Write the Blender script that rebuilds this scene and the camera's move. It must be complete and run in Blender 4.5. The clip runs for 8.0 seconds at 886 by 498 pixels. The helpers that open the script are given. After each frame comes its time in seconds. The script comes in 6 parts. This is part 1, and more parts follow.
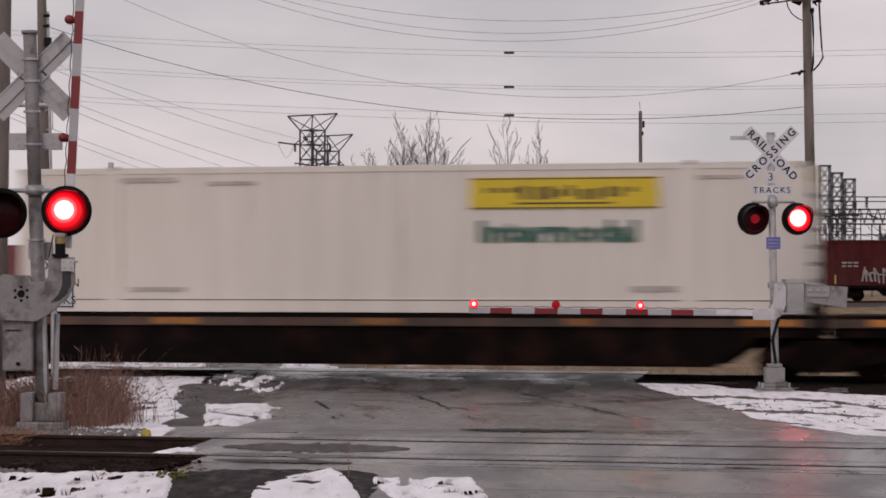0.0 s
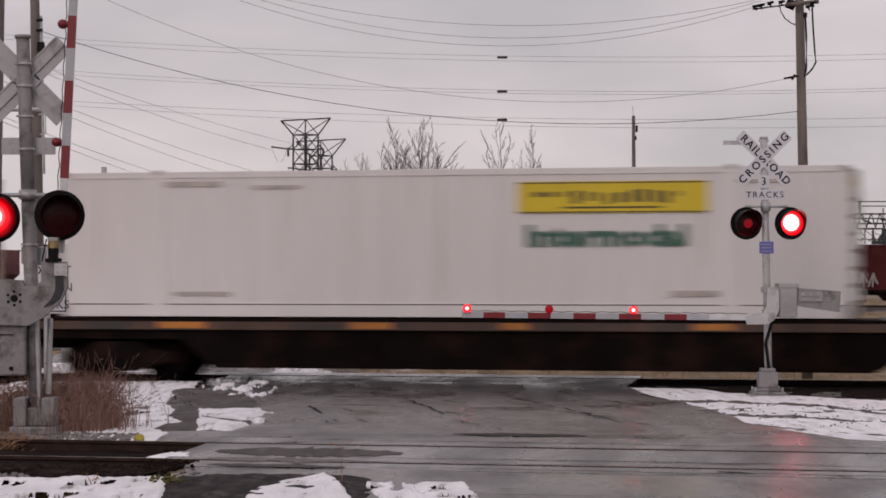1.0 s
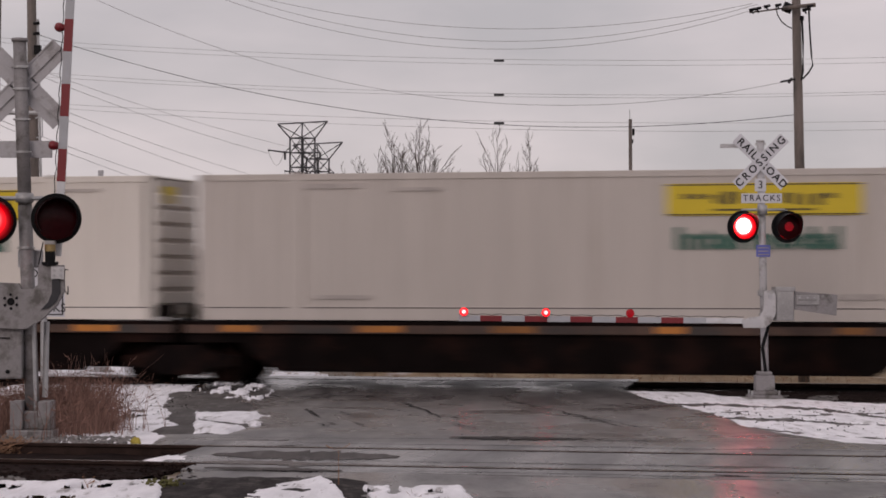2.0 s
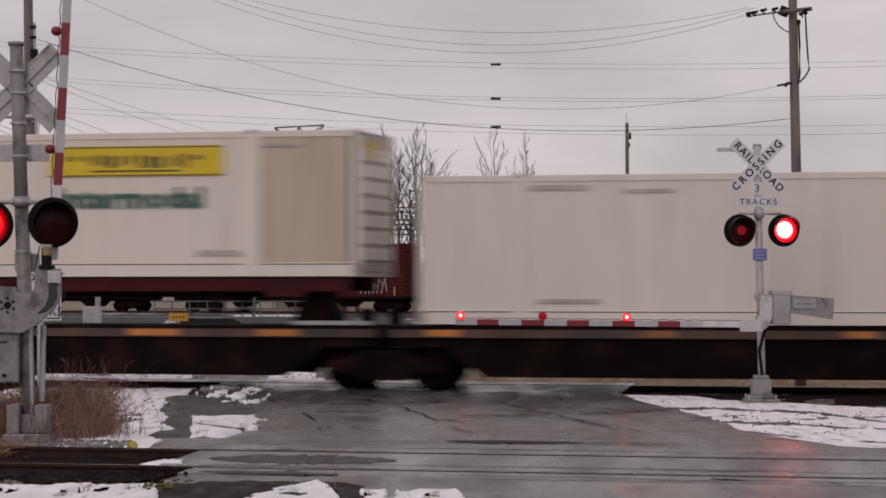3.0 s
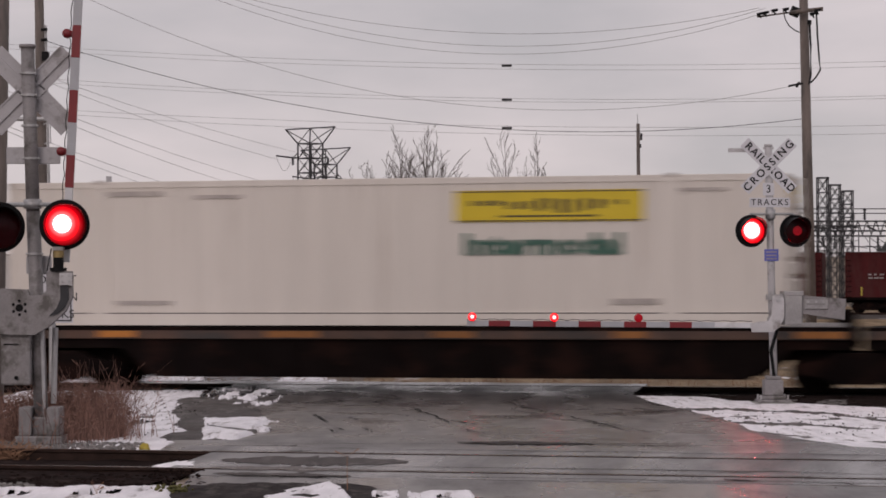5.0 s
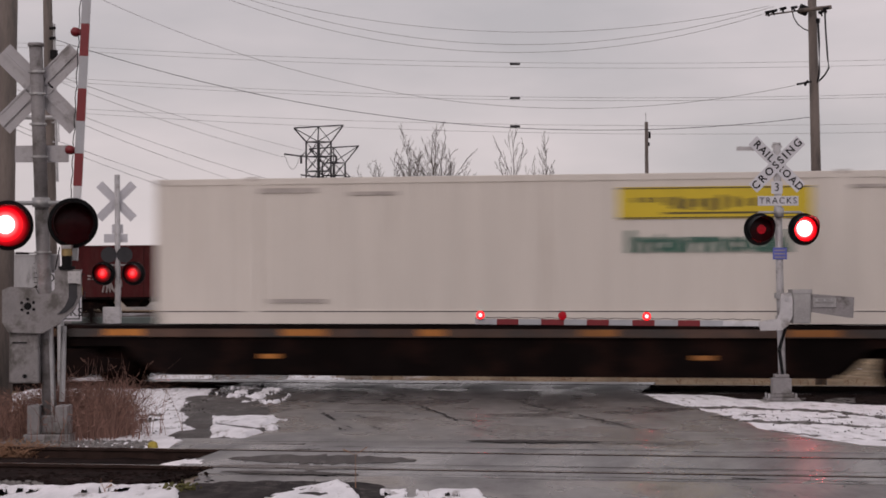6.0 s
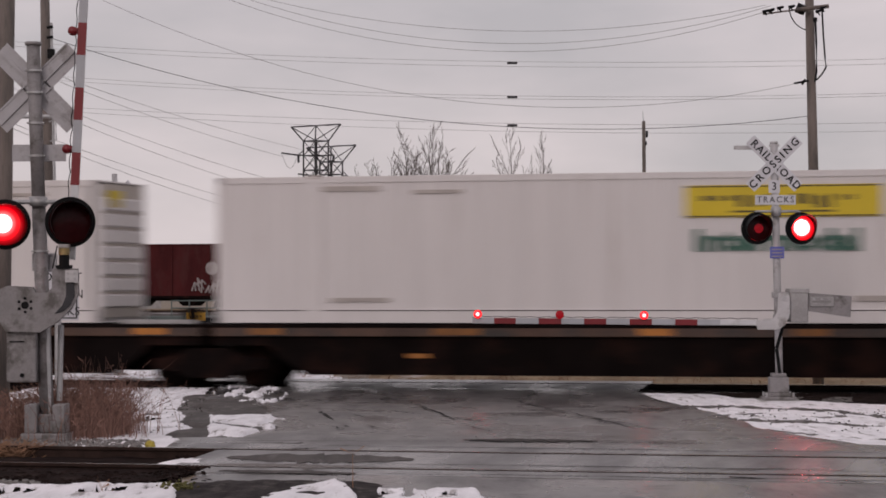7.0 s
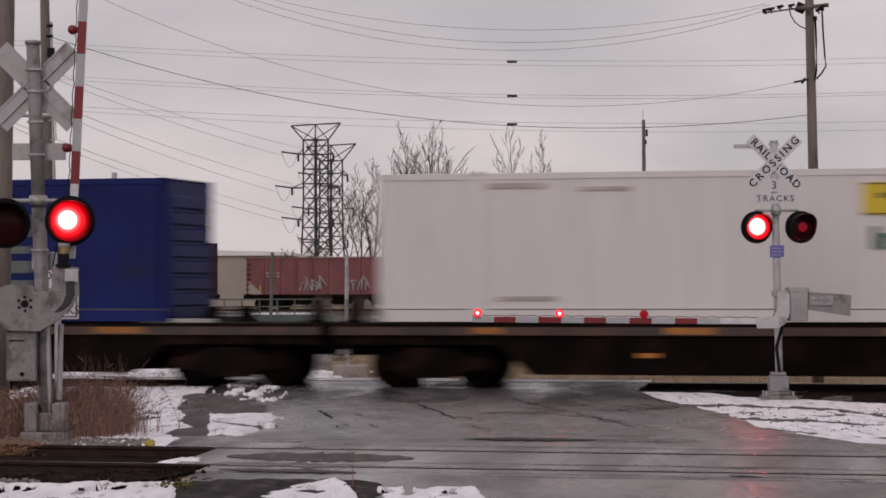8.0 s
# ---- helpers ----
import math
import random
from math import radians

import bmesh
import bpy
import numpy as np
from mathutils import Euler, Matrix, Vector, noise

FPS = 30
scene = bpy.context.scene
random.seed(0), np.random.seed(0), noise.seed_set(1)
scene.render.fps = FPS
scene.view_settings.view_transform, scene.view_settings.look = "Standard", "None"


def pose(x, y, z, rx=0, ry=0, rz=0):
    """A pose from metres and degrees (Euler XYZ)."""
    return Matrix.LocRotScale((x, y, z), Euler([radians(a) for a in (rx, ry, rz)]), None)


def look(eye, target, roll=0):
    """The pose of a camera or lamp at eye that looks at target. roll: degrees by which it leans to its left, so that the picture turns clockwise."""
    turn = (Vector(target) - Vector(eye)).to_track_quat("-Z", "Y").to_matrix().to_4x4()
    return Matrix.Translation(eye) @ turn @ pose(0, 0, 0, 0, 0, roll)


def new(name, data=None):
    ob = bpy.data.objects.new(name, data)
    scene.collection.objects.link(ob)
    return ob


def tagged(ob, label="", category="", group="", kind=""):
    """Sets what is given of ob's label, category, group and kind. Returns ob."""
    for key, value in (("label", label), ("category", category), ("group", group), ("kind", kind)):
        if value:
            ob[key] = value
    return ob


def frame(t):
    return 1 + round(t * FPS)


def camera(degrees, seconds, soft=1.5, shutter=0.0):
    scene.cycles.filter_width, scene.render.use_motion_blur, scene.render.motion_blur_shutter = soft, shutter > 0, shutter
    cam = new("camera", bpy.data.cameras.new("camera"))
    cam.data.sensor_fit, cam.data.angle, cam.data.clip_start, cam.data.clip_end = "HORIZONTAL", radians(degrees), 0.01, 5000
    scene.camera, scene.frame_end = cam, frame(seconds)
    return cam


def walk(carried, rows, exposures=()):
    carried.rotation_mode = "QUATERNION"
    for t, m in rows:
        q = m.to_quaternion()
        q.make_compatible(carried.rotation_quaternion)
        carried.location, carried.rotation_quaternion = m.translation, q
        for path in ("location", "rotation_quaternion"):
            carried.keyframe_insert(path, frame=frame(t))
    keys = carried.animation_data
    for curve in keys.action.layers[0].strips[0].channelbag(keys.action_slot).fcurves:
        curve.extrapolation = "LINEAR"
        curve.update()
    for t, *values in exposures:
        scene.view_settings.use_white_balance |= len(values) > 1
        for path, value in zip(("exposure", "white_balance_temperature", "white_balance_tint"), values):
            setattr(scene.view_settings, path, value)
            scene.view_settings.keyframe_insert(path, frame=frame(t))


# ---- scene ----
F = 4500.0                      # lens, in units of the picture's width of 1568
H, Y0 = 1.99, 492.0             # eye height and horizon
TILT = radians(14.0)            # the tracks run obliquely across the view
SINT, COST = math.sin(TILT), math.cos(TILT)
SHAKE = ((0, 0, 0), (0.5, -7.5, 4), (1, -12, 8), (1.5, -14.5, 10), (3, -23.5, 20.5), (3.5, -23.5, 20), (4, -22, 21),
         (4.5, -14.5, 23), (6, 11.2, 20), (6.5, 10.5, 14), (7, 6.5, 18.3), (7.5, 3, 18.8), (8, 6.2, 16.2))
EYE = Vector((0, 0, H))


def P(x, y, d):
    """The place at depth d on the sight line (x, y)."""
    return Vector(((x - 784) / F * d, d, H - (y - Y0) / F * d))


def T(u, v, z=0.0):
    """Along the tracks u, across them v, height z."""
    return Vector((u * COST + v * SINT, -u * SINT + v * COST, z))


cam = camera(2 * math.degrees(math.atan(784 / F)), 8.0, soft=1.7, shutter=0.45)
walk(cam, [(t, look(EYE, P(784 - dx, 441 - dy, 100), -0.14 * max(0.0, min(1.0, t - 3.2)))) for t, dx, dy in SHAKE],
     [(0, -0.12, 6900, 22), (0.6, -0.13, 6900, 22), (1.5, -0.22, 6900, 22), (3, -0.22, 6900, 22), (3.5, 0.0, 6900, 22), (4, 0.02, 6900, 22), (4.5, -0.2, 6900, 22), (8, -0.22, 6900, 22)])

# ---- world and sun ----
world = bpy.data.worlds.new("overcast")
scene.world = world
world.use_nodes = True
wn, wl = world.node_tree.nodes, world.node_tree.links
sky = wn.new("ShaderNodeTexSky")
sky.sky_type, sky.sun_disc = "NISHITA", False
sky.sun_elevation, sky.sun_rotation = radians(28), radians(200)
coord = wn.new("ShaderNodeTexCoord")
stretch = wn.new("ShaderNodeMapping")
stretch.inputs["Scale"].default_value = (3.0, 3.0, 9.0)
cloud = wn.new("ShaderNodeTexNoise")
cloud.inputs["Scale"].default_value, cloud.inputs["Detail"].default_value = 2.2, 5
ramp = wn.new("ShaderNodeValToRGB")
ramp.color_ramp.elements[0].position, ramp.color_ramp.elements[1].position = 0.32, 0.68
ramp.color_ramp.elements[0].color = (5.2, 5.4, 5.62, 1)
ramp.color_ramp.elements[1].color = (7.3, 7.2, 7.38, 1)
mixer = wn.new("ShaderNodeMix")
mixer.data_type = "RGBA"
mixer.inputs["Factor"].default_value = 0.93
wl.new(coord.outputs["Generated"], stretch.inputs["Vector"])
wl.new(stretch.outputs["Vector"], cloud.inputs["Vector"])
wl.new(cloud.outputs["Fac"], ramp.inputs["Fac"])
wl.new(sky.outputs["Color"], mixer.inputs["A"])
wl.new(ramp.outputs["Color"], mixer.inputs["B"])
wl.new(mixer.outputs["Result"], wn["Background"].inputs["Color"])
wn["Background"].inputs["Strength"].default_value = 0.1
sun = new("sun", bpy.data.lights.new("sun", "SUN"))
sun.data.energy, sun.data.angle, sun.data.color = 0.7, radians(25), (1, 0.96, 0.92)
sun.matrix_world = look((-20, -55, 31), (0, 0, 0))
scene.view_settings.exposure = 0.0

# ---- materials ----


def mat(name, base, rough=0.6, metal=0.0, vary=0.25, scale=3.0, fine=40.0, bump=0.15, dirt=None, dirt_amount=0.0, dirt_scale=1.2,
        stretch=(1, 1, 1), coat=0.0, random_tone=0.0, spec=None):
    """Base colour with two scales of variation, fine relief and stains of another colour."""
    m = bpy.data.materials.new(name)
    m.use_nodes = True
    n, l = m.node_tree.nodes, m.node_tree.links
    b = n["Principled BSDF"]
    tc = n.new("ShaderNodeTexCoord")
    mp = n.new("ShaderNodeMapping")
    mp.inputs["Scale"].default_value = stretch
    l.new(tc.outputs["Object"], mp.inputs["Vector"])
    n1, n2 = n.new("ShaderNodeTexNoise"), n.new("ShaderNodeTexNoise")
    n1.inputs["Scale"].default_value, n1.inputs["Detail"].default_value = scale, 6
    n2.inputs["Scale"].default_value, n2.inputs["Detail"].default_value = fine, 3
    l.new(mp.outputs["Vector"], n1.inputs["Vector"]), l.new(mp.outputs["Vector"], n2.inputs["Vector"])
    r = n.new("ShaderNodeValToRGB")
    r.color_ramp.elements[0].position, r.color_ramp.elements[1].position = 0.3, 0.7
    r.color_ramp.elements[0].color = (*[c * (1 - vary) for c in base], 1)
    r.color_ramp.elements[1].color = (*[min(1, c * (1 + vary * 0.6)) for c in base], 1)
    add = n.new("ShaderNodeMath")
    add.operation = "MULTIPLY_ADD"
    add.inputs[1].default_value = 0.35
    l.new(n2.outputs["Fac"], add.inputs[0])
    sub = n.new("ShaderNodeMath")
    sub.operation = "SUBTRACT"
    sub.inputs[1].default_value = 0.175
    l.new(n1.outputs["Fac"], sub.inputs[0])
    l.new(sub.outputs[0], add.inputs[2])
    l.new(add.outputs[0], r.inputs["Fac"])
    out = r.outputs["Color"]
    if dirt:
        n3 = n.new("ShaderNodeTexNoise")
        n3.inputs["Scale"].default_value, n3.inputs["Detail"].default_value = dirt_scale, 8
        n3.inputs["Roughness"].default_value = 0.65
        l.new(mp.outputs["Vector"], n3.inputs["Vector"])
        r3 = n.new("ShaderNodeValToRGB")
        r3.color_ramp.elements[0].position, r3.color_ramp.elements[1].position = 0.62 - dirt_amount * 0.4, 0.72 - dirt_amount * 0.3
        mx = n.new("ShaderNodeMix")
        mx.data_type = "RGBA"
        mx.inputs["B"].default_value = (*dirt, 1)
        l.new(n3.outputs["Fac"], r3.inputs["Fac"]), l.new(r3.outputs["Color"], mx.inputs["Factor"]), l.new(out, mx.inputs["A"])
        out = mx.outputs["Result"]
    if random_tone:
        # negative: tone by loose piece rather than by object
        oi, hs = n.new("ShaderNodeObjectInfo") if random_tone > 0 else n.new("ShaderNodeNewGeometry"), n.new("ShaderNodeHueSaturation")
        key, random_tone = ("Random" if random_tone > 0 else "Random Per Island"), abs(random_tone)
        ma = n.new("ShaderNodeMath")
        ma.operation = "MULTIPLY_ADD"
        ma.inputs[1].default_value, ma.inputs[2].default_value = random_tone, 1 - random_tone / 2
        l.new(oi.outputs[key], ma.inputs[0]), l.new(ma.outputs[0], hs.inputs["Value"]), l.new(out, hs.inputs["Color"])
        out = hs.outputs["Color"]
    l.new(out, b.inputs["Base Color"])
    b.inputs["Roughness"].default_value, b.inputs["Metallic"].default_value = rough, metal
    b.inputs["Coat Weight"].default_value = coat
    b.inputs["Specular IOR Level"].default_value = (0.12 if max(base) < 0.07 else 0.5) if spec is None else spec
    if bump:
        bp = n.new("ShaderNodeBump")
        bp.inputs["Strength"].default_value, bp.inputs["Distance"].default_value = bump, 0.02
        l.new(add.outputs[0], bp.inputs["Height"]), l.new(bp.outputs["Normal"], b.inputs["Normal"])
    return m


def glow(name, colour, strength):
    m = bpy.data.materials.new(name)
    m.use_nodes = True
    b = m.node_tree.nodes["Principled BSDF"]
    b.inputs["Base Color"].default_value = (*colour, 1)
    b.inputs["Emission Color"].default_value = (*colour, 1)
    b.inputs["Emission Strength"].default_value = strength
    return m


STEEL = mat("galvanised", (0.46, 0.46, 0.47), 0.5, 0.55, 0.2, 5, 60, 0.1, (0.25, 0.24, 0.23), 0.25)
SILVER = mat("silver_paint", (0.5, 0.49, 0.5), 0.5, 0.2, 0.15, 4, 50, 0.1, (0.22, 0.2, 0.19), 0.25, 2.5)
CONCRETE = mat("concrete", (0.36, 0.35, 0.34), 0.85, 0, 0.25, 4, 50, 0.4, (0.15, 0.14, 0.13), 0.3)
BLACK = mat("black_paint", (0.008, 0.008, 0.009), 0.5, 0, 0.2, 5, 60, 0.1)
SILVER_OLD = mat("weathered_silver", (0.27, 0.255, 0.26), 0.55, 0.15, 0.25, 3, 40, 0.15, (0.11, 0.1, 0.095), 0.35, 3)
SIGN_BACK = mat("sign_back", (0.42, 0.41, 0.43), 0.5, 0.1, 0.12, 3, 40, 0.05, (0.25, 0.24, 0.24), 0.2, 3)
SIGN_WHITE = mat("sign_white", (0.62, 0.62, 0.66), 0.45, 0, 0.08, 3, 60, 0.03, (0.4, 0.39, 0.38), 0.1)
SIGN_BLACK = mat("sign_black", (0.02, 0.02, 0.022), 0.5)
PLATE_BLUE = mat("plate_blue", (0.1, 0.12, 0.42), 0.45, 0, 0.1)
ARM_WHITE = mat("arm_white", (0.6, 0.6, 0.62), 0.5, 0, 0.1, 4, 40, 0.05, (0.35, 0.34, 0.33), 0.15)
ARM_GREY = mat("arm_reflective_white", (0.4, 0.41, 0.44), 0.4, 0, 0.1, 4, 40, 0.05)
ARM_RED = mat("arm_red", (0.2, 0.012, 0.018), 0.4, 0, 0.12, 4, 40, 0.05)
LENS_DARK = mat("lens_unlit", (0.022, 0.001, 0.002), 0.25, 0, 0.2, 20, 80, 0.1)


def lens_glow(name, radius, shift, steps):
    """A lit lens: white-hot round its bulb, deep red towards the rim."""
    m = bpy.data.materials.new(name)
    m.use_nodes = True
    n, l = m.node_tree.nodes, m.node_tree.links
    tc, mp, g, r = n.new("ShaderNodeTexCoord"), n.new("ShaderNodeMapping"), n.new("ShaderNodeTexGradient"), n.new("ShaderNodeValToRGB")
    mp.inputs["Location"].default_value = (-shift[0], 0, -shift[1])
    mp.inputs["Scale"].default_value = (1 / radius, 0.05, 1 / radius)
    g.gradient_type = "SPHERICAL"
    while len(r.color_ramp.elements) < len(steps):
        r.color_ramp.elements.new(0.5)
    for e, (at, colour) in zip(r.color_ramp.elements, steps):
        e.position, e.color = at, (*colour, 1)
    b = n["Principled BSDF"]
    b.inputs["Base Color"].default_value = (0.05, 0.002, 0.003, 1)
    b.inputs["Roughness"].default_value = 0.3
    b.inputs["Emission Strength"].default_value = 1.0
    l.new(tc.outputs["Object"], mp.inputs["Vector"]), l.new(mp.outputs["Vector"], g.inputs["Vector"])
    l.new(g.outputs["Fac"], r.inputs["Fac"]), l.new(r.outputs["Color"], b.inputs["Emission Color"])
    return m


LENS_LIT = {"front": lens_glow("lens_lit_front", 0.22, (-0.1, 0.05), ((0, (0.9, 0.004, 0.01)), (0.2, (2.5, 0.02, 0.03)), (0.34, (7, 0.3, 0.3)), (0.44, (40, 6, 6)), (1, (70, 11, 10)))),
            "near": lens_glow("lens_lit_near", 0.26, (-0.14, 0.03), ((0, (0.12, 0.0, 0.001)), (0.2, (0.7, 0.002, 0.008)), (0.38, (2.6, 0.02, 0.03)), (0.56, (8, 0.3, 0.3)), (0.65, (35, 5, 5)), (1, (70, 11, 10)))),
            "side": lens_glow("lens_lit_aslant", 0.22, (0, 0), ((0, (0.01, 0, 0)), (0.3, (0.12, 0.001, 0.002)), (0.6, (1.2, 0.01, 0.015)), (0.9, (5, 0.15, 0.15)))),
            "small": lens_glow("lens_lit_small", 0.075, (0, 0), ((0, (1.2, 0.004, 0.012)), (0.4, (5, 0.05, 0.06)), (0.7, (14, 0.9, 0.9)), (1, (60, 9, 9))))}
BRASS = mat("brass", (0.3, 0.22, 0.1), 0.45, 0.6, 0.3, 12, 60, 0.1)
# saturated red glass; at a front lens's centre it paints caught light
LENS_SPOT = mat("lens_red_glass_glint", (0.5, 0.006, 0.016), 0.4, 0, 0.2, 20, 80, 0.1, spec=0.2)
WOOD_POLE = mat("pole_wood", (0.17, 0.14, 0.125), 0.85, 0, 0.35, 6, 60, 0.5, (0.08, 0.07, 0.065), 0.3, 3, (1, 1, 0.15))
CABLE = mat("cable", (0.03, 0.03, 0.033), 0.6, 0, 0.1, bump=0)
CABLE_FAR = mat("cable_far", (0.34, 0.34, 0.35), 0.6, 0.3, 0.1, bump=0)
LATTICE = mat("lattice_steel", (0.06, 0.06, 0.065), 0.7, 0.2, 0.2, 2, 10, 0)
BARK = mat("bark", (0.1, 0.085, 0.075), 0.9, 0, 0.3, 4, 20, 0.2)
RAIL = mat("rail_rust", (0.04, 0.024, 0.02), 0.75, 0.1, 0.35, 6, 60, 0.2)
RAIL_TOP = mat("rail_polish", (0.3, 0.27, 0.26), 0.2, 0.9, 0.15, 3, 40, 0.05)
BALLAST_DARK = mat("ballast_dark", (0.019, 0.0125, 0.0115), 0.95, 0, 0.5, 3, 25, 0.8, (0.045, 0.034, 0.03), 0.12, 4, spec=0.03)
TIE = mat("tie_wood", (0.03, 0.021, 0.019), 0.9, 0, 0.35, 5, 40, 0.5)
SNOW = mat("snow", (0.88, 0.87, 0.91), 0.75, 0, 0.16, 5, 26, 0.6, (0.3, 0.28, 0.275), 0.16, 6.5, (1, 0.16, 1))
VERGE = mat("dark_gravel_verge", (0.075, 0.066, 0.062), 0.85, 0, 0.5, 6, 50, 0.7, (0.2, 0.185, 0.18), 0.25, 5, (1, 0.2, 1))
SHOULDER = mat("rough_road_shoulder", (0.066, 0.056, 0.053), 0.7, 0, 0.45, 5, 60, 0.6, (0.12, 0.108, 0.105), 0.22, 4, (1, 0.18, 1), spec=0.3)
MUD = mat("wet_mud", (0.03, 0.022, 0.02), 0.65, 0, 0.4, 6, 40, 0.4, spec=0.15)
REED = mat("dry_reeds", (0.21, 0.115, 0.09), 0.9, 0, 0.35, 3, 20, 0, random_tone=-1.1)
MOSS = mat("moss", (0.1, 0.095, 0.03), 0.95, 0, 0.4, 8, 60, 0.8)
STONE = mat("stone", (0.17, 0.16, 0.155), 0.9, 0, 0.4, 8, 50, 0.5, random_tone=-1.0)
SIGN_ORANGE = mat("sign_orange", (0.5, 0.26, 0.015), 0.5, 0, 0.15)
CINDER = mat("yard_cinder", (0.085, 0.075, 0.07), 0.95, 0, 0.5, 0.5, 6, 0.5, (0.55, 0.54, 0.57), 0.16, 0.6, (1, 0.15, 1))
YELLOW = mat("yellow_marker", (0.4, 0.31, 0.04), 0.6, 0, 0.25, 9, 60, 0.2)
CAR_BLACK = mat("railcar_black", (0.0065, 0.0042, 0.004), 0.8, 0, 0.4, 2, 18, 0.2, (0.02, 0.009, 0.007), 0.3, 1.5, spec=0.05)
CAR_SILL = mat("railcar_sill", (0.075, 0.037, 0.024), 0.65, 0, 0.4, 2, 18, 0.2, (0.03, 0.024, 0.022), 0.4, 1.2)
ORANGE = mat("reflector_orange", (0.36, 0.125, 0.015), 0.5, 0, 0.3, random_tone=0.9)
GALV_LIGHT = mat("deck_galvanised", (0.34, 0.33, 0.33), 0.55, 0.3, 0.25, 3, 30, 0.15)
CONT = {"cream": mat("container_cream", (0.655, 0.605, 0.555), 0.5, 0, 0.07, 5.0, 30, 0.03, (0.5, 0.44, 0.39), 0.04, 2.2, (1, 1, 0.06)),
        "white": mat("container_white", (0.655, 0.62, 0.615), 0.5, 0, 0.06, 5.0, 30, 0.03, (0.52, 0.47, 0.45), 0.04, 2.2, (1, 1, 0.06)),
        "pink": mat("container_dusty_white", (0.64, 0.572, 0.52), 0.55, 0, 0.08, 5.0, 30, 0.03, (0.48, 0.42, 0.39), 0.05, 2.2, (1, 1, 0.06)),
        "tan": mat("container_tan_white", (0.5, 0.45, 0.415), 0.55, 0, 0.08, 5.0, 30, 0.03, (0.4, 0.35, 0.31), 0.06, 2.2, (1, 1, 0.06)),
        "blue": mat("container_blue", (0.009, 0.017, 0.105), 0.5, 0, 0.25, 1.2, 14, 0.05, (0.014, 0.016, 0.05), 0.2, 0.8, spec=0.14)}
CONT_END = mat("container_end", (0.45, 0.4, 0.36), 0.6, 0, 0.12, 1.2, 14, 0.05, (0.25, 0.21, 0.19), 0.2, 1.0)
# road dirt on the trailer side; also the painted shade of end ribs
CONT_TAN = mat("container_dirt_end_shade", (0.5, 0.41, 0.335), 0.6, 0, 0.12, 3.0, 20, 0.03, (0.36, 0.28, 0.22), 0.15, 1.5, (1, 1, 0.12))
GRIME = mat("grime_strip", (0.42, 0.375, 0.35), 0.7, 0, 0.3, 2, 20, 0.05)
LOGO_YELLOW = mat("panel_yellow", (0.62, 0.45, 0.012), 0.5, 0, 0.1, 2, 20, 0)
LOGO_DARK = mat("panel_dark", (0.09, 0.065, 0.015), 0.5)
LOGO_GREY = mat("letter_grey", (0.11, 0.11, 0.11), 0.5)
LOGO_GREEN = mat("letter_green", (0.03, 0.11, 0.08), 0.5)
GAP_SHADE = mat("gap_shade", (0.09, 0.075, 0.07), 0.8, 0, 0.3, 2, 20, 0)
MAROON = mat("trailer_frame_maroon", (0.055, 0.006, 0.008), 0.5, 0, 0.3, 2, 20, 0.1)
TYRE = mat("tyre", (0.02, 0.02, 0.021), 0.85, 0, 0.3, 10, 60, 0.3)
RIM = mat("wheel_rim", (0.2, 0.19, 0.19), 0.5, 0.4, 0.2)
HOPPER_PINK = mat("hopper_faded_red", (0.21, 0.07, 0.075), 0.75, 0, 0.25, 1.0, 9, 0.05, (0.16, 0.06, 0.06), 0.3, 0.7, (1, 1, 0.4))
HOPPER_BROWN = mat("hopper_oxide_red", (0.068, 0.012, 0.013), 0.75, 0, 0.3, 1.0, 9, 0.05, (0.07, 0.02, 0.02), 0.3, 0.7, (1, 1, 0.4))
HOPPER_GREY = mat("hopper_grey", (0.4, 0.4, 0.42), 0.7, 0, 0.2, 1.0, 9, 0.05, (0.2, 0.2, 0.2), 0.25, 0.7, (1, 1, 0.4))
PAINT_PALE = mat("spray_paint_pale", (0.32, 0.28, 0.28), 0.7, 0, 0.3, 3, 20, 0)
GREEN_GREY = mat("walkway_green_grey", (0.1, 0.125, 0.12), 0.7, 0, 0.2, 2, 20, 0.1)
TAN_WALL = mat("warehouse_wall", (0.36, 0.32, 0.28), 0.8, 0, 0.15, 0.3, 4, 0)
ROOF_SNOW = mat("roof_snow", (0.78, 0.78, 0.82), 0.8, 0, 0.08, 0.3, 4, 0)
PILE = mat("dark_mound", (0.05, 0.055, 0.055), 0.95, 0, 0.6, 0.5, 3, 0.6)
GLASS_DARK = mat("car_glass", (0.02, 0.022, 0.025), 0.08, 0, 0.1, spec=0.5)
CAR_PAINT = mat("car_paint", (0.03, 0.03, 0.034), 0.25, 0.3, 0.1, coat=0.6)
TAIL = glow("tail_light", (1, 0.01, 0.03), 9)
HEAD = glow("head_light", (1, 0.96, 0.9), 60)


def ground_mat():
    """Dead grass, bare earth and thawing snow."""
    m = mat("winter_ground", (0.25, 0.185, 0.12), 0.95, 0, 0.45, 1.2, 14, 0.6, (0.7, 0.69, 0.73), 0.03, 0.5, (1, 0.2, 1), spec=0.05)
    return m


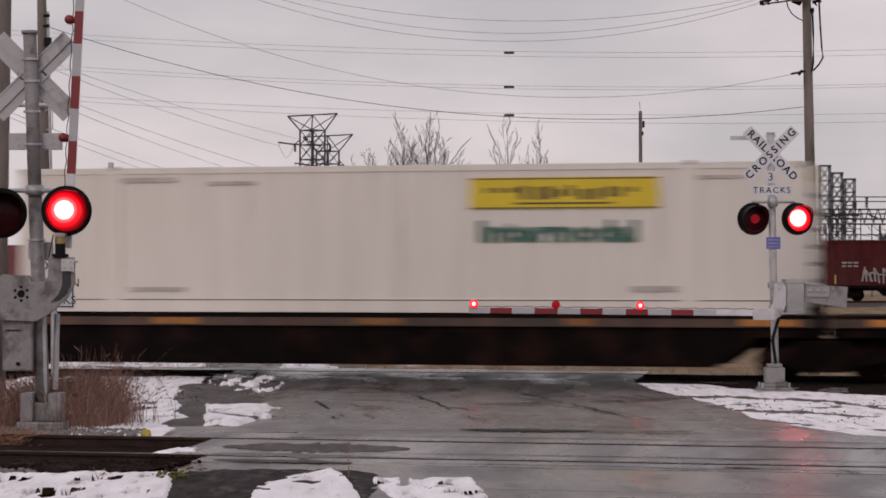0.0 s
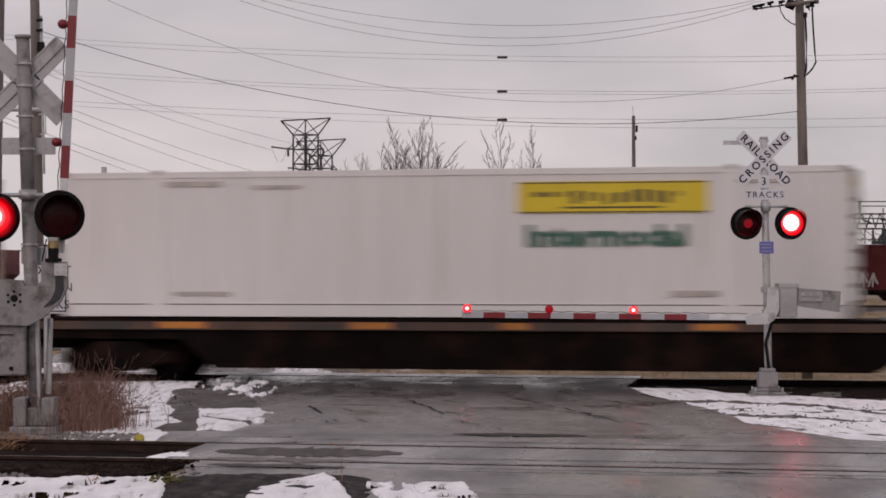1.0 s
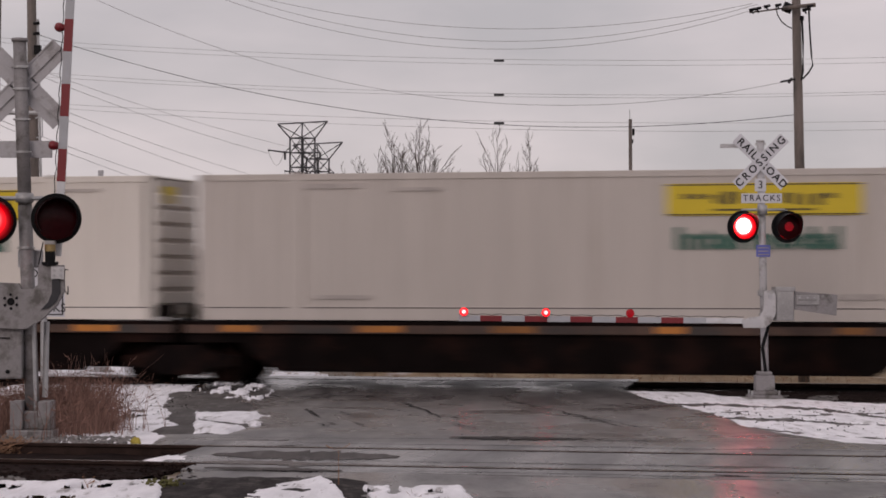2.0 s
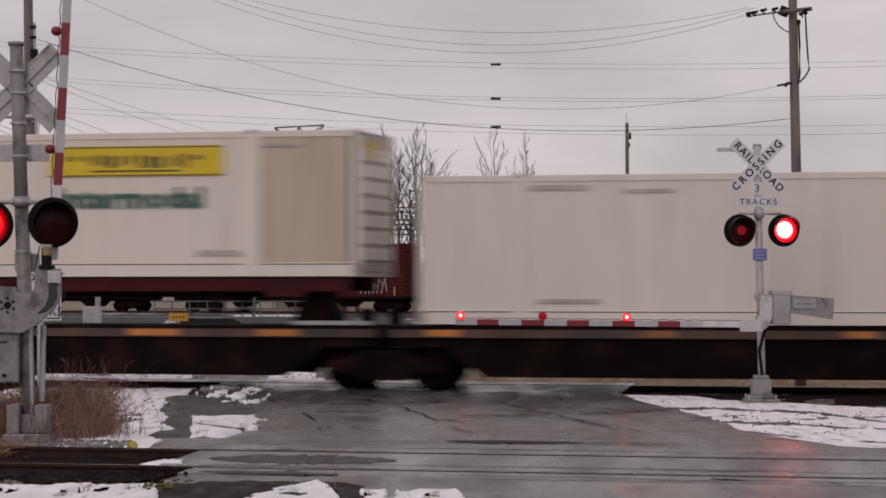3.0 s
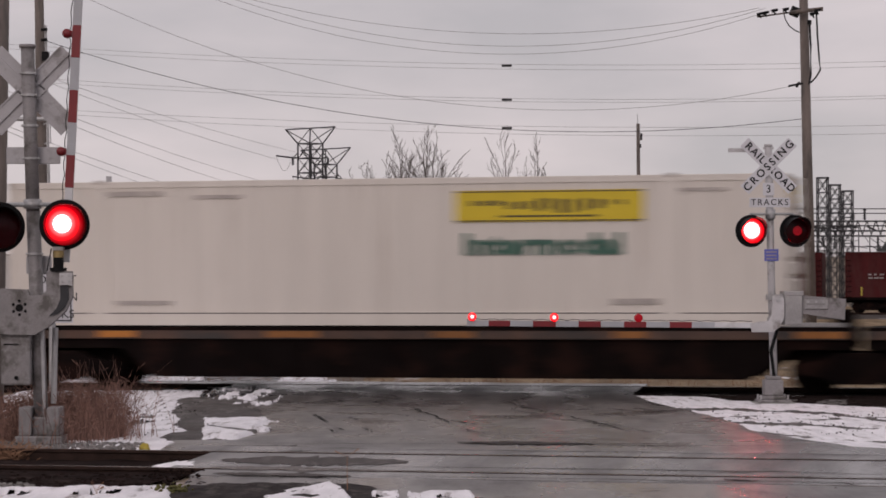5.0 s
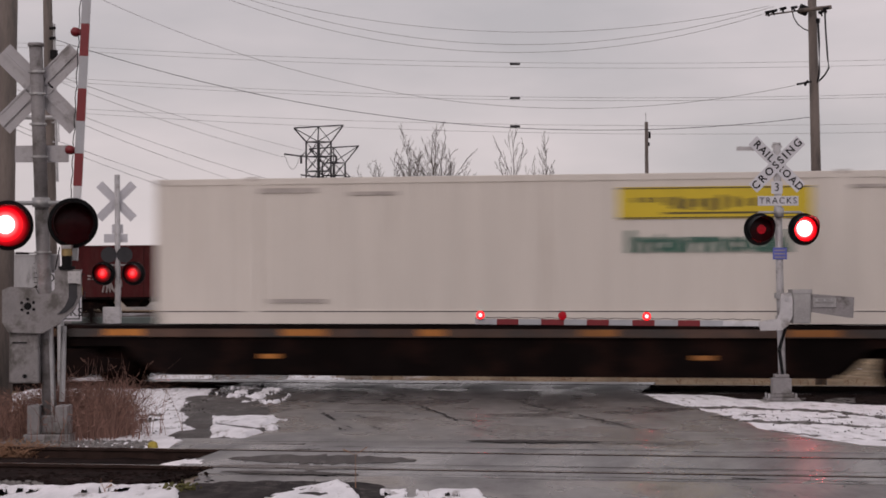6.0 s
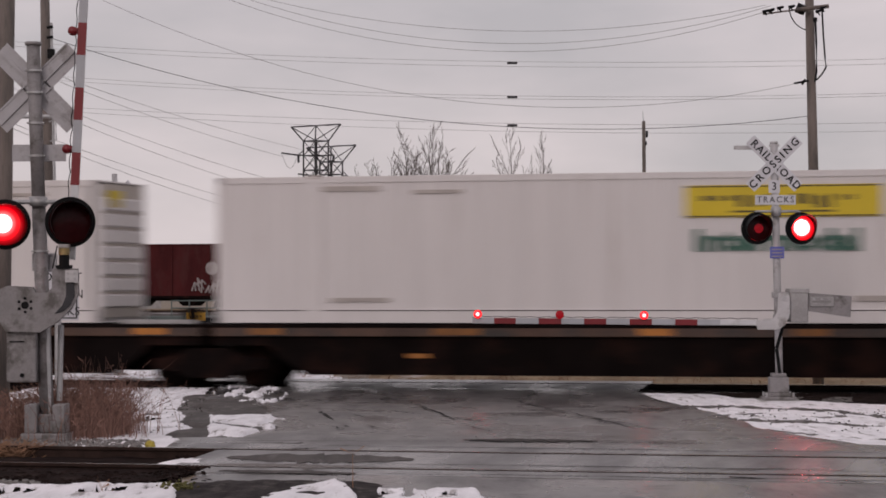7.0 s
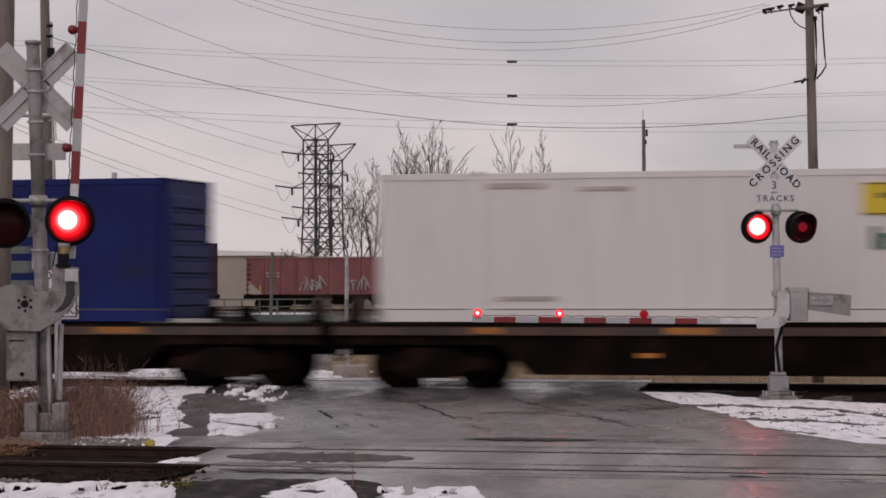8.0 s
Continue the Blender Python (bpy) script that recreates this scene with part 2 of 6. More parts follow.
def road_mat():
    """Wet asphalt, glossy where water stands."""
    m = mat("wet_asphalt", (0.076, 0.07, 0.071), 0.5, 0, 0.55, 2.2, 26, 0.5, (0.12, 0.112, 0.112), 0.28, 1.1, (1, 0.13, 1), spec=0.5)
    n, l = m.node_tree.nodes, m.node_tree.links
    tc, mp, wet, r = n.new("ShaderNodeTexCoord"), n.new("ShaderNodeMapping"), n.new("ShaderNodeTexNoise"), n.new("ShaderNodeMapRange")
    mp.inputs["Scale"].default_value = (1, 0.4, 1)
    wet.inputs["Scale"].default_value, wet.inputs["Detail"].default_value = 0.8, 5
    r.inputs["From Min"].default_value, r.inputs["From Max"].default_value = 0.35, 0.65
    r.inputs["To Min"].default_value, r.inputs["To Max"].default_value = 0.17, 0.42
    l.new(tc.outputs["Object"], mp.inputs["Vector"]), l.new(mp.outputs["Vector"], wet.inputs["Vector"])
    l.new(wet.outputs["Fac"], r.inputs["Value"]), l.new(r.outputs["Result"], n["Principled BSDF"].inputs["Roughness"])
    # puddled film: gloss comes and goes in small streaks
    mp2, film_noise, r2 = n.new("ShaderNodeMapping"), n.new("ShaderNodeTexNoise"), n.new("ShaderNodeMapRange")
    mp2.inputs["Scale"].default_value = (1, 0.3, 1)
    film_noise.inputs["Scale"].default_value, film_noise.inputs["Detail"].default_value, film_noise.inputs["Roughness"].default_value = 3.5, 9, 0.7
    r2.inputs["From Min"].default_value, r2.inputs["From Max"].default_value = 0.34, 0.66
    r2.inputs["To Min"].default_value, r2.inputs["To Max"].default_value = 0.12, 0.75
    l.new(tc.outputs["Object"], mp2.inputs["Vector"]), l.new(mp2.outputs["Vector"], film_noise.inputs["Vector"])
    l.new(film_noise.outputs["Fac"], r2.inputs["Value"]), l.new(r2.outputs["Result"], n["Principled BSDF"].inputs["Specular IOR Level"])
    return m


GROUND, ROAD = ground_mat(), road_mat()

# ---- mesh helpers ----


def link(name, bm, material, parent=None, smooth=False):
    me = bpy.data.meshes.new(name)
    bm.normal_update()
    bm.to_mesh(me)
    bm.free()
    for s in (material if isinstance(material, (list, tuple)) else [material]):
        me.materials.append(s)
    if smooth:
        for p in me.polygons:
            p.use_smooth = True
    ob = new(name, me)
    ob.parent = parent
    return ob


def part(name, bm, material, parent, label="", smooth=False):
    return tagged(link(name, bm, material, parent, smooth), label)


def empty(name, label, category, group="", m=None):
    ob = new(name)
    ob.empty_display_size = 0.1
    if m is not None:
        ob.matrix_world = m
    return tagged(ob, label, category, group)


def box(bm, lo, hi, bevel=0.0, index=0):
    """A box between two corners, its edges rounded by bevel."""
    lo, hi = Vector(lo), Vector(hi)
    made = bmesh.ops.create_cube(bm, size=1, matrix=Matrix.LocRotScale((lo + hi) / 2, None, hi - lo))
    faces = {f for v in made["verts"] for f in v.link_faces}
    for f in faces:
        f.material_index = index
    if bevel:
        bmesh.ops.bevel(bm, geom=list({e for f in faces for e in f.edges}), offset=bevel, segments=2, affect="EDGES", profile=0.6)
    return bm


def boxes(*rows, bevel=0.0):
    bm = bmesh.new()
    for lo, hi in rows:
        box(bm, lo, hi, bevel)
    return bm


def rod(bm, a, b, r0, r1=None, n=10, caps=True, index=0):
    """A round bar from a to b."""
    a, b = Vector(a), Vector(b)
    turn = (b - a).to_track_quat("Z", "Y").to_matrix()
    r1 = r0 if r1 is None else r1
    ring = [turn @ Vector((math.cos(2 * math.pi * i / n), math.sin(2 * math.pi * i / n), 0)) for i in range(n)]
    low, top = [bm.verts.new(a + q * r0) for q in ring], [bm.verts.new(b + q * r1) for q in ring]
    made = [bm.faces.new((low[i - 1], low[i], top[i], top[i - 1])) for i in range(n)]
    if caps:
        made += [bm.faces.new(low[::-1]), bm.faces.new(top)]
    for f in made:
        f.material_index = index
    return bm


def rods(*rows, n=10):
    bm = bmesh.new()
    for row in rows:
        rod(bm, *row, n=n)
    return bm


def tube(bm, pts, r, n=6):
    """One continuous round cable through the points."""
    prev = None
    for i, p in enumerate(pts):
        way = Vector(pts[min(i + 1, len(pts) - 1)]) - Vector(pts[max(i - 1, 0)])
        turn = way.to_track_quat("Z", "Y").to_matrix()
        ring = [bm.verts.new(Vector(p) + turn @ Vector((r * math.cos(2 * math.pi * k / n), r * math.sin(2 * math.pi * k / n), 0))) for k in range(n)]
        if prev:
            for k in range(n):
                bm.faces.new((prev[k - 1], prev[k], ring[k], ring[k - 1]))
        prev = ring
    return bm


def prism(bm, outline, y0, y1, index=0):
    """An outline in x and z, from y0 to y1."""
    a = [bm.verts.new((x, y0, z)) for x, z in outline]
    b = [bm.verts.new((x, y1, z)) for x, z in outline]
    fs = [bm.faces.new(a), bm.faces.new(b[::-1])]
    for i in range(len(a)):
        j = (i + 1) % len(a)
        fs.append(bm.faces.new((a[j], a[i], b[i], b[j])))
    for f in fs:
        f.material_index = index
    bmesh.ops.recalc_face_normals(bm, faces=fs)
    return bm


def lettering(name, text, size, material, parent, m, align="CENTER", spread=1.0, depth=0.003, bold=0.0):
    """Raised letters as a mesh; they stand upright in x and z and face -y."""
    cu = bpy.data.curves.new(name, "FONT")
    cu.body, cu.size, cu.align_x, cu.align_y, cu.extrude, cu.space_character = text, size, align, "CENTER", depth, spread
    cu.resolution_u, cu.offset = 3, bold
    tmp = new(name, cu)
    me = bpy.data.meshes.new_from_object(tmp.evaluated_get(bpy.context.evaluated_depsgraph_get()))
    bpy.data.objects.remove(tmp)
    me.materials.clear()
    me.materials.append(material)
    me.transform(m @ Matrix.Rotation(radians(90), 4, "X"))
    ob = new(name, me)
    ob.parent = parent
    return ob

# ---- ground, road and tracks ----
V_TRAIN, V_NEAR = 50.1, 25.4     # distance of the two track centres, across the tracks


def height(x, y):
    """The lie of the land: a low rise at the near track, a dip behind the far one."""
    v = x * SINT + y * COST
    knots = ((-60, 0.1), (18, 0.12), (23, 0.14), (28.5, 0.2), (34, 0.12), (45, -0.02), (53, -0.02), (62, -0.25), (95, -0.95), (150, -0.9), (178, -0.1), (260, -0.1), (900, 0))
    for (a, za), (b, zb) in zip(knots, knots[1:]):
        if v <= b:
            k = max(0, (v - a) / (b - a))
            return za + (zb - za) * k * k * (3 - 2 * k)
    return 0.0


def sheet(name, xs, ys, lift, material, keep=lambda x, y: True, wobble=0.0, label=""):
    """A piece of the land's surface over a grid, raised by lift."""
    bm, grid = bmesh.new(), {}
    for i, x in enumerate(xs):
        for j, y in enumerate(ys):
            grid[i, j] = bm.verts.new((x, y, height(x, y) + lift + wobble * noise.noise((x * 0.9, y * 0.4, 3.1))))
    for i in range(len(xs) - 1):
        for j in range(len(ys) - 1):
            if keep((xs[i] + xs[i + 1]) / 2, (ys[j] + ys[j + 1]) / 2):
                bm.faces.new((grid[i, j], grid[i + 1, j], grid[i + 1, j + 1], grid[i, j + 1]))
    for v in [v for v in bm.verts if not v.link_faces]:
        bm.verts.remove(v)
    return tagged(link(name, bm, material, smooth=True), label, kind="structure")


def spaced(*stretches):
    out = []
    for a, b, n in stretches:
        out += [a + (b - a) * i / n for i in range(n)]
    return out + [stretches[-1][1]]


sheet("ground", spaced((-1500, -120, 12), (-120, -20, 12), (-20, 20, 40), (20, 120, 12), (120, 1500, 12)),
      spaced((-60, 15, 10), (15, 60, 60), (60, 200, 50), (200, 3000, 16)), -0.06, GROUND, label="winter ground of dead grass, earth and thawing snow")


def bend(y):
    """Beyond the far track the road swings away."""
    return max(0, min(y, 64) - 53) * 0.62 + max(0, y - 64) * 0.1


def road_left(y):
    return -3.25 - max(0, min(y, 52) - 33) * 0.075 + 0.4 * noise.noise((1.3, y * 0.5, 0)) + 0.12 * noise.noise((4.3, y * 2.1, 0)) - bend(y)


def road_right(y):
    return 4.15 - max(0, min(y, 52) - 40) * 0.06 + max(0, 34 - y) * 0.12 + max(0, 29 - y) * 3 + 0.12 * noise.noise((7.3, y * 0.5, 0)) - bend(y)


def strip(name, left, right, ys, n, lift, material, label, skirt=0.05):
    """A band of paving between two winding edges, its sides turned down into the ground."""
    bm, rows = bmesh.new(), []
    for y in ys:
        a, b = left(y), right(y)
        row = [bm.verts.new((a - 0.06, y, height(a, y) + lift - skirt))]
        for i in range(n + 1):
            x = a + (b - a) * i / n
            row.append(bm.verts.new((x, y, height(x, y) + lift + 0.012 * noise.noise((x * 0.7, y * 0.35, 1)))))
        row.append(bm.verts.new((b + 0.06, y, height(b, y) + lift - skirt)))
        rows.append(row)
    for r, s in zip(rows, rows[1:]):
        for i in range(len(r) - 1):
            bm.faces.new((r[i], r[i + 1], s[i + 1], s[i]))
    return tagged(link(name, bm, material, smooth=True), label, kind="structure")


strip("road", lambda y: road_left(y) if y > 28.4 else -2.45 + 0.35 * noise.noise((y * 1.1, 2, 2)) + 0.1 * noise.noise((y * 4, 2, 2)) - max(0, 24.6 - y) * 0.06, road_right, spaced((12, 22, 20), (22, 70, 160), (70, 130, 20)), 30, 0.0, ROAD,
      "wet grey asphalt road leading over the tracks")


def rail_profile():
    return [(-0.07, 0), (0.07, 0), (0.07, 0.012), (0.01, 0.03), (0.01, 0.13), (0.036, 0.14), (0.036, 0.172), (-0.036, 0.172), (-0.036, 0.14), (-0.01, 0.13), (-0.01, 0.03), (-0.07, 0.012)]


TRACK_TURN = Matrix.Rotation(-TILT, 4, "Z")


def track(name, v, top, cant, u0, u1, label):
    """Two rails on ties; the rail nearer the eye lies lower by cant."""
    root = empty(name, label, "railway track")
    tagged(root, kind="structure")
    root.matrix_world = Matrix.Translation(T(0, v, 0)) @ TRACK_TURN
    for s in (-1, 1):
        z = top + (cant / 2 if s > 0 else -cant / 2)
        bm = bmesh.new()
        prof = [(s * 0.7175 + y, z - 0.172 + h) for y, h in rail_profile()]
        a = [bm.verts.new((u0, y, h)) for y, h in prof]
        b = [bm.verts.new((u1, y, h)) for y, h in prof]
        for i in range(len(a)):
            j = (i + 1) % len(a)
            f = bm.faces.new((a[i], a[j], b[j], b[i]))
            f.material_index = 1 if i == 6 else 0
        bmesh.ops.recalc_face_normals(bm, faces=bm.faces)
        part("rail", bm, [RAIL, RAIL_TOP], root, "rusty steel rail with a worn bright head")
    tie = None
    for i in range(int((u1 - u0) / 0.55)):
        u = u0 + i * 0.55
        if tie is None:
            bm = box(bmesh.new(), (-0.115, -1.3, -0.17), (0.115, 1.3, 0), 0.012)
            tie = part("tie", bm, TIE, root)
            tie.matrix_basis = pose(u, 0, top - 0.176, math.degrees(math.atan(cant / 1.435)))
        elif i < 290:
            t2 = new("tie", tie.data)
            t2.parent = root
            t2.matrix_basis = pose(u, 0, top - 0.176, math.degrees(math.atan(cant / 1.435)))
    return root


def bed(name, v, width, top, cant, u0, u1, material, label, near=0.0):
    """Ballast shoulder under a track, with a lumpy surface."""
    bm = bmesh.new()
    us = spaced((u0, u1, int((u1 - u0) / 0.35)))
    vs = [-width / 2 - 0.5 - near, -width / 2 - near, -1.2, -0.75, -0.4, 0, 0.4, 0.75, 1.2, width / 2, width / 2 + 0.5]
    grid = {}
    for i, u in enumerate(us):
        for j, w in enumerate(vs):
            p = T(u, v + w)
            edge = j in (0, len(vs) - 1)
            z = top + cant * max(-1.2, w) / 1.435 - 0.11 + 0.03 * noise.noise((u * 2.5, w * 3, 5)) if not edge else height(p.x, p.y) - 0.12
            if not edge:
                z = max(z, height(p.x, p.y) - 0.025 + 0.03 * noise.noise((u * 2.5, w * 3, 5)))
            grid[i, j] = bm.verts.new((p.x, p.y, z))
    for i in range(len(us) - 1):
        for j in range(len(vs) - 1):
            bm.faces.new((grid[i, j], grid[i + 1, j], grid[i + 1, j + 1], grid[i, j + 1]))
    return tagged(link(name, bm, material, smooth=True), label, kind="structure")


def road_u(v, x):
    """Along-track place of a point at sideways distance x on the track at v."""
    return (x - v * SINT) / COST


NU0, NU1 = road_u(V_NEAR, -2.35), road_u(V_NEAR, 12)
FU0, FU1 = road_u(V_TRAIN, -4.2), road_u(V_TRAIN, 3.9)
track("near_track", V_NEAR, 0.225, 0.08, -40, 60, "rusty railway track crossing the road in the foreground")
track("train_track", V_TRAIN, 0.0, 0.1, -90, 70, "railway track under the passing freight train")
bed("near_ballast_west", V_NEAR, 2.9, 0.2, 0.08, -40, NU0, BALLAST_DARK, "dark fouled ballast beside the rusty rails", 0.9)
bed("train_ballast_west", V_TRAIN, 3.2, 0.0, 0.1, -90, FU0, BALLAST_DARK, "dark wet ballast under the train")
bed("train_ballast_east", V_TRAIN, 3.2, 0.0, 0.1, FU1, 70, BALLAST_DARK, "dark wet ballast under the train", 3.4)


def crossing(name, v, top, cant, u0, u1, label):
    """Paving panels between and beside the rails, leaving flangeway gaps."""
    root = tagged(empty(name, label, "crossing panels"), kind="structure")
    root.matrix_world = Matrix.Translation(T(0, v, 0)) @ TRACK_TURN
    n = max(1, int((u1 - u0) / 7.5))
    for lo, hi, shift in ((-1.25, -0.79, 0.12), (-0.64, 0.64, -0.3), (0.79, 1.25, -0.75)):
        for i in range(n):
            a, b = u0 + (shift if i == 0 else 0) + (u1 - u0) * i / n + 0.001, u0 + (u1 - u0) * (i + 1) / n - 0.001
            bm = box(bmesh.new(), (a, lo, -0.14), (b, hi, -0.004), 0.012)
            ob = part("panel", bm, ROAD, root)
            ob.matrix_basis = pose(0, 0, top, math.degrees(math.atan(cant / 1.435)))
    return root


crossing("near_crossing", V_NEAR, 0.225, 0.08, NU0, NU1, "wet paved panels between the near rails")
crossing("train_crossing", V_TRAIN, 0.0, 0.1, FU0, FU1, "wet paved panels under the train")

# ---- the passing intermodal train ----
U_SHIFT = -50.28 * SINT
SPEED = 21.558


def train_rows(u, v=V_TRAIN):
    """Poses of a vehicle that stands at u along the far track when the clip begins."""
    rows = []
    for i in range(9):
        t = i * 1.0
        rows.append((t, Matrix.Translation(T(u + U_SHIFT + SPEED * t + 0.038 * t * t, v)) @ TRACK_TURN))
    return rows


def container(R, L, tone, z, logo, trailer=False):
    """A 2.6 m wide box with rails, corner posts, side seams and a ribbed front wall. Local x runs from -length to 0."""
    n, h, w = R - L, 2.93, 1.3
    cover = CONT[tone]
    words = {"cream": "cream-white", "white": "white", "pink": "dusty white", "tan": "tan-white", "blue": "blue"}[tone]
    if trailer:
        root = empty("semi_trailer", "cream-white box semi-trailer with maroon frame on a flat railcar", "semi trailer")
    elif tone == "blue":
        root = empty("shipping_container", "blue steel shipping container riding on a railcar", "container", "containers on the train")
    else:
        root = empty("shipping_container", f"{words} shipping container" + (" with yellow panel and green lettering" if logo == 1 else " with faint dark lettering") + " on a railcar", "container", "containers on the train")
    # body with shallow vertical corrugation on the near and far side
    bm = bmesh.new()
    cells = int(n / 0.28)
    for s in (-1, 1):
        top, low = [], []
        for i in range(cells + 1):
            x = -n + 0.12 + (n - 0.24) * i / cells
            for dx, dy in ((0.0, 0.0), (0.05, 0.022), (0.14, 0.022), (0.19, 0.0)):
                if x + dx < -0.12:
                    top.append(bm.verts.new((x + dx, s * (w - 0.012 - dy), z + h - 0.1)))
                    low.append(bm.verts.new((x + dx, s * (w - 0.012 - dy), z + 0.27)))
        for i in range(len(top) - 1):
            bm.faces.new((low[i], low[i + 1], top[i + 1], top[i]) if s < 0 else (top[i], top[i + 1], low[i + 1], low[i]))
    if trailer:
        for f in bm.faces:
            f.material_index = int(f.calc_center_median().x > -2.25)
    part("side_wall", bm, [cover, CONT_TAN], root)
    part("floor_pan", boxes(((-n + 0.1, -w + 0.05, z), (-0.1, w - 0.05, z + 0.14))), cover, root)
    part("roof", boxes(((-n + 0.05, -w + 0.02, z + h - 0.035), (-0.05, w - 0.02, z + h)), bevel=0.012), cover, root)
    part("rear_door", boxes(((-n, -w + 0.06, z + 0.1), (-n + 0.06, -0.01, z + h - 0.06)), ((-n, 0.01, z + 0.1), (-n + 0.06, w - 0.06, z + h - 0.06)), bevel=0.01), cover, root)
    for s in (-1, 1):
        y = s * w
        part("top_rail", boxes(((-n, min(y, y - s * 0.1), z + h - 0.13), (0, max(y, y - s * 0.1), z + h)), bevel=0.012), cover, root)
        part("bottom_rail", boxes(((-n, min(y, y - s * 0.1), z), (0, max(y, y - s * 0.1), z + 0.245)), ((-n, min(y, y - s * 0.05), z + 0.25), (0, max(y, y - s * 0.05), z + 0.28)), bevel=0.008), cover, root, )
        # dark strip, slightly proud, paints the shade in the gap over the rail
        part("rail_groove", boxes(((-n + 0.1, min(y + s * 0.002, y - s * 0.05), z + 0.236), (-0.1, max(y + s * 0.002, y - s * 0.05), z + 0.258))), GAP_SHADE, root, "dark strip painting the shaded gap above the bottom rail")
        for x in (-n, -0.14):
            part("corner_post", boxes(((x, min(y, y - s * 0.14), z), (x + 0.14, max(y, y - s * 0.14), z + h)), bevel=0.012), cover, root)
        if n > 14:
            for x in (-n + 2.05, -2.25):
                part("lifting_post", boxes(((x - 0.16, min(y + s * 0.012, y - s * 0.1), z), (x + 0.16, max(y + s * 0.012, y - s * 0.1), z + h)), bevel=0.012), cover, root)
                part("lifting_casting", boxes(((x - 0.09, min(y + s * 0.016, y - s * 0.12), z + h - 0.06), (x + 0.09, max(y + s * 0.016, y - s * 0.12), z + h + 0.035)), bevel=0.02), GRIME, root, "dark steel casting")
    # front wall with horizontal ribs
    rib_rows = [z + 0.3 + i * 0.335 for i in range(7)]
    part("front_wall", boxes(((-0.09, -w + 0.1, z + 0.1), (-0.03, w - 0.1, z + h - 0.06))), CONT_END if tone != "blue" else cover, root, "grimy ribbed end wall")
    for r in rib_rows:
        bm = prism(bmesh.new(), [(-0.03, r), (0.03, r + 0.035), (0.03, r + 0.24), (-0.03, r + 0.28)], -w + 0.13, w - 0.13)
        # tan-brown ribs on dusty and tan boxes put the end's shade into colour
        part("rib", bm, CONT_TAN if tone in ("pink", "tan") else cover, root)
    if logo == 1 or logo == 2:
        yf = -w - 0.004
        x0, x1, zt = -n + 9.55, -n + 13.3, z + h - 0.27
        if logo == 1:
            panel = part("yellow_panel", boxes(((x0, yf - 0.004, zt - 0.62), (x1, yf + 0.01, zt))), LOGO_YELLOW, root, "yellow panel with a dark emblem of plain bars")
        else:
            panel = part("pale_panel", boxes(((x0, yf - 0.003, zt - 0.62), (x1, yf + 0.01, zt))), cover, root, "worn panel with faint dark bars")
        part("panel_line", boxes(((x0, yf - 0.008, zt - 0.04), (x1, yf, zt - 0.015))), LOGO_DARK, panel)
        part("panel_line", boxes(((x0, yf - 0.008, zt - 0.61), (x1, yf, zt - 0.585))), LOGO_DARK, panel)
        rnd = random.Random(int(-L * 10))
        ax = x0 + 0.3
        while ax < x1 - 0.45:
            k, lo, hi = rnd.uniform(0.07, 0.2), rnd.uniform(0.16, 0.24), rnd.uniform(0.36, 0.46)
            if x0 + 0.9 > ax or ax > x1 - 0.8:
                lo, hi = 0.2, 0.3
            part("emblem_bar", boxes(((ax, yf - 0.008, zt - hi), (ax + k, yf, zt - lo))), LOGO_DARK, panel)
            ax += k + rnd.uniform(0.05, 0.13)
        part("emblem_bar", boxes(((x0 + 0.9, yf - 0.008, zt - 0.53), (x1 - 0.9, yf, zt - 0.49))), LOGO_DARK, panel)
        lettering("lettering", "Intermodal", 0.62, LOGO_GREEN if logo == 1 else LOGO_GREY, root, Matrix.Translation(((x0 + x1) / 2 - 0.12, yf - 0.002, zt - 1.08)) @ Matrix.Diagonal((1.12, 1, 0.9, 1)), spread=1.04, bold=0.03)
    # grime strips, vents and small plates
    yf = -w - 0.003
    if tone != "blue":
        strips = ((-n + 2.4, -n + 3.6, z + 0.42, z + 0.5), (-n + 2.2, -n + 3.4, z + h - 0.3, z + h - 0.2), (-n + 4.1, -n + 5.1, z + h - 0.36, z + h - 0.29), (-3.4, -2.5, z + 0.42, z + 0.53), (-2.1, -1.2, z + h - 0.32, z + h - 0.26))
        for a, b, lo, hi in strips:
            part("placard", boxes(((a, yf - 0.003, lo), (b, yf + 0.02, hi))), GRIME, root, "small grey marking plate")
        part("end_placard", boxes(((0.022, -0.9, z + h - 0.55), (0.03, -0.1, z + h - 0.2))), LOGO_YELLOW, root, "yellow end panel")
    else:
        for lo, hi in ((0.5, 0.85), (1.0, 1.25), (1.4, 1.55), (1.75, 2.2)):
            part("marking", boxes(((-4.2, yf - 0.003, z + lo), (-3.0, yf + 0.02, z + hi))), GREEN_GREY, root, "faded marking")
    if trailer:
        part("frame_rail", boxes(((-n, -1.2, z - 0.3), (-0.3, -1.05, z - 0.01)), ((-n, 1.05, z - 0.3), (-0.3, 1.2, z - 0.01)), bevel=0.01), MAROON, root, "maroon steel frame rail")
        part("cross_member", boxes(*[((-n + 0.5 + i * 1.2, -1.05, z - 0.25), (-n + 0.62 + i * 1.2, 1.05, z - 0.02)) for i in range(13)]), MAROON, root)
        part("bogie_frame", boxes(((-n + 1.6, -1.0, z - 0.55), (-n + 5.4, -0.7, z - 0.28)), ((-n + 1.6, 0.7, z - 0.55), (-n + 5.4, 1.0, z - 0.28)), bevel=0.02), CAR_BLACK, root)
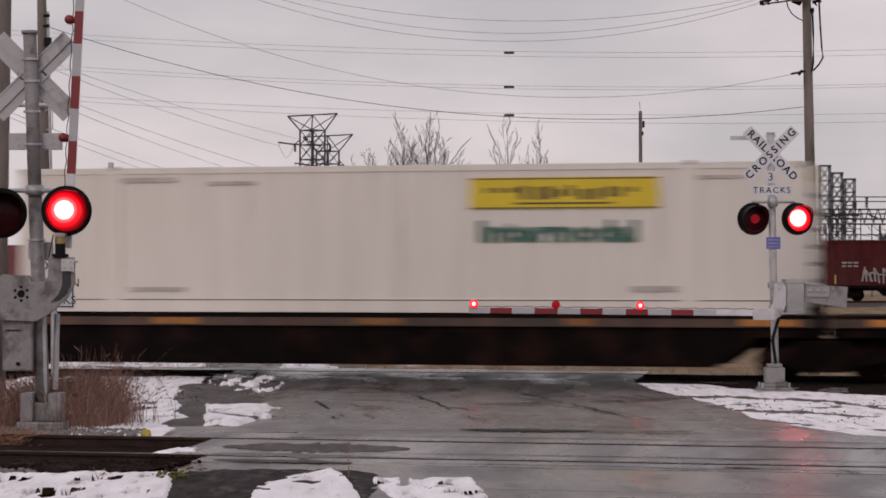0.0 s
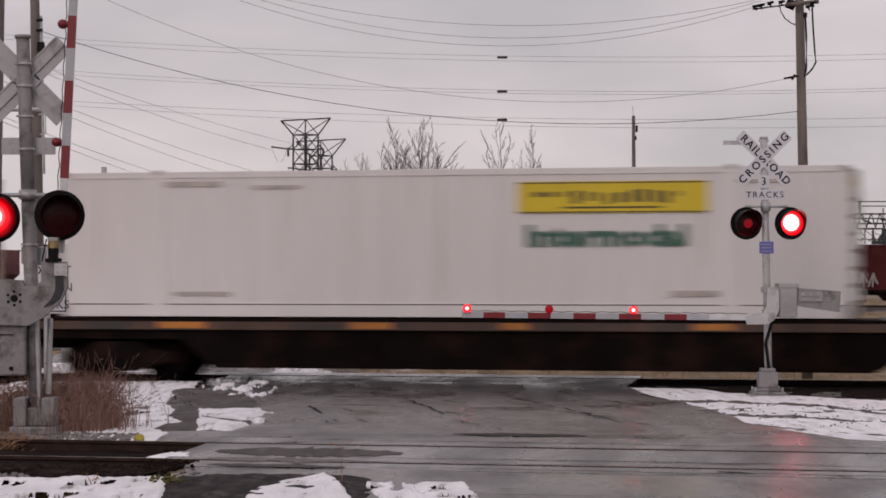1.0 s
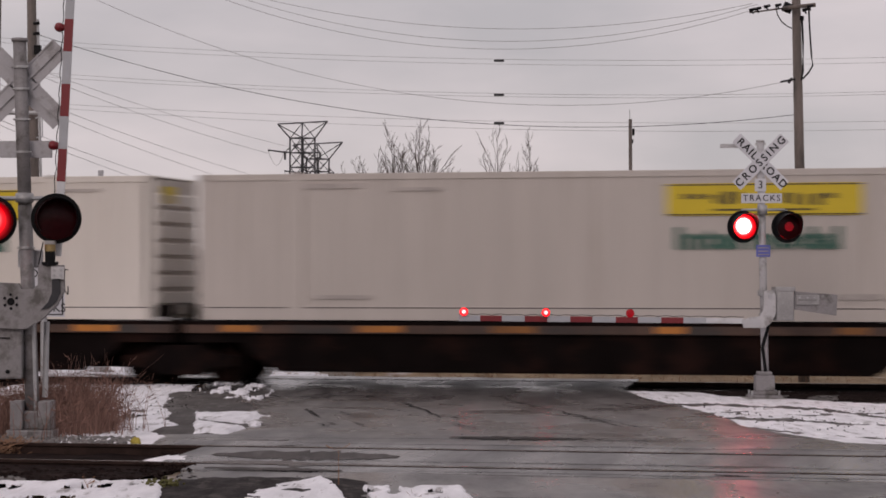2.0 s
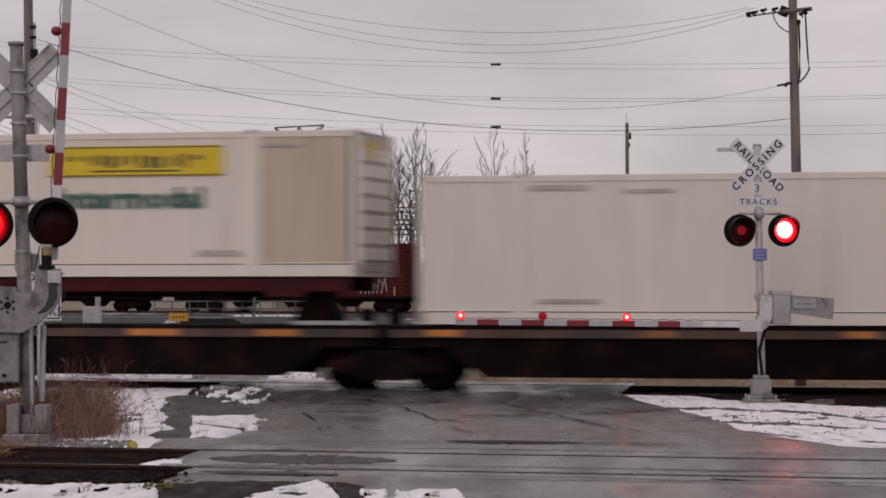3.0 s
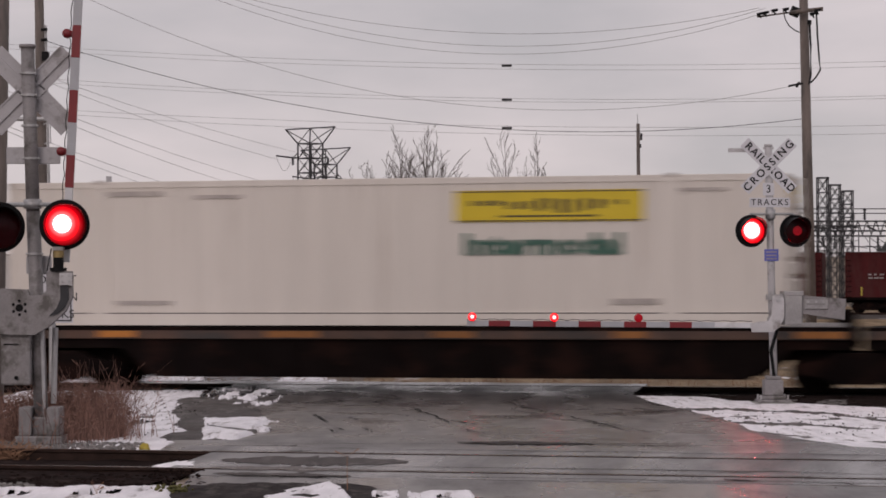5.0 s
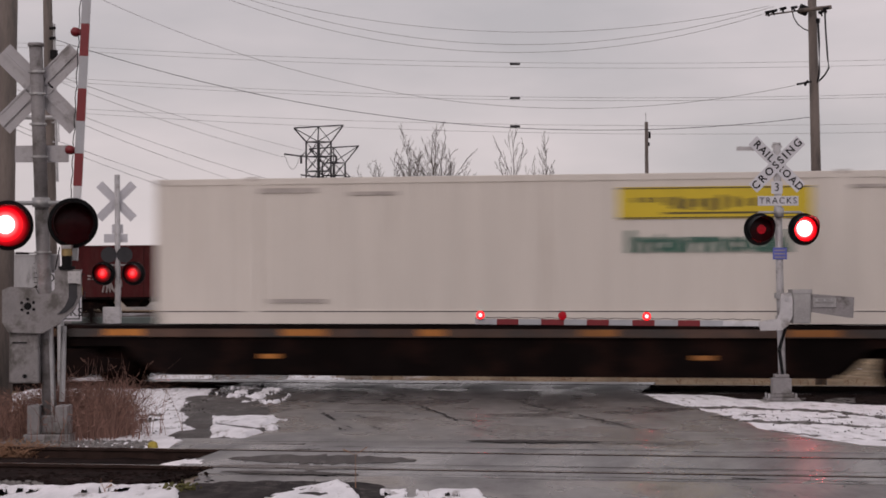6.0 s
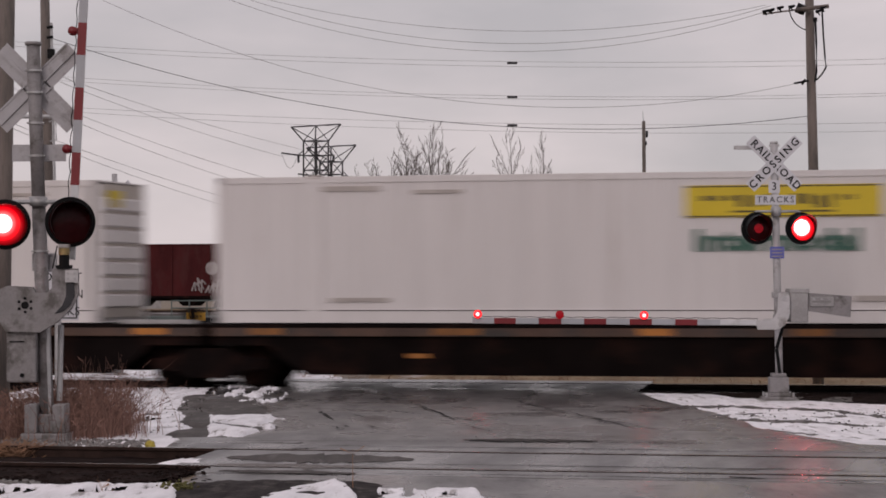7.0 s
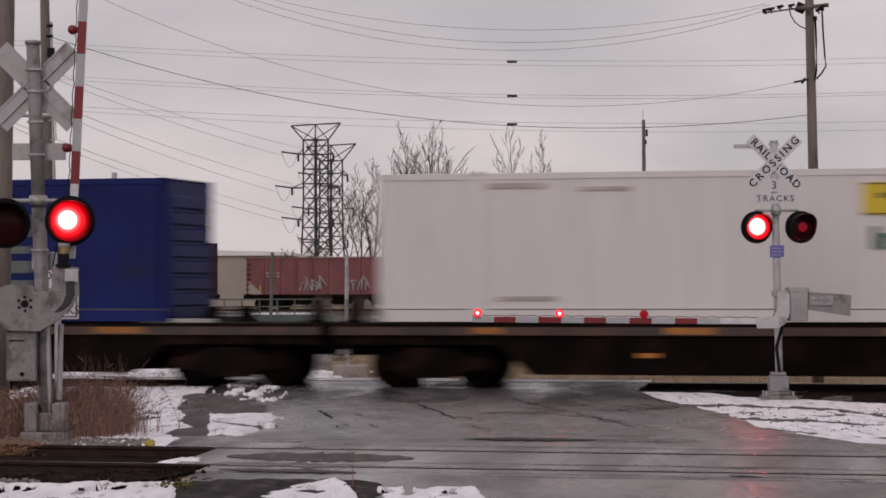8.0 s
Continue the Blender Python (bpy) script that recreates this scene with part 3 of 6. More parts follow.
        for cx in (-n + 2.9, -n + 4.15):
            for s in (-1, 1):
                wheel = part("wheel", rods(((cx, s * 1.15, 1.77), (cx, s * 0.7, 1.77), 0.48), n=28), TYRE, root, "black rubber tyre", True)
                part("rim", rods(((cx, s * 1.165, 1.77), (cx, s * 1.05, 1.77), 0.33), ((cx, s * 1.21, 1.77), (cx, s * 1.15, 1.77), 0.13), n=24), RIM, wheel, "pale grey wheel rim")
            part("axle", rods(((cx, -0.9, 1.79), (cx, 0.9, 1.79), 0.08)), CAR_BLACK, root)
        # black blocks added to darken the shaded underside behind the wheels
        part("sub_frame", boxes(((-n + 1.3, -0.95, z - 0.7), (-n + 6.2, 0.95, z - 0.28)), ((-n + 6.2, -0.5, z - 0.42), (-2.5, 0.5, z - 0.25)), bevel=0.03), CAR_BLACK, root)
        part("mud_flap", boxes(((-n + 2.1, -1.2, 1.45), (-n + 2.13, -0.6, z - 0.3))), TYRE, root)
        for s in (-1, 1):
            part("landing_leg", boxes(((-3.2, s * 0.9 - 0.08, 1.55), (-3.04, s * 0.9 + 0.08, z - 0.2)), ((-3.3, s * 0.9 - 0.13, 1.5), (-2.94, s * 0.9 + 0.13, 1.56))), CAR_BLACK, root)
        part("hitch_stand", prism(bmesh.new(), [(-1.7, 1.28), (-0.7, 1.28), (-1.0, z - 0.05), (-1.3, z - 0.05)], -0.4, 0.4), CAR_BLACK, root)
    return root


def bogie(parent, x):
    """A two-axle truck: side frames, springs, bolster and four wheels."""
    b = part("bogie", boxes(((x - 0.2, -1.1, 0.42), (x + 0.2, 1.1, 0.74)), bevel=0.03), CAR_BLACK, parent, "black two-axle railway truck")
    for s in (-1, 1):
        y = s * 1.05
        bm = prism(bmesh.new(), [(x - 1.2, 0.36), (x - 1.2, 0.56), (x - 0.75, 0.62), (x - 0.45, 0.78), (x + 0.45, 0.78), (x + 0.75, 0.62), (x + 1.2, 0.56), (x + 1.2, 0.36),
                                 (x + 0.8, 0.36), (x + 0.45, 0.18), (x - 0.45, 0.18), (x - 0.8, 0.36)], y - 0.08, y + 0.08)
        part("side_frame", bm, CAR_BLACK, b)
        for cx in (x - 0.88, x + 0.88):
            bm = rods(((cx, s * 0.79, 0.42), (cx, s * 0.66, 0.42), 0.42), ((cx, s * 0.66, 0.42), (cx, s * 0.63, 0.42), 0.455), n=28)
            part("wheel", bm, CAR_BLACK, b, "dark steel railway wheel", True)
            part("axle_box", rods(((cx, s * 1.18, 0.44), (cx, s * 0.95, 0.44), 0.13), n=12), CAR_BLACK, b)
    for cx in (x - 0.88, x + 0.88):
        part("axle", rods(((cx, -0.8, 0.42), (cx, 0.8, 0.42), 0.08)), CAR_BLACK, b)
    return b


def platform(b0, b1, end0, end1, seed):
    """One unit of an articulated railcar between truck centres b0 and b1 (local x, b1 = 0)."""
    n = b1 - b0
    rnd = random.Random(seed)
    root = empty("railcar_platform", "black and rust-brown articulated flat railcar unit carrying a container", "railcar", "railcars of the train")
    a, c = -n + (-1.95 if end0 else 0.12), (1.95 if end1 else -0.12)
    part("deck", boxes(((a, -1.28, 1.2), (c, 1.28, 1.27)), bevel=0.01), CAR_BLACK, root)
    for s in (-1, 1):
        y = s * 1.22
        part("deck_edge", boxes(((a, y - 0.05, 1.03), (c, y + 0.05, 1.25)), bevel=0.012), CAR_SILL, root, "rust-brown deck edge")
        bm = prism(bmesh.new(), [(a, 1.04), (a, 0.84), (-n + 1.3, 0.84), (-n + 1.45, 0.66 if not end0 else 0.8), (-n + 2.05, 0.26), (-2.05, 0.26), (-1.45, 0.66 if not end1 else 0.8), (-1.3, 0.84), (c, 0.84), (c, 1.04)], s * 1.12 - 0.05, s * 1.12 + 0.05)
        part("side_girder", bm, CAR_BLACK, root)
        x = -n + 0.9
        while x < -0.8:
            k = rnd.uniform(0.55, 1.15)
            part("reflector", boxes(((x, s * 1.275 - 0.004, 1.06), (x + k, s * 1.275 + 0.004, 1.19))), ORANGE, root, "orange reflective strip")
            x += rnd.uniform(2.6, 4.4)
        for i in range(2 if seed > 11 else 0):
            x = -n + 4.2 + (n - 9) * i
            part("data_plate", boxes(((x, s * 1.174 - 0.004, 0.6), (x + 0.42, s * 1.174 + 0.004, 0.69))), ORANGE, root, "small orange-brown plate")
        for i in range(6):
            x = -n + 3.2 + (n - 6.4) * i / 5
            part("stiffener", boxes(((x - 0.04, s * 1.17 - 0.03, 0.3), (x + 0.04, s * 1.17 + 0.03, 1.03))), CAR_BLACK, root)
    part("centre_sill", boxes(((a, -0.3, 0.62), (c, 0.3, 1.2))), CAR_BLACK, root)
    part("cross_bearer", boxes(*[((-n + 2.9 + i * (n - 5.8) / 7 - 0.1, -1.1, 0.45), (-n + 2.9 + i * (n - 5.8) / 7 + 0.1, 1.1, 1.2)) for i in range(8)]), CAR_BLACK, root)
    part("walkway", boxes(((-1.9, -1.25, 1.275), (-0.25, -0.85, 1.36)), bevel=0.01), GALV_LIGHT, root, "pale galvanised end walkway")
    for s in (-1, 1):
        part("end_bracket", boxes(((-0.5, s * 1.1 - 0.08, 1.27), (-0.2, s * 1.1 + 0.08, 1.6))), CAR_BLACK, root)
    if end0 or end1:
        e = c - 0.25 if end1 else a + 0.25
        stand = part("brake_stand", boxes(((e - 0.1, -0.75, 1.27), (e + 0.1, -0.45, 1.75)), ((e - 0.16, -0.8, 1.27), (e + 0.16, -0.4, 1.34)), bevel=0.02), CAR_BLACK, root, "black hand brake stand")
        part("brake_wheel", rods(((e + 0.13, -0.6, 1.62), (e + 0.16, -0.6, 1.62), 0.26), n=18), CAR_SILL, stand, "rusty hand brake wheel")
        part("air_hose", tube(bmesh.new(), [(e + 0.2 + 0.5 * q / 6, -0.35, 0.85 - 0.35 * math.sin(math.pi * q / 6)) for q in range(7)], 0.03), BLACK, root, "black rubber air hose")
    if end1:
        part("coupler", boxes(((c, -0.12, 0.72), (c + 0.55, 0.12, 0.98)), bevel=0.03), CAR_BLACK, root)
    if end0:
        part("coupler", boxes(((a - 0.55, -0.12, 0.72), (a, 0.12, 0.98)), bevel=0.03), CAR_BLACK, root)
        bogie(root, -n)
    bogie(root, 0)
    return root


CARS = ((7.45, -10.95, 0, 0), (-10.95, -28.35, 0, 1), (-32.55, -48.6, 1, 0), (-48.6, -66.0, 0, 0), (-66.0, -83.2, 0, 0), (-83.2, -100.6, 0, 0), (-100.6, -116.9, 0, 1),
        (-121.1, -138.9, 1, 0), (-138.9, -157.8, 0, 0), (-157.8, -175.3, 0, 1), (-179.5, -195.2, 1, 0), (27.0, 7.45, 0, 0))
LOADS = ((7.16, -9.0, "cream", 1.3, 1), (-13.5, -29.5, "white", 1.3, 1), (-32.0, -48.16, "tan", 1.3, 1), (-49.1, -65.24, "cream", 1.3, 1), (-66.46, -82.62, "cream", 2.25, 1),
         (-83.6, -99.72, "pink", 1.37, 2), (-101.9, -118.0, "cream", 1.3, 1), (-120.75, -136.88, "cream", 1.3, 1), (-141.4, -157.56, "white", 1.3, 1), (-160.1, -176.3, "white", 1.3, 1),
         (-180.7, -192.9, "blue", 1.3, 0), (27.85, 11.7, "cream", 1.3, 1))
TRAIN = []
for k, (b1, b0, e1, e0) in enumerate(CARS):
    TRAIN.append((platform(b0, b1, e0, e1, k + 5), b1))
for R, L, tone, z, logo in LOADS:
    TRAIN.append((container(R, L, tone, z, logo, trailer=z > 2), R))

# ---- crossing signals ----
BLINKS = []                     # (part, its place, first lit second, lit seconds, period)
LENS = {}


def lens_mesh(r, kind="front"):
    """A bulging lens that is lit on its -y side and dark on its other side, in a short black rim added to block stray
    light.
    """
    key = (r, kind)
    if key not in LENS:
        bm = bmesh.new()
        n = 28
        dark = 2 if kind in ("front", "small") else 1
        for side, rings in ((-1, ((1, 0, 0), (0.7, 0.02, 0), (0.35, 0.036, 0), (0, 0.045, 0))), (1, ((1, 0, 1), (0.38, 0.03, 2 if kind == "small" else 1), (0, 0.04, dark)))):
            prev = None
            for q, d, idx in rings:
                y = side * (0.004 + d * r * 4)
                ring = [bm.verts.new((q * r * math.cos(i * 2 * math.pi / n), y, q * r * math.sin(i * 2 * math.pi / n))) for i in range(n)] if q else [bm.verts.new((0, y, 0))]
                if prev:
                    for i in range(n):
                        k = (i + 1) % n
                        f = bm.faces.new((prev[i], prev[k], ring[k], ring[i]) if q else (prev[i], prev[k], ring[0]))
                        f.material_index = idx
                prev = ring
        lip = [[bm.verts.new((q * math.cos(i * 2 * math.pi / n), y, q * math.sin(i * 2 * math.pi / n))) for i in range(n)] for q, y in ((r * 1.03, 0.0), (r * 1.03, -0.3 * r))]
        for i in range(n):
            k = (i + 1) % n
            bm.faces.new((lip[0][i], lip[0][k], lip[1][k], lip[1][i])).material_index = 3
        bmesh.ops.recalc_face_normals(bm, faces=bm.faces)
        me = bpy.data.meshes.new("lens")
        bm.to_mesh(me)
        bm.free()
        for m in (LENS_LIT[kind], LENS_DARK, LENS_SPOT, BLACK):
            me.materials.append(m)
        LENS[key] = me
    return LENS[key]


def flash_lamp(parent, x, y, z, turn, blink, size=0.29, kind="front"):
    """A round black backboard with hood and a lens that turns its lit side to the front by the beat."""
    bm = bmesh.new()
    rod(bm, (0, 0.015, 0), (0, -0.015, 0), size, n=36)
    lamp = part("backboard", bm, BLACK, parent, "round black signal backboard")
    lamp.matrix_basis = pose(x, y, z, 0, 0, turn)
    bm = bmesh.new()
    n, r, deep = 30, 0.24, 0.36
    for i in range(n):
        a0, a1 = radians(-40 + 260 * i / n), radians(-40 + 260 * (i + 1) / n)
        c0, c1 = math.cos(a0), math.cos(a1)
        s0, s1 = math.sin(a0), math.sin(a1)
        d0, d1 = deep * (0.45 + 0.55 * max(0, s0)), deep * (0.45 + 0.55 * max(0, s1))
        q = [bm.verts.new(p) for p in ((r * c0, 0, r * s0), (r * c1, 0, r * s1), (r * c1, -d1, r * s1), (r * c0, -d0, r * s0))]
        bm.faces.new(q)
    bmesh.ops.remove_doubles(bm, verts=bm.verts, dist=1e-4)
    hood = part("hood", bm, BLACK, lamp, "black hood over the lens")
    so = hood.modifiers.new("thick", "SOLIDIFY")
    so.thickness = 0.006
    part("lamp_housing", rods(((0, 0.015, 0), (0, 0.16, 0), 0.17, 0.13), n=20), BLACK, lamp)
    lens = new("lens", lens_mesh(0.25 if kind == "near" else 0.22, kind))
    lens.parent = lamp
    tagged(lens, "red signal lens, lit on one side")
    BLINKS.append((lens, (0, -0.085, 0), *blink))
    return lamp


def crossbuck(parent, centre, y, length, width, material, words=True, back=False):
    """Two crossed boards, lettered on the front."""
    for k, (ang, text) in enumerate(((-45, "RAIL    ROAD"), (45, "CROSSING"))):
        yy = y - 0.012 * k
        bm = box(bmesh.new(), (-length / 2, -0.004, -width / 2), (length / 2, 0.004, width / 2), 0.002)
        board = part("crossbuck_board", bm, material, parent, "white crossbuck board" + (" with black letters" if words else ""))
        board.matrix_basis = Matrix.Translation((centre[0], yy, centre[1])) @ Matrix.Rotation(radians(-ang), 4, "Y")
        if back:
            part("stiffening_rib", boxes(((-length / 2 + 0.01, -0.03, -0.02), (length / 2 - 0.01, -0.004, 0.02)), ((-length / 2 + 0.01, -0.016, -width / 2), (length / 2 - 0.01, -0.004, -width / 2 + 0.02)), ((-length / 2 + 0.01, -0.016, width / 2 - 0.02), (length / 2 - 0.01, -0.004, width / 2))), material, board)
        if words:
            if k == 0:
                for tx, at in (("RAIL", -length * 0.27), ("ROAD", length * 0.27)):
                    lettering("letters", tx, 0.19 * length / 1.22, SIGN_BLACK, board, Matrix.Translation((at, -0.006, 0)), spread=1.2, bold=0.004)
            else:
                lettering("letters", text, 0.19 * length / 1.22, SIGN_BLACK, board, Matrix.Translation((0, -0.006, 0)), spread=1.42, bold=0.004)


def signboard(name, parent, x0, x1, z0, z1, y, text, size, label, spread=1.1):
    b = part(name, box(bmesh.new(), (x0, y, z0), (x1, y + 0.006, z1), 0.002), SIGN_WHITE, parent, label)
    for k, line in enumerate(text):
        zc = z1 - (z1 - z0) * (k + 0.5) / len(text)
        lettering("letters", line, size, SIGN_BLACK, b, Matrix.Translation(((x0 + x1) / 2, y - 0.004, zc)), spread=spread)
    return b


def gate_arm(parent, start, end, stripes, lights, plain=0.0, blink=()):
    """A striped arm between two local places, its stripes as sleeves, with small red lamps on top."""
    start, end = Vector(start), Vector(end)
    way = (end - start)
    n = way.length
    e1 = way.normalized()
    e3 = e1.cross(Vector((0, 1, 0))).normalized()
    turn = Matrix((e1, e3.cross(e1), e3)).transposed().to_4x4()
    arm = part("gate_arm", box(bmesh.new(), (0, -0.02, -0.048), (n, 0.02, 0.048), 0.008), ARM_WHITE, parent, "white gate arm with red stripes")
    arm.matrix_basis = Matrix.Translation(start) @ turn
    for a, b, m in stripes:
        part("stripe", box(bmesh.new(), (a, -0.024, -0.051), (b, 0.024, 0.051), 0.003), ARM_RED if m == "r" else ARM_GREY, arm, "red stripe" if m == "r" else "grey-white stripe")
    for at, beat in lights:
        holder = part("arm_lamp", rods(((at, 0.0, 0.055), (at, 0.0, 0.075), 0.04), ((at, 0.05, 0.115), (at, -0.02, 0.115), 0.055), n=14), ARM_RED, arm, "small red gate lamp")
        if beat is None:
            bm = bmesh.new()
            bmesh.ops.create_icosphere(bm, subdivisions=2, radius=0.058, matrix=Matrix.Translation((at, -0.02, 0.115)))
            part("lens", bm, ARM_RED, arm, "unlit red lens", True)
            continue
        lens = new("lens", lens_mesh(0.075, "small"))
        lens.parent = arm
        tagged(lens, "small red lens")
        BLINKS.append((lens, (at, -0.05, 0.115), *(beat or (99, 1, 200))))
    pts = [(n * i / 60, -0.01, 0.06 + 0.02 * abs(math.sin(i * 0.9))) for i in range(61)]
    part("arm_cable", rods(*[(a, b, 0.006) for a, b in zip(pts, pts[1:])], n=5), BLACK, arm, "thin black cable along the arm")
    return arm


RED_A, RED_B, STEADY = (0.09, 0.75, 1.492), (0.84, 0.742, 1.492), (-9, 100, 200)


def far_gate_signal():
    """The lowered gate and its mast on the far side of the near track."""
    d = 45.5
    base = P(1370, 690, d)
    root = empty("crossing_signal", "silver crossing signal with lowered striped gate and flashing red lamps", "crossing signal")
    root.matrix_world = Matrix.Translation(base)
    s = d / F

    def X(x):
        return (x - 1370) * s

    def Z(y):
        return (690 - y) * s
    part("mast", rods(((X(1372), 0, 0.3), (X(1364), 0, Z(238)), 0.068), ((X(1364), 0, Z(238)), (X(1364), 0, Z(234)), 0.075), n=20), SILVER, root, "", True)
    bm = boxes(((-0.3, -0.28, 0), (0.3, 0.28, 0.05)), ((-0.17, -0.17, 0.12), (0.17, 0.17, 0.4)), ((-0.13, -0.13, 0.4), (0.13, 0.13, 0.47)), ((-0.22, -0.2, 0.05), (0.22, 0.2, 0.12)), bevel=0.018)
    part("mast_base", bm, SILVER_OLD, root, "weathered cast base")
    for bx in (-0.24, 0.24):
        for by in (-0.22, 0.22):
            part("anchor_bolt", rods(((bx, by, 0.05), (bx, by, 0.13), 0.02), n=8), STEEL, root)
    part("foundation", boxes(((-0.36, -0.34, -0.4), (0.36, 0.34, 0.002)), bevel=0.02), CONCRETE, root)
    crossbuck(root, (X(1363), Z(273)), -0.1, 1.22, 0.215, SIGN_WHITE)
    signboard("count_sign", root, X(1353), X(1373), Z(325), Z(303), -0.085, ["3"], 0.2, "small white sign with the number three")
    signboard("tracks_sign", root, X(1329), X(1401), Z(346), Z(329), -0.09, ["TRACKS"], 0.155, "white sign lettered TRACKS", 1.25)
    part("sign_bracket", boxes(((X(1293), -0.03, Z(248)), (X(1330), 0.03, Z(241)))), SILVER, root)
    part("mast_cap", boxes(((X(1355), -0.04, Z(243)), (X(1373), 0.04, Z(239)))), SILVER, root)
    part("lamp_crossarm", rods(((X(1330), -0.08, Z(358)), (X(1406), -0.08, Z(358)), 0.025), ((X(1366), -0.1, Z(366)), (X(1366), -0.1, Z(350)), 0.09), ((X(1331), -0.08, Z(358)), (X(1331), -0.08, Z(372)), 0.025), ((X(1408), -0.08, Z(358)), (X(1408), -0.08, Z(372)), 0.025)), STEEL, root, "", True)
    flash_lamp(root, X(1331), -0.14, Z(388), 12, RED_A)
    flash_lamp(root, X(1409), -0.14, Z(388), 12, RED_B)
    plate = part("number_plate", box(bmesh.new(), (X(1355), -0.1, Z(441)), (X(1380), -0.09, Z(420)), 0.003), PLATE_BLUE, root, "small blue plate with pale bars")
    for k in range(3):
        part("plate_bar", boxes(((X(1358), -0.104, Z(438 - 6 * k)), (X(1377), -0.099, Z(436 - 6 * k)))), PAINT_PALE, plate)
    # gate machine
    part("machine_box", boxes(((X(1388), -0.26, Z(554)), (X(1420), 0.3, Z(497))), bevel=0.03), GALV_LIGHT, root, "grey gate machine housing")
    part("machine_cover", boxes(((X(1387), -0.275, Z(502)), (X(1422), 0.31, Z(494))), bevel=0.012), GALV_LIGHT, root)
    part("machine_bracket", boxes(((X(1360), -0.12, Z(510)), (X(1395), 0.12, Z(500))), ((X(1362), -0.1, Z(548)), (X(1392), 0.1, Z(540)))), STEEL, root)
    bm = prism(bmesh.new(), [(X(1366), Z(502)), (X(1378), Z(500)), (X(1386), Z(508)), (X(1386), Z(540)), (X(1378), Z(558)), (X(1366), Z(566)), (X(1330), Z(566)), (X(1326), Z(552)), (X(1340), Z(548)), (X(1358), Z(546)), (X(1364), Z(536))], -0.36, -0.28)
    part("arm_bracket", bm, SILVER, root, "curved grey arm bracket")
    part("pivot_bolt", rods(((X(1376), -0.4, Z(511)), (X(1376), -0.3, Z(511)), 0.035), n=12), STEEL, root)
    bm = prism(bmesh.new(), [(X(1421), Z(502)), (X(1497), Z(508)), (X(1495), Z(545)), (X(1421), Z(534))], -0.2, -0.14)
    cw = part("counterweight_arm", bm, SILVER_OLD, root, "grey counterweight plate with a slot")
    part("slide_bar", boxes(((X(1424), -0.235, Z(526)), (X(1465), -0.2, Z(509))), bevel=0.012), GALV_LIGHT, cw, "raised pale slide bar")
    part("bar_groove", boxes(((X(1427), -0.24, Z(519)), (X(1460), -0.234, Z(516)))), SILVER_OLD, cw)
    for bx in (1430, 1444, 1457):
        part("bolt", rods(((X(bx), -0.25, Z(513)), (X(bx), -0.23, Z(513)), 0.018), n=8), STEEL, cw)
    part("conduit", rods(((X(1378), -0.05, Z(560)), (X(1366), -0.08, Z(600)), 0.03), ((X(1366), -0.08, Z(600)), (X(1372), -0.08, Z(648)), 0.03)), BLACK, root, "black conduit")
    n = (1330 - 829) * s
    cut = [(829 + 0, 867, "g"), (867, 905, "r"), (905, 945, "g"), (945, 985, "r"), (985, 1025, "g"), (1025, 1064, "r"), (1064, 1105, "g"), (1105, 1144, "r"), (1144, 1185, "g"), (1185, 1224, "r"), (1224, 1264, "g")]
    stripes = [((a - 829) * s, (b - 829) * s, c) for a, b, c in cut]
    lights = [((x - 829) * s, beat) for x, beat in ((838, STEADY), (982, RED_A), (1130, RED_B))]
    gate_arm(root, (X(829), -0.32, Z(549)), (X(1330), -0.32, Z(554)), stripes, lights)
    return root


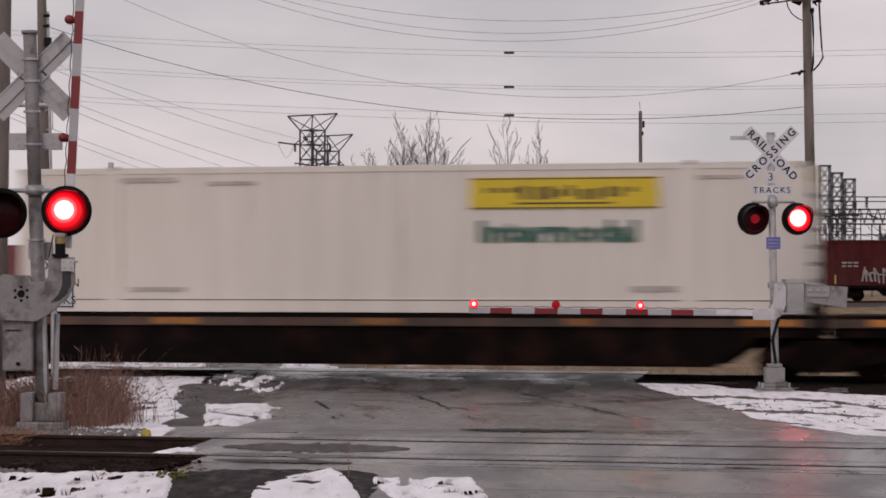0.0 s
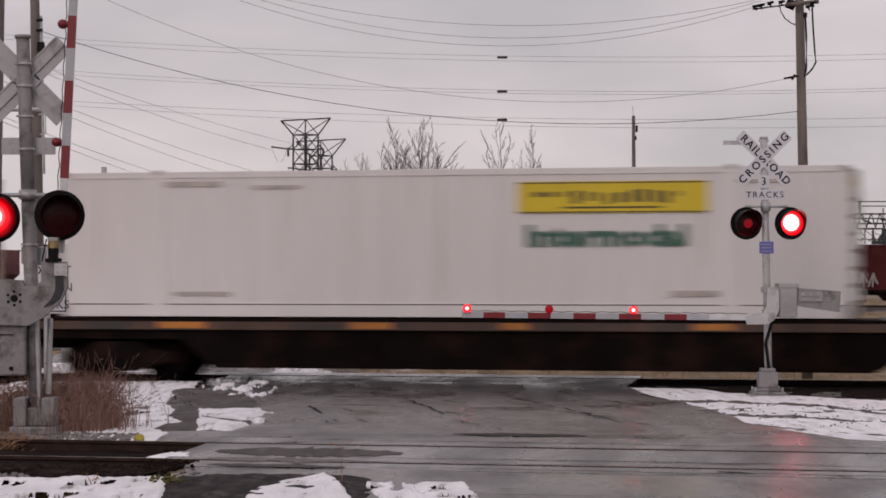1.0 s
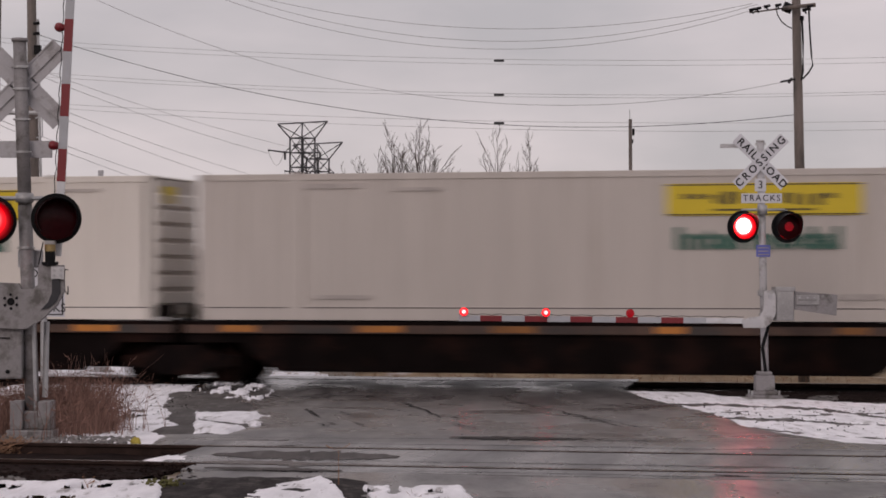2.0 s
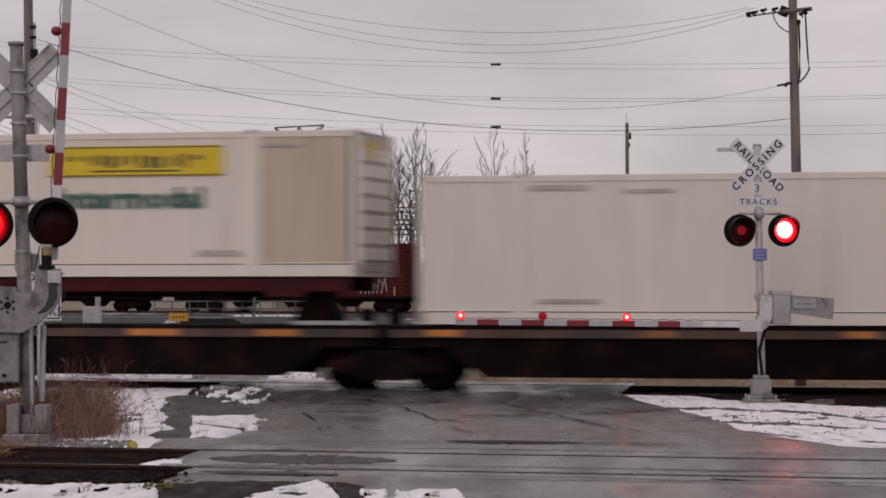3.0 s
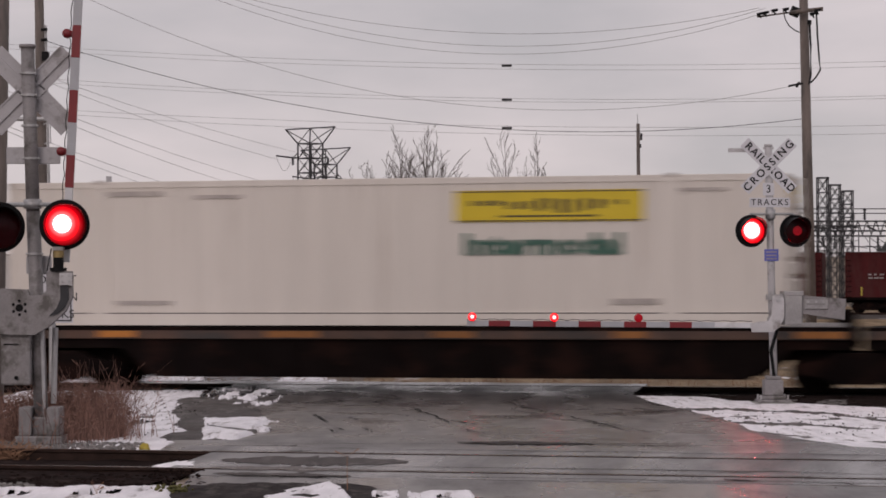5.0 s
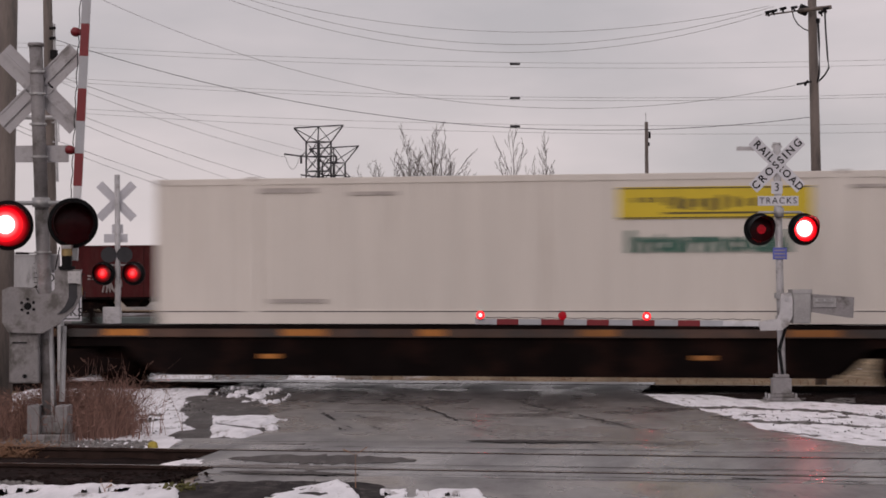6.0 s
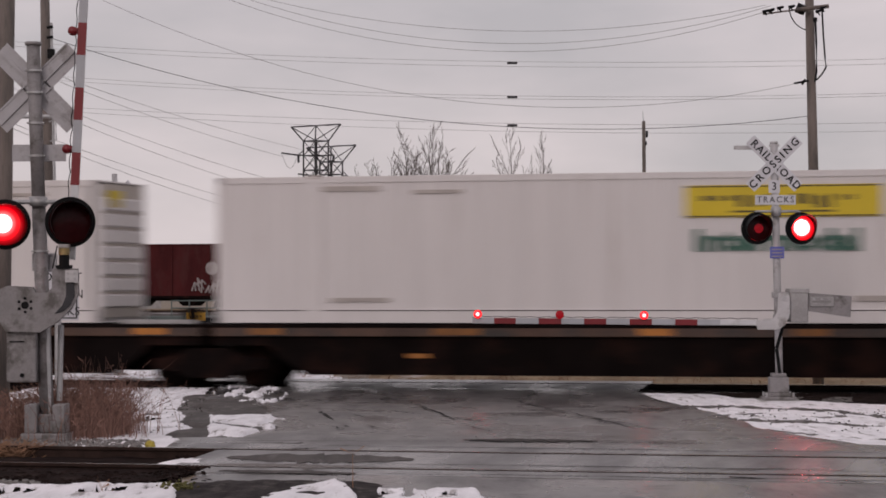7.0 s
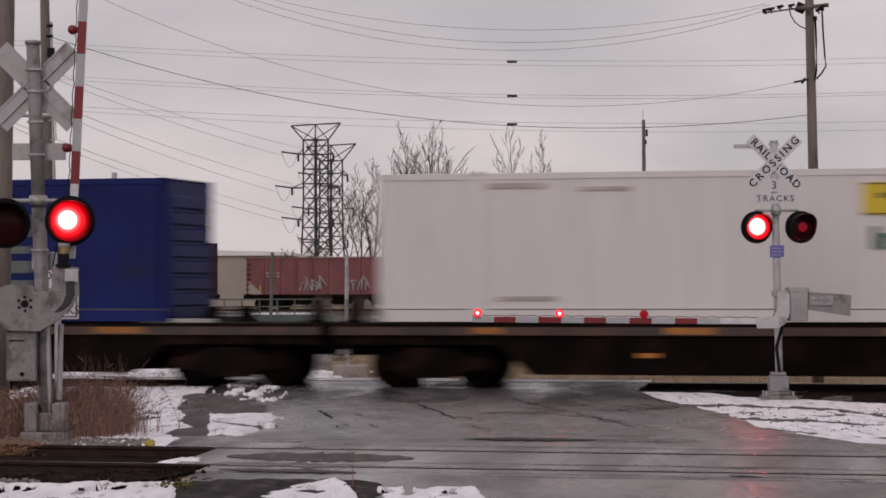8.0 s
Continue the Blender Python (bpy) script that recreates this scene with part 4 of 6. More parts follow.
def near_gate_signal():
    """The mast beside the near track with its gate raised; the signs show their backs."""
    d = 30.4
    base = P(77, 757, d)
    root = empty("crossing_signal", "silver crossing signal with raised striped gate and flashing red lamps", "crossing signal")
    s = d / F
    root.matrix_world = Matrix.Translation(base)

    def X(x):
        return (x - 77) * s

    def Z(y):
        return (757 - y) * s
    part("mast", rods(((X(77), 0, 0.2), (X(62), 0, Z(350)), 0.085), ((X(62), 0, Z(350)), (X(52), 0, Z(60)), 0.082), ((X(52), 0, Z(60)), (X(52), 0, Z(54)), 0.1), n=20), SILVER_OLD, root, "", True)
    for y in (105, 144, 198, 256, 330, 425):
        x = 52 + (y - 60) * 25 / 690
        part("band", rods(((X(x), 0, Z(y + 2)), (X(x), 0, Z(y - 2)), 0.1), ((X(x - 15), -0.05, Z(y)), (X(x + 15), -0.05, Z(y)), 0.012), n=16), STEEL, root)
    part("mast_base", boxes(((-0.28, -0.28, -0.1), (0.28, 0.28, 0.08)), ((-0.24, -0.22, 0.08), (-0.09, 0.22, 0.42)), ((0.09, -0.22, 0.08), (0.24, 0.22, 0.42)), ((-0.1, -0.1, 0.08), (0.1, 0.1, 0.3)), bevel=0.02), SILVER_OLD, root, "grey cast base with openings")
    crossbuck(root, (X(56), Z(134)), 0.12, 1.27, 0.26, SIGN_BACK, False, True)
    part("count_sign_back", boxes(((X(12), 0.1, Z(265)), (X(108), 0.108, Z(235))), bevel=0.01), SIGN_BACK, root, "back of a white sign")
    part("lamp_crossarm", rods(((X(8), -0.06, Z(338)), (X(122), -0.06, Z(338)), 0.028), ((X(62), -0.03, Z(345)), (X(62), -0.03, Z(330)), 0.11)), STEEL, root, "", True)
    flash_lamp(root, X(7), -0.16, Z(378), 12, (0.4, 0.645, 1.27), 0.3, "near")
    flash_lamp(root, X(121), -0.16, Z(374), 12, (1.06, 0.615, 1.27), 0.3, "near")
    # gate machine, seen from its side
    bm = prism(bmesh.new(), [(X(0), Z(548)), (X(0), Z(492)), (X(14), Z(486)), (X(58), Z(488)), (X(62), Z(498)), (X(84), Z(498)), (X(92), Z(490)), (X(92), Z(460)), (X(98), Z(455)), (X(136), Z(456)), (X(138), Z(500)), (X(126), Z(525)), (X(98), Z(552)), (X(70), Z(568)), (X(10), Z(566))], -0.3, -0.18)
    part("gate_bracket", bm, SILVER_OLD, root, "broad grey gate bracket plate")
    part("hub_bolt", rods(((X(45), -0.31, Z(520)), (X(45), -0.296, Z(520)), 0.045), n=12), BLACK, root, "dark hub bolt")
    for a in [k * math.pi / 3 + 0.5 for k in range(6)]:
        part("ring_bolt", rods(((X(45 + 12 * math.cos(a)), -0.31, Z(520 + 12 * math.sin(a))), (X(45 + 12 * math.cos(a)), -0.296, Z(520 + 12 * math.sin(a))), 0.018), n=10), BLACK, root)
    # flat dark crescent paints the shade of the channel; nothing is hollowed out
    part("bracket_channel", prism(bmesh.new(), [(X(117), Z(482)), (X(131), Z(480)), (X(132), Z(505)), (X(125), Z(520)), (X(112), Z(531)), (X(97), Z(535)), (X(110), Z(521)), (X(117), Z(505))], -0.315, -0.296), LATTICE, root, "dark crescent painting the shade in the bracket's channel")
    part("bracket_flange", prism(bmesh.new(), [(X(116), Z(480)), (X(116), Z(459)), (X(138), Z(459)), (X(138), Z(482)), (X(130), Z(480))], -0.34, -0.296), SILVER, root, "pale bolted flange")
    for bx, by in ((121, 464), (133, 464), (121, 474), (133, 474)):
        part("flange_bolt", rods(((X(bx), -0.36, Z(by)), (X(bx), -0.335, Z(by)), 0.014), n=8), STEEL, root)
    part("door_handle", boxes(((X(23), -0.245, Z(557.5)), (X(42), -0.236, Z(555.5))), ((X(16), -0.235, Z(585)), (X(42), -0.22, Z(583)))), BLACK, root, "dark slot handle")
    part("machine_box", boxes(((X(10), -0.22, Z(656)), (X(62), 0.25, Z(556))), bevel=0.025), SILVER_OLD, root, "grey gate machine housing")
    part("machine_lid", boxes(((X(8), -0.235, Z(566)), (X(64), 0.26, Z(552))), bevel=0.012), SILVER_OLD, root)
    part("machine_lock", rods(((X(38), -0.25, Z(643)), (X(38), -0.21, Z(643)), 0.025), n=10), BLACK, root)
    part("conduit", rods(((X(78), -0.05, Z(560)), (X(82), -0.05, Z(720)), 0.03), ((X(99), 0.1, Z(556)), (X(96), 0.1, Z(690)), 0.035), n=10), STEEL, root)
    part("counter_box", boxes(((X(47), 0.1, Z(460)), (X(90), 0.24, Z(428))), bevel=0.02), SIGN_BACK, root, "pale junction box")
    part("arm_clamp", rods(((X(112), -0.24, Z(450)), (X(112), -0.24, Z(432)), 0.062), ((X(112), -0.24, Z(457)), (X(112), -0.24, Z(450)), 0.1), n=16), BLACK, root, "black swivel of the gate arm")
    part("clamp_ring", rods(((X(112), -0.24, Z(432)), (X(112), -0.24, Z(420)), 0.066), n=16), BRASS, root, "brass coloured collar")
    part("clamp_plate", boxes(((X(103), -0.3, Z(420)), (X(122), -0.18, Z(413))), bevel=0.01), SILVER, root)
    part("clamp_cable", tube(bmesh.new(), [(X(100 - 8 * q), -0.25, Z(416 + 40 * q)) for q in (0, 0.3, 0.6, 1)], 0.008), BLACK, root, "thin black cable")
    # raised arm
    a, b = Vector((X(121), -0.07, Z(440))), Vector((X(153), -0.07, Z(-220)))
    n = (b - a).length
    k0 = (440 - 308) * s
    stripes = [(k0 + i * 57.5 * s, k0 + (i + 1) * 57.5 * s, "r" if i % 2 == 0 else "g") for i in range(9)]
    gate_arm(root, a, b, stripes, [((440 - y) * s, None) for y in (245, 36, -150)])
    return root


def stop_sign_post():
    d = 34.0
    base = P(96, 735, d)
    root = empty("track_sign", "white sign against stopping on the tracks, on a grey post", "road sign")
    root.matrix_world = Matrix.Translation(base)
    s = d / F
    part("post", rods(((0, 0, -0.1), (0, 0, (735 - 450) * s), 0.045), n=12), STEEL, root)
    b = signboard("sign_face", root, (60 - 96) * s, (134 - 96) * s, (735 - 547) * s, (735 - 456) * s, -0.06, ["DO NOT", "STOP ON", "TRACKS"], 0.16, "white sign with black letters and border", 1.0)
    x0, x1, z0, z1 = (63 - 96) * s, (131 - 96) * s, (735 - 544) * s, (735 - 459) * s
    part("border", boxes(((x0, -0.065, z0), (x1, -0.059, z0 + 0.015)), ((x0, -0.065, z1 - 0.015), (x1, -0.059, z1)), ((x0, -0.065, z0 + 0.015), (x0 + 0.015, -0.059, z1 - 0.015)), ((x1 - 0.015, -0.065, z0 + 0.015), (x1, -0.059, z1 - 0.015))), SIGN_BLACK, b, "black border")
    return root


far_gate_signal()
near_gate_signal()
stop_sign_post()

# ---- slow freight train in the yard behind ----
D_YARD, RAIL_YARD = 196.0, 0.29
YARD = D_YARD / F


def freight_rows(x):
    return [(t, Matrix.Translation((x - 3.48 * t, D_YARD - (x - 3.48 * t) * math.tan(TILT), RAIL_YARD)) @ TRACK_TURN) for t in range(0, 9)]


def hopper(length, top, cover, label, ribs=9, sprayed=0, disc=False, closed=False, seed=1, slope=True):
    """A freight car: ribbed sides, sloped or square ends, sill, chutes and two trucks. Local x from 0 to length."""
    rnd = random.Random(seed)
    root = empty("freight_car", label, "freight car", "freight cars in the yard")
    w, lo = 1.5, 1.15
    bm = bmesh.new()
    if slope:
        prism(bm, [(1.6, lo), (0.25, lo + 1.2), (0.25, top), (length - 0.25, top), (length - 0.25, lo + 1.2), (length - 1.6, lo)], -w, w)
    else:
        prism(bm, [(0.2, lo - 0.1), (0.2, top), (length - 0.2, top), (length - 0.2, lo - 0.1)], -w, w)
    part("body", bm, cover, root)
    part("sill", boxes(((0, -w - 0.02, 0.95), (length, -w + 0.1, lo)), ((0, w - 0.1, 0.95), (length, w + 0.02, lo)), ((0, -0.3, 0.75), (length, 0.3, lo))), CAR_BLACK, root)
    part("top_chord", boxes(((0.2, -w - 0.06, top - 0.12), (length - 0.2, -w + 0.06, top + 0.02)), ((0.2, w - 0.06, top - 0.12), (length - 0.2, w + 0.06, top + 0.02)), bevel=0.02), cover, root)
    for i in range(ribs + 1):
        x = 0.35 + (length - 0.7) * i / ribs
        part("side_rib", boxes(((x - 0.06, -w - 0.1, lo), (x + 0.06, -w, top))), cover if not closed else HOPPER_GREY, root)
    if closed:
        part("roof_walk", boxes(((0.5, -0.5, top + 0.1), (length - 0.5, 0.5, top + 0.16)), *[((0.8 + i * 1.5, -1.2, top), (0.9 + i * 1.5, 1.2, top + 0.2)) for i in range(int(length / 1.5) - 1)]), CAR_BLACK, root, "dark roof walkway")
    for i in range(3):
        x = length * (0.28 + 0.22 * i)
        part("chute", prism(bmesh.new(), [(x - 1.1, 1.0), (x + 1.1, 1.0), (x + 0.4, 0.35), (x - 0.4, 0.35)], -1.1, 1.1), CAR_BLACK, root)
    for x in (0.45, length - 0.45):
        part("ladder", boxes(*[((x - 0.22, -w - 0.13, lo + k * 0.38), (x + 0.22, -w - 0.09, lo + 0.05 + k * 0.38)) for k in range(int((top - lo) / 0.38))]), CAR_BLACK, root)
        part("marker_strip", boxes(((x + (0.9 if x < 3 else -1.0), -w - 0.105, lo + 0.1), (x + (1.02 if x < 3 else -0.88), -w - 0.1, lo + 0.75))), YELLOW, root, "yellow reflective strip")
    for k in range(2):
        for j in range(3):
            x = 1.9 + j * 0.42
            part("marking_bar", boxes(((x, -w - 0.108, lo + 1.35 + k * 0.25), (x + rnd.uniform(0.2, 0.36), -w - 0.1, lo + 1.47 + k * 0.25))), PAINT_PALE, root)
    for j in range(sprayed):
        x, z = rnd.uniform(3, length - 3), lo + rnd.uniform(0.15, 0.4)
        bm = bmesh.new()
        for q in range(rnd.randint(3, 6)):
            a, b = Vector((x + q * 0.32, -w - 0.115, z)), Vector((x + q * 0.32 + rnd.uniform(-0.2, 0.4), -w - 0.115, z + rnd.uniform(0.5, 1.15)))
            c = Vector((x + q * 0.32 + rnd.uniform(0.2, 0.6), -w - 0.115, z + rnd.uniform(0, 0.7)))
            rod(bm, a, b, 0.075, n=5), rod(bm, b, c, 0.06, n=5)
        part("spray_paint", bm, PAINT_PALE, root, "pale sprayed scrawl")
    if disc:
        part("white_disc", rods(((length - 3.2, -w - 0.115, 3.3), (length - 3.2, -w - 0.1, 3.3), 0.52), n=28), PAINT_PALE, root, "pale round emblem")
    bogie(root, 2.0), bogie(root, length - 2.0)
    part("coupler", boxes(((-0.45, -0.12, 0.72), (0, 0.12, 0.98)), ((length, -0.12, 0.72), (length + 0.45, 0.12, 0.98))), CAR_BLACK, root)
    return root


def yard_x(x):
    return (x - 784) * YARD + 0.5


FREIGHT = [(hopper(18.2, 4.55, HOPPER_GREY, "pale grey covered hopper car rolling slowly through the yard", 2, 0, closed=True, seed=2), yard_x(110)),
           (hopper(19.3, 5.2, HOPPER_BROWN, "dark oxide-red boxcar with a pale round emblem", 6, 3, True, slope=False, seed=3), yard_x(560)),
           (hopper(15.0, 4.0, HOPPER_PINK, "faded red open hopper car with sprayed scrawls", 11, 4, seed=4), yard_x(1056)),
           (hopper(18.7, 4.42, HOPPER_BROWN, "dark oxide-red hopper car with pale sprayed scrawls", 3, 6, seed=5, slope=False), yard_x(1413)),
           (hopper(18.7, 4.42, HOPPER_BROWN, "dark oxide-red hopper car with pale sprayed scrawls", 3, 6, seed=6, slope=False), yard_x(1858)),
           (hopper(18.2, 4.3, HOPPER_PINK, "faded red open hopper car with sprayed scrawls", 9, 3, seed=7), yard_x(-330))]
bm = bmesh.new()
for s in (-1, 1):
    box(bm, (-90, D_YARD + s * 0.72 - 0.035, RAIL_YARD - 0.16), (120, D_YARD + s * 0.72 + 0.035, RAIL_YARD))
YARD_TURN = Matrix.Translation((0, D_YARD, 0)) @ TRACK_TURN @ Matrix.Translation((0, -D_YARD, 0))
tagged(link("yard_rails", bm, RAIL), "rusty rails of the yard track", kind="structure").matrix_world = YARD_TURN
bm = prism(bmesh.new(), [(D_YARD - 5.5, -1.2), (D_YARD - 2.2, RAIL_YARD - 0.15), (D_YARD + 2.2, RAIL_YARD - 0.15), (D_YARD + 5.5, -1.2)], -90, 120)
ob = tagged(link("yard_embankment", bm, CINDER), "low dark cinder embankment with patchy snow", kind="structure")
ob.matrix_world = YARD_TURN @ Matrix(((0, 1, 0, 0), (1, 0, 0, 0), (0, 0, 1, 0), (0, 0, 0, 1)))

sheet("yard_ground", spaced((-60, 60, 60)), spaced((112, 191, 30)), -0.02, CINDER, lambda x, y: noise.noise((x * 0.06, y * 0.05, 8)) > -0.42 and x < 16 + 3 * noise.noise((y * 0.2, 1, 1)), 0.02, "dark cinder ground of the yard with thin snow")

# ---- poles and wires ----


def utility_pole(x0, x1, y_top, d, r, label, extras=()):
    top, foot = P(x0, y_top, d), P(x1, 492 + (H - height((x1 - 784) / F * d, d)) * F / d, d)
    root = empty("utility_pole", label, "utility pole")
    root.matrix_world = Matrix.Translation(foot)
    part("pole", rods(((0, 0, -0.3), tuple(top - foot), r * 1.15, r * 0.85), n=18), WOOD_POLE, root, "", True)
    return root, foot


def on_pole(foot, x, y, d):
    return P(x, y, d) - foot


pole_r, foot = utility_pole(1427, 1441, -60, 60, 0.118, "weathered wooden utility pole with cables and insulators")
s60 = 60 / F
bm = rods((on_pole(foot, 1405, 0, 59.7), on_pole(foot, 1462, -6, 59.7), 0.05), (on_pole(foot, 1345, 8, 59.7), on_pole(foot, 1405, 0, 59.7), 0.02))
part("crossarm", bm, WOOD_POLE, pole_r)
for x, y in ((1350, 4), (1360, 2), (1376, -2), (1396, -4), (1444, 4), (1452, -2)):
    part("insulator", rods((on_pole(foot, x - 5, y, 59.6), on_pole(foot, x + 6, y - 3, 59.6), 0.042, 0.03), (on_pole(foot, x - 1, y, 59.6), on_pole(foot, x + 2, y + 6, 59.6), 0.02), n=9), BLACK, pole_r, "dark insulator")
part("transformer_bracket", rods((on_pole(foot, 1405, -4, 59.8), on_pole(foot, 1420, 2, 59.8), 0.12), n=12), BLACK, pole_r)
part("drop_cable", tube(bmesh.new(), [on_pole(foot, x, y, 59.75) for x, y in ((1450, -5), (1452, 40), (1455, 85), (1457, 102), (1450, 114), (1440, 125))], 0.022), BLACK, pole_r, "black drop cable")
part("drop_cable", tube(bmesh.new(), [on_pole(foot, x, y, 59.75) for x, y in ((1438, 15), (1440, 60), (1440, 110), (1437, 128))], 0.026), BLACK, pole_r, "black drop cable")
part("cable_loop", tube(bmesh.new(), [on_pole(foot, x, y, 59.75) for x, y in ((1392, -2), (1395, 12), (1402, 24), (1412, 32), (1421, 36))], 0.014), BLACK, pole_r)
part("cable_head", rods((on_pole(foot, 1438, 22, 59.7), on_pole(foot, 1438, 14, 59.7), 0.05), n=10), BLACK, pole_r)
part("clevis", rods((on_pole(foot, 1400, 131, 59.7), on_pole(foot, 1426, 126, 59.7), 0.025), (on_pole(foot, 1414, 133, 59.7), on_pole(foot, 1420, 124, 59.7), 0.03), n=8), BLACK, pole_r)

pole_m, foot = utility_pole(1133.5, 1135, 197, 150, 0.12, "slim dark wooden pole with small fittings")
part("fitting", boxes((tuple(on_pole(foot, 1137, 226, 149.8)), tuple(on_pole(foot, 1141, 214, 149.6))), (tuple(on_pole(foot, 1136, 240, 149.8)), tuple(on_pole(foot, 1139, 233, 149.6)))), BLACK, pole_m)
part("mast_tip", rods((on_pole(foot, 1133, 198, 150), on_pole(foot, 1132, 180, 150), 0.02), n=6), CABLE_FAR, pole_m)

pole_l, foot = utility_pole(3, -14, -60, 37, 0.165, "thick weathered wooden utility pole beside the crossing")
pole_b, foot = utility_pole(72, 84, -60, 60, 0.125, "wooden utility pole with conduit and small boxes")
part("conduit", rods((on_pole(foot, 84, 20, 59.8), on_pole(foot, 90, 300, 59.8), 0.03), n=8), STEEL, pole_b)
part("meter_box", boxes((tuple(on_pole(foot, 79, 84, 59.7)), tuple(on_pole(foot, 89, 66, 59.5))), bevel=0.02), BLACK, pole_b, "small dark box")
for y in (28, 46):
    part("insulator", rods((on_pole(foot, 76, y, 59.7), on_pole(foot, 87, y - 1, 59.7), 0.035), n=8), BLACK, pole_b)
part("step_bracket", rods((on_pole(foot, 24, 186, 59.7), on_pole(foot, 98, 186, 59.7), 0.05), n=8), STEEL, pole_b)
part("hook", tube(bmesh.new(), [on_pole(foot, x, y, 59.6) for x, y in ((80, 196), (92, 190), (93, 228), (82, 230))], 0.02), STEEL, pole_b)


def wire(xa, xb, three, d0, d1, r, label, material=CABLE, count=48):
    """A hanging wire: the parabola through three sight lines, from depth d0 to d1."""
    (x0, y0), (x1, y1), (x2, y2) = three
    pts = []
    for i in range(count + 1):
        x = xa + (xb - xa) * i / count
        y = y0 * (x - x1) * (x - x2) / ((x0 - x1) * (x0 - x2)) + y1 * (x - x0) * (x - x2) / ((x1 - x0) * (x1 - x2)) + y2 * (x - x0) * (x - x1) / ((x2 - x0) * (x2 - x1))
        pts.append(P(x, y, d0 + (d1 - d0) * i / count))
    ob = link("overhead_wire", tube(bmesh.new(), pts, r, 5), material)
    return tagged(ob, label, "wire", "overhead wires")


SERVICE, POWER = "thin dark service cable sagging between wooden poles", "thin grey power line high above the yard"
wire(78, 1424, ((145, 67), (650, 182), (1424, 189)), 60, 60, 0.0072, SERVICE)
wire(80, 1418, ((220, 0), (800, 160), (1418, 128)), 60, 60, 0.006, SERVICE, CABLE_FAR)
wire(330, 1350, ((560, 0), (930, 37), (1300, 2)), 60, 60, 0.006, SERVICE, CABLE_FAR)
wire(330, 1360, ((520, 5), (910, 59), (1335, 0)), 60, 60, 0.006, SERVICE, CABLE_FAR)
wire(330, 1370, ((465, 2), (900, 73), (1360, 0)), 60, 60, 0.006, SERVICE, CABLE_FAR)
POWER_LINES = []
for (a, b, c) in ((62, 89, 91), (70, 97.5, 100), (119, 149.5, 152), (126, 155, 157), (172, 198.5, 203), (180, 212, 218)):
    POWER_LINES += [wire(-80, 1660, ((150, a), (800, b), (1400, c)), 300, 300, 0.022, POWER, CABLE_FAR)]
for k, y in enumerate((93.5, 154, 204)):
    bm = boxes((tuple(P(892, y + 2.2, 300.3)), tuple(P(910, y - 2.2, 299.6))), bevel=0.03)
    part("spacer", bm, LATTICE, POWER_LINES[2 * k], "small dark spacer clamp")
for a, b, c, d in ((150, 133, 528, 246), (150, 145, 493, 258), (150, 190, 512, 310), (150, 205, 480, 322), (150, 250, 520, 366), (150, 262, 495, 375)):
    e = (a + c) / 2
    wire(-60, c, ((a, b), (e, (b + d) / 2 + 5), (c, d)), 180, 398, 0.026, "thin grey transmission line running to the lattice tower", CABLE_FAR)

# ---- lattice towers ----


def lattice_tower(x, d, y_top, half, seed, label):
    """A square tower set cornerwise: legs, cross bracing, V-shaped head and side arms with insulators."""
    s = d / F
    foot = P(x, 492 + (H + 0.1) * F / d, d)
    root = empty("transmission_tower", label, "pylon")
    root.matrix_world = Matrix.Translation(foot)
    top = (492 - y_top) * s + H + 0.1
    body = top - 30 * s
    w0, w1 = half * s * 1.3, half * s
    corner = [(-1, 0), (0, -1), (1, 0), (0, 1)]

    def at(k, z):
        w = w0 + (w1 - w0) * min(1, z / body * 1.6)
        return Vector((corner[k][0] * w, corner[k][1] * w, z))
    r = 0.115
    for k in range(4):
        part("leg", tube(bmesh.new(), [at(k, body * i / 8) for i in range(9)], r * 1.25, 5), LATTICE, root)
    n = 11
    for k in range(4):
        bm, j = bmesh.new(), (k + 1) % 4
        for i in range(n):
            z0, z1 = body * i / n, body * (i + 1) / n
            rod(bm, at(k, z0), at(j, z1), r * 0.6, n=4), rod(bm, at(j, z0), at(k, z1), r * 0.6, n=4), rod(bm, at(k, z1), at(j, z1), r * 0.75, n=4)
        part("bracing", bm, LATTICE, root)
    a, b = Vector((-44 * s, 0, top - 5 * s)), Vector((44 * s, 0, top))
    for p, q, k in ((a, b, 1), (at(0, body), a, 1), (at(2, body), b, 1), (at(1, body), Vector((0, 0, top - 2 * s)), 1), (at(1, body), a, 0.7), (at(1, body), b, 0.7), (at(0, body), (a + b) / 2, 0.6), (at(2, body), (a + b) / 2, 0.6)):
        part("head_bar", rods((p, q, r * k), n=5), LATTICE, root)
    for i, y in enumerate((258 - 203, 318 - 203, 374 - 203)):
        z = top - y * s
        for sg in (-1, 1):
            tip = Vector((sg * (half + (9, 20, 9)[i]) * s, 0, z))
            part("arm", rods((at(0 if sg < 0 else 2, z), tip, r * 1.1), (at(0 if sg < 0 else 2, z + 9 * s), tip, r * 0.7), n=5), LATTICE, root)
            part("insulator", rods((tip, tip + Vector((0, 0, -13 * s)), r * 1.5), *([(tip, tip + Vector((-30 * s, 0, 4 * s)), r * 1.2)] if sg < 0 else []), n=6), LATTICE, root, "dark insulator string")
        loop = [Vector(((-half - (9, 20, 9)[i] - 30 + 30 * q / 8) * s, 0, z + (4 - 34 * math.sin(math.pi * q / 8) * 0.8) * s)) for q in range(9)]
        part("jumper_loop", tube(bmesh.new(), loop, 0.035, 4), CABLE_FAR, root)
    return root


lattice_tower(553, 400, 201, 22, 1, "dark steel lattice transmission tower with a V-shaped head")
lattice_tower(580, 440, 238, 20, 2, "second dark lattice tower close behind the first")

# ---- substation ----


